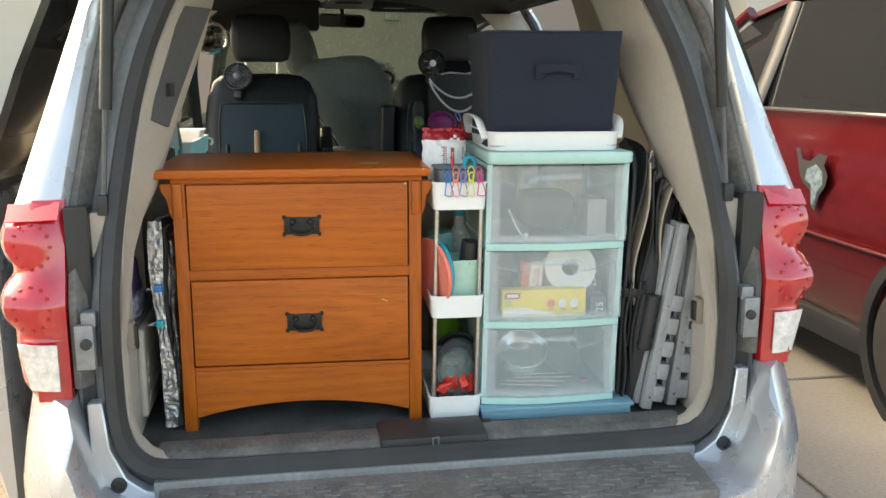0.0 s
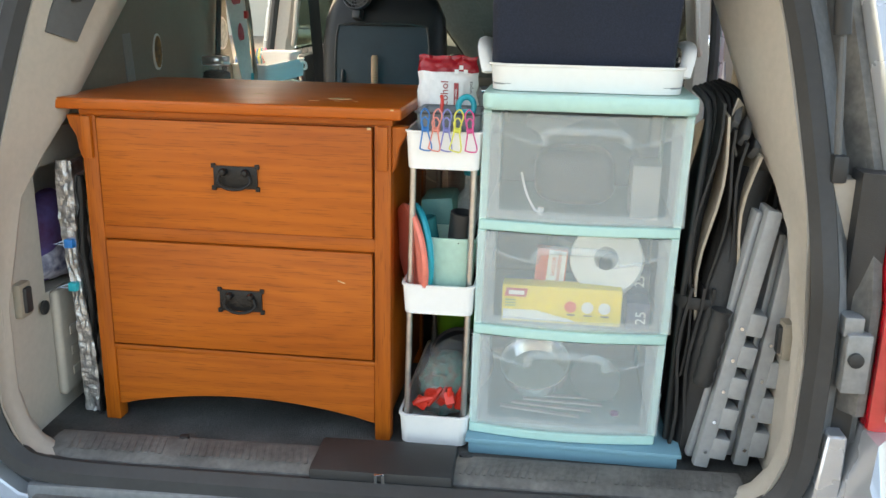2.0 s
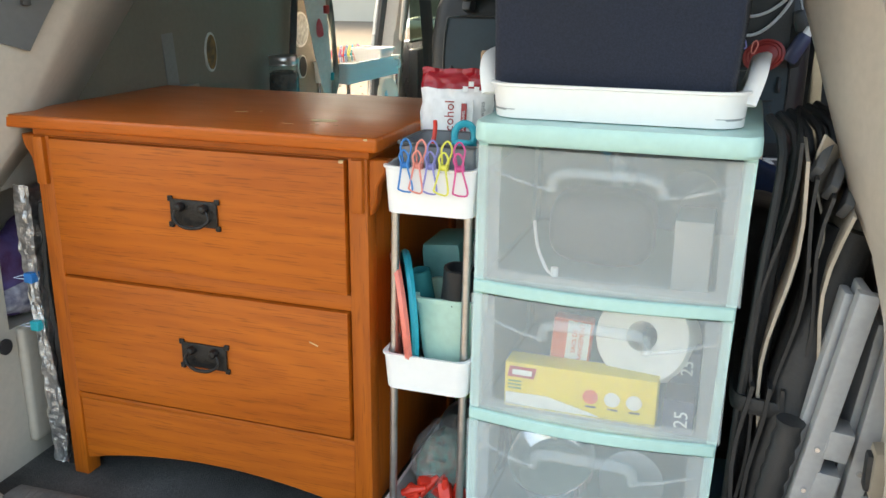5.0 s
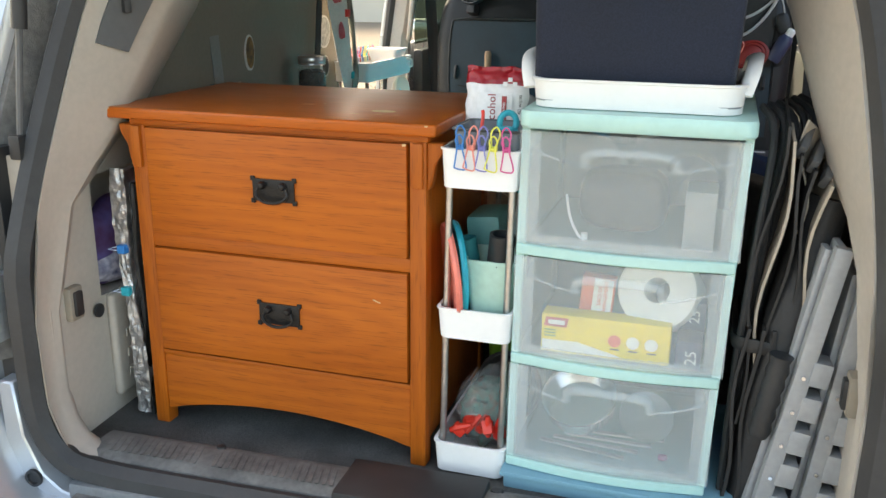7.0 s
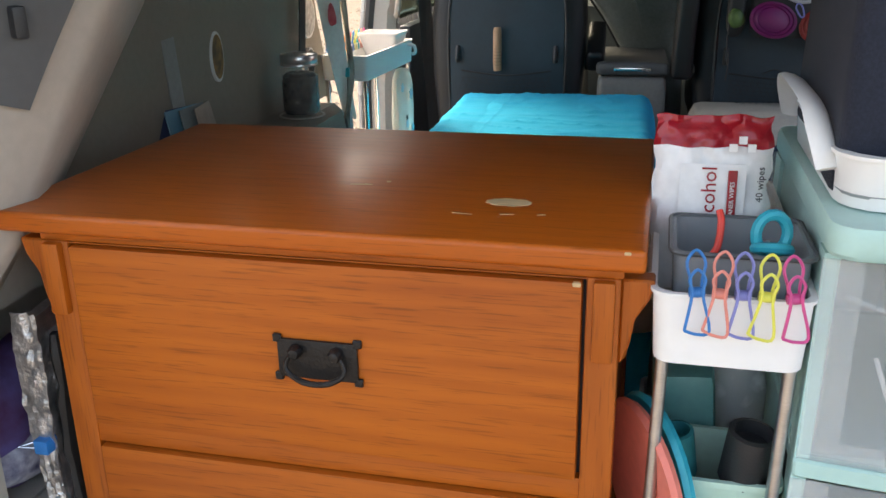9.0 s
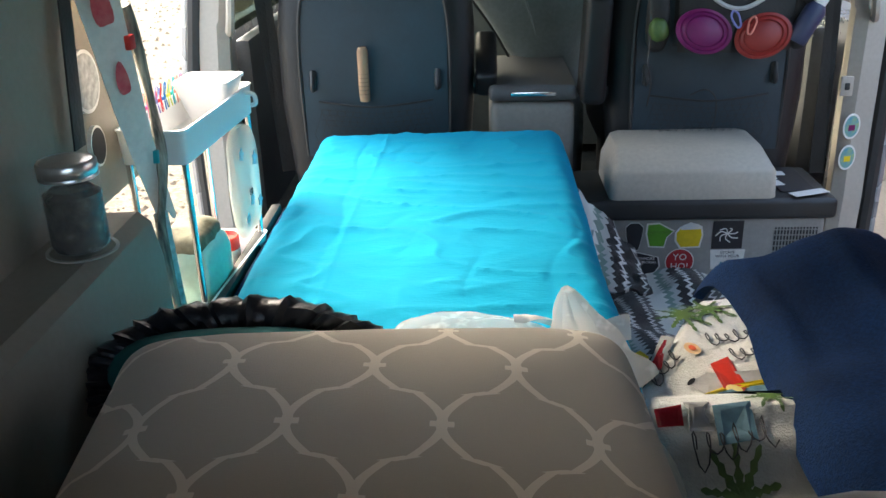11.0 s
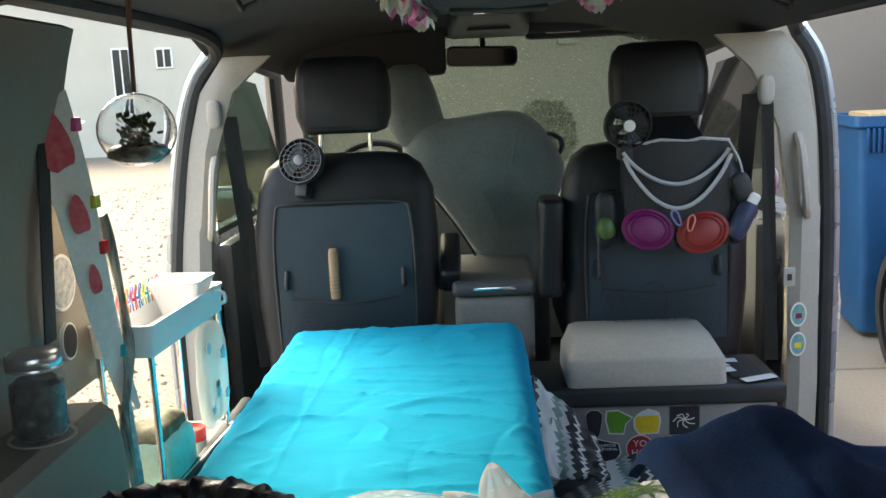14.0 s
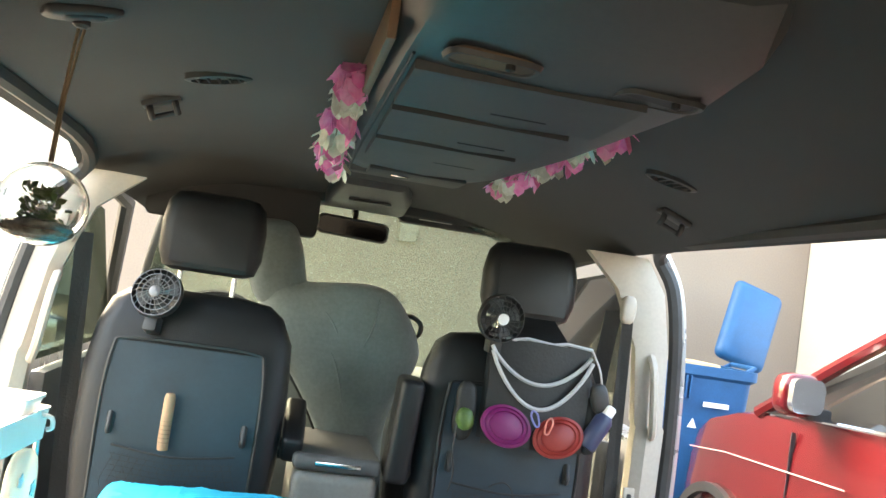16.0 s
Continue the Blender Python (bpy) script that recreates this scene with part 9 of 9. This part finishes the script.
    for y in (0.95, 4.28):
        for s in (-1, 1):
            x = cx + s * 0.86
            w = part("wheel", moved(lathe([(0.21, -0.1), (0.32, -0.1), (0.345, -0.06), (0.345, 0.06), (0.32, 0.1), (0.21, 0.1), (0.21, -0.1)], n=40, cap=False), pose(x, y, 0.345, 0, 90, 0)), M["tyre"], c, "black tyre")
            part("rim", moved(lathe([(0.212, -0.09), (0.212, 0.095), (0.195, 0.10), (0.18, 0.06), (0.05, 0.07)], n=30), pose(x, y, 0.345, 0, 90 * s, 0)), M["greyplastic"], w)
            for k in range(5):
                a = k * 2 * math.pi / 5
                sp = bbox(0.03, 0.20, -0.028, 0.028, 0.085, 0.108, 0.008)
                part("spoke", moved(sp, pose(x, y, 0.345, 0, 90 * s, 0) @ pose(0, 0, 0, 0, 0, math.degrees(a))), M["alloy"], w)
            part("cap", moved(lathe([(0.05, 0.08), (0.05, 0.11), (0.03, 0.115)], n=16), pose(x, y, 0.345, 0, 90 * s, 0)), M["alloy"], w)
            part("arch", moved(lathe([(0.36, -0.02), (0.41, -0.02), (0.41, 0.02), (0.36, 0.02), (0.36, -0.02)], n=36, cap=False), pose(cx + s * 0.945, y, 0.36, 0, 90, 0)), M["black"], c, "dark wheel arch")
    mr = part("wing_mirror", moved(cushion(0.20, 0.12, 0.19, 0.5, 0.6, 26, 14, 0), pose(cx - 1.06, 3.45, 1.33, 0, 0, 8)), M["red"], c)
    part("mirror_glass", moved(loft([[(x, y, z) for x, z in rrect(0.17, 0.15, 0.04)] for y in (-0.078, -0.05)]), pose(cx - 1.06, 3.45, 1.33, 0, 0, 8)), M["chrome"], mr)
    part("mirror_arm", bbox(cx - 1.02, cx - 0.90, 3.41, 3.51, 1.225, 1.285, 0.02), M["black"], mr)
    # decal on the rear door
    D0 = cx - 0.957
    def dec(nm, outline, m_, o):
        outline = [(1.84 + (y - 1.78) * 0.7, 0.95 + (z - 0.9) * 0.75) for y, z in outline]
        part(nm, prism(outline, -0.0015, 'x', D0 - o), m_, c, "patterned decal on the door" if o < 0.003 else "", False)
    base = [(1.60, 1.05), (1.63, 0.99), (1.58, 0.93), (1.60, 0.86), (1.66, 0.80), (1.70, 0.70), (1.74, 0.72), (1.77, 0.82), (1.86, 0.86), (1.92, 0.93), (1.95, 1.02), (1.98, 1.07), (1.93, 1.08), (1.89, 1.01), (1.80, 1.00), (1.70, 1.06)]
    dec("decal", [(y - 0.02, z) for y, z in base], M["ink"], 0.012)
    pale = mat("decal print", (0.24, 0.30, 0.32), 0.4, color2=(0.03, 0.08, 0.12), scale=45)
    dec("decal_print", [(1.62, 0.95), (1.70, 0.99), (1.80, 0.95), (1.82, 0.88), (1.74, 0.86), (1.72, 0.74), (1.69, 0.73), (1.66, 0.82), (1.61, 0.87)], pale, 0.0135)
    return c


car = red_car()
car.location.y += 0.11

# ---- blue recycling cart ----
rb = thing("recycling_bin", "blue wheeled recycling bin with its lid standing open", "recycling bin", (2.75, 5.5, 0))
BM = pose(2.51, 5.5, -0.02, 0, 0, -8)
part("body", moved(loft([[(x, y, z) for x, y in rrect(w, d, 0.05)] for w, d, z in ((0.44, 0.52, 0.06), (0.50, 0.60, 0.7), (0.56, 0.66, 1.29), (0.62, 0.70, 1.31), (0.62, 0.70, 1.37), (0.57, 0.65, 1.37), (0.46, 0.58, 0.4))]), BM), M["binblue"], rb)
for k in range(5):
    part("rib", moved(bbox(-0.24 + 0.03 * k, -0.228 + 0.03 * k, -0.358, -0.325, 1.16, 1.30, 0.003), BM), M["binblue"], rb)
part("lid", moved(loft([[(x, y, z) for x, z in rrect(w, w + 0.20, 0.05)] for w, y in ((0.30, -0.03), (0.35, -0.015), (0.38, 0.012), (0.385, 0.03))]), pose(3.05, 5.80, 1.65, -8, 15, 0)), M["binblue"], rb, "open blue lid")
part("handle", moved(tube([(0.28, -0.2, 1.36), (0.33, -0.2, 1.39), (0.33, 0.2, 1.39), (0.28, 0.2, 1.36)], 0.016, 8), BM), M["binblue"], rb)
for k in (-0.1, 0.02):
    part("arrow_mark", moved(prism([(k, 0.98), (k + 0.06, 0.98), (k + 0.03, 1.04)], -0.003, 'y', -0.325), BM), M["card"], rb, "white recycling mark", False)
part("label", moved(bbox(-0.02, 0.14, -0.345, -0.335, 1.12, 1.15, 0, 1), BM), M["card"], rb, "white label bar", False)
for s in (-1, 1):
    part("wheel", moved(lathe([(0.06, -0.03), (0.11, -0.03), (0.11, 0.03), (0.06, 0.03)], n=24), BM @ pose(0.2, s * 0.3, 0.11, 90, 0, 0)), M["tyre"], rb)
part("cardboard", moved(bbox(-0.2, 0.1, -0.25, 0.25, 1.29, 1.385, 0.02), BM), M["rawwood"], rb, "cardboard showing over the rim")
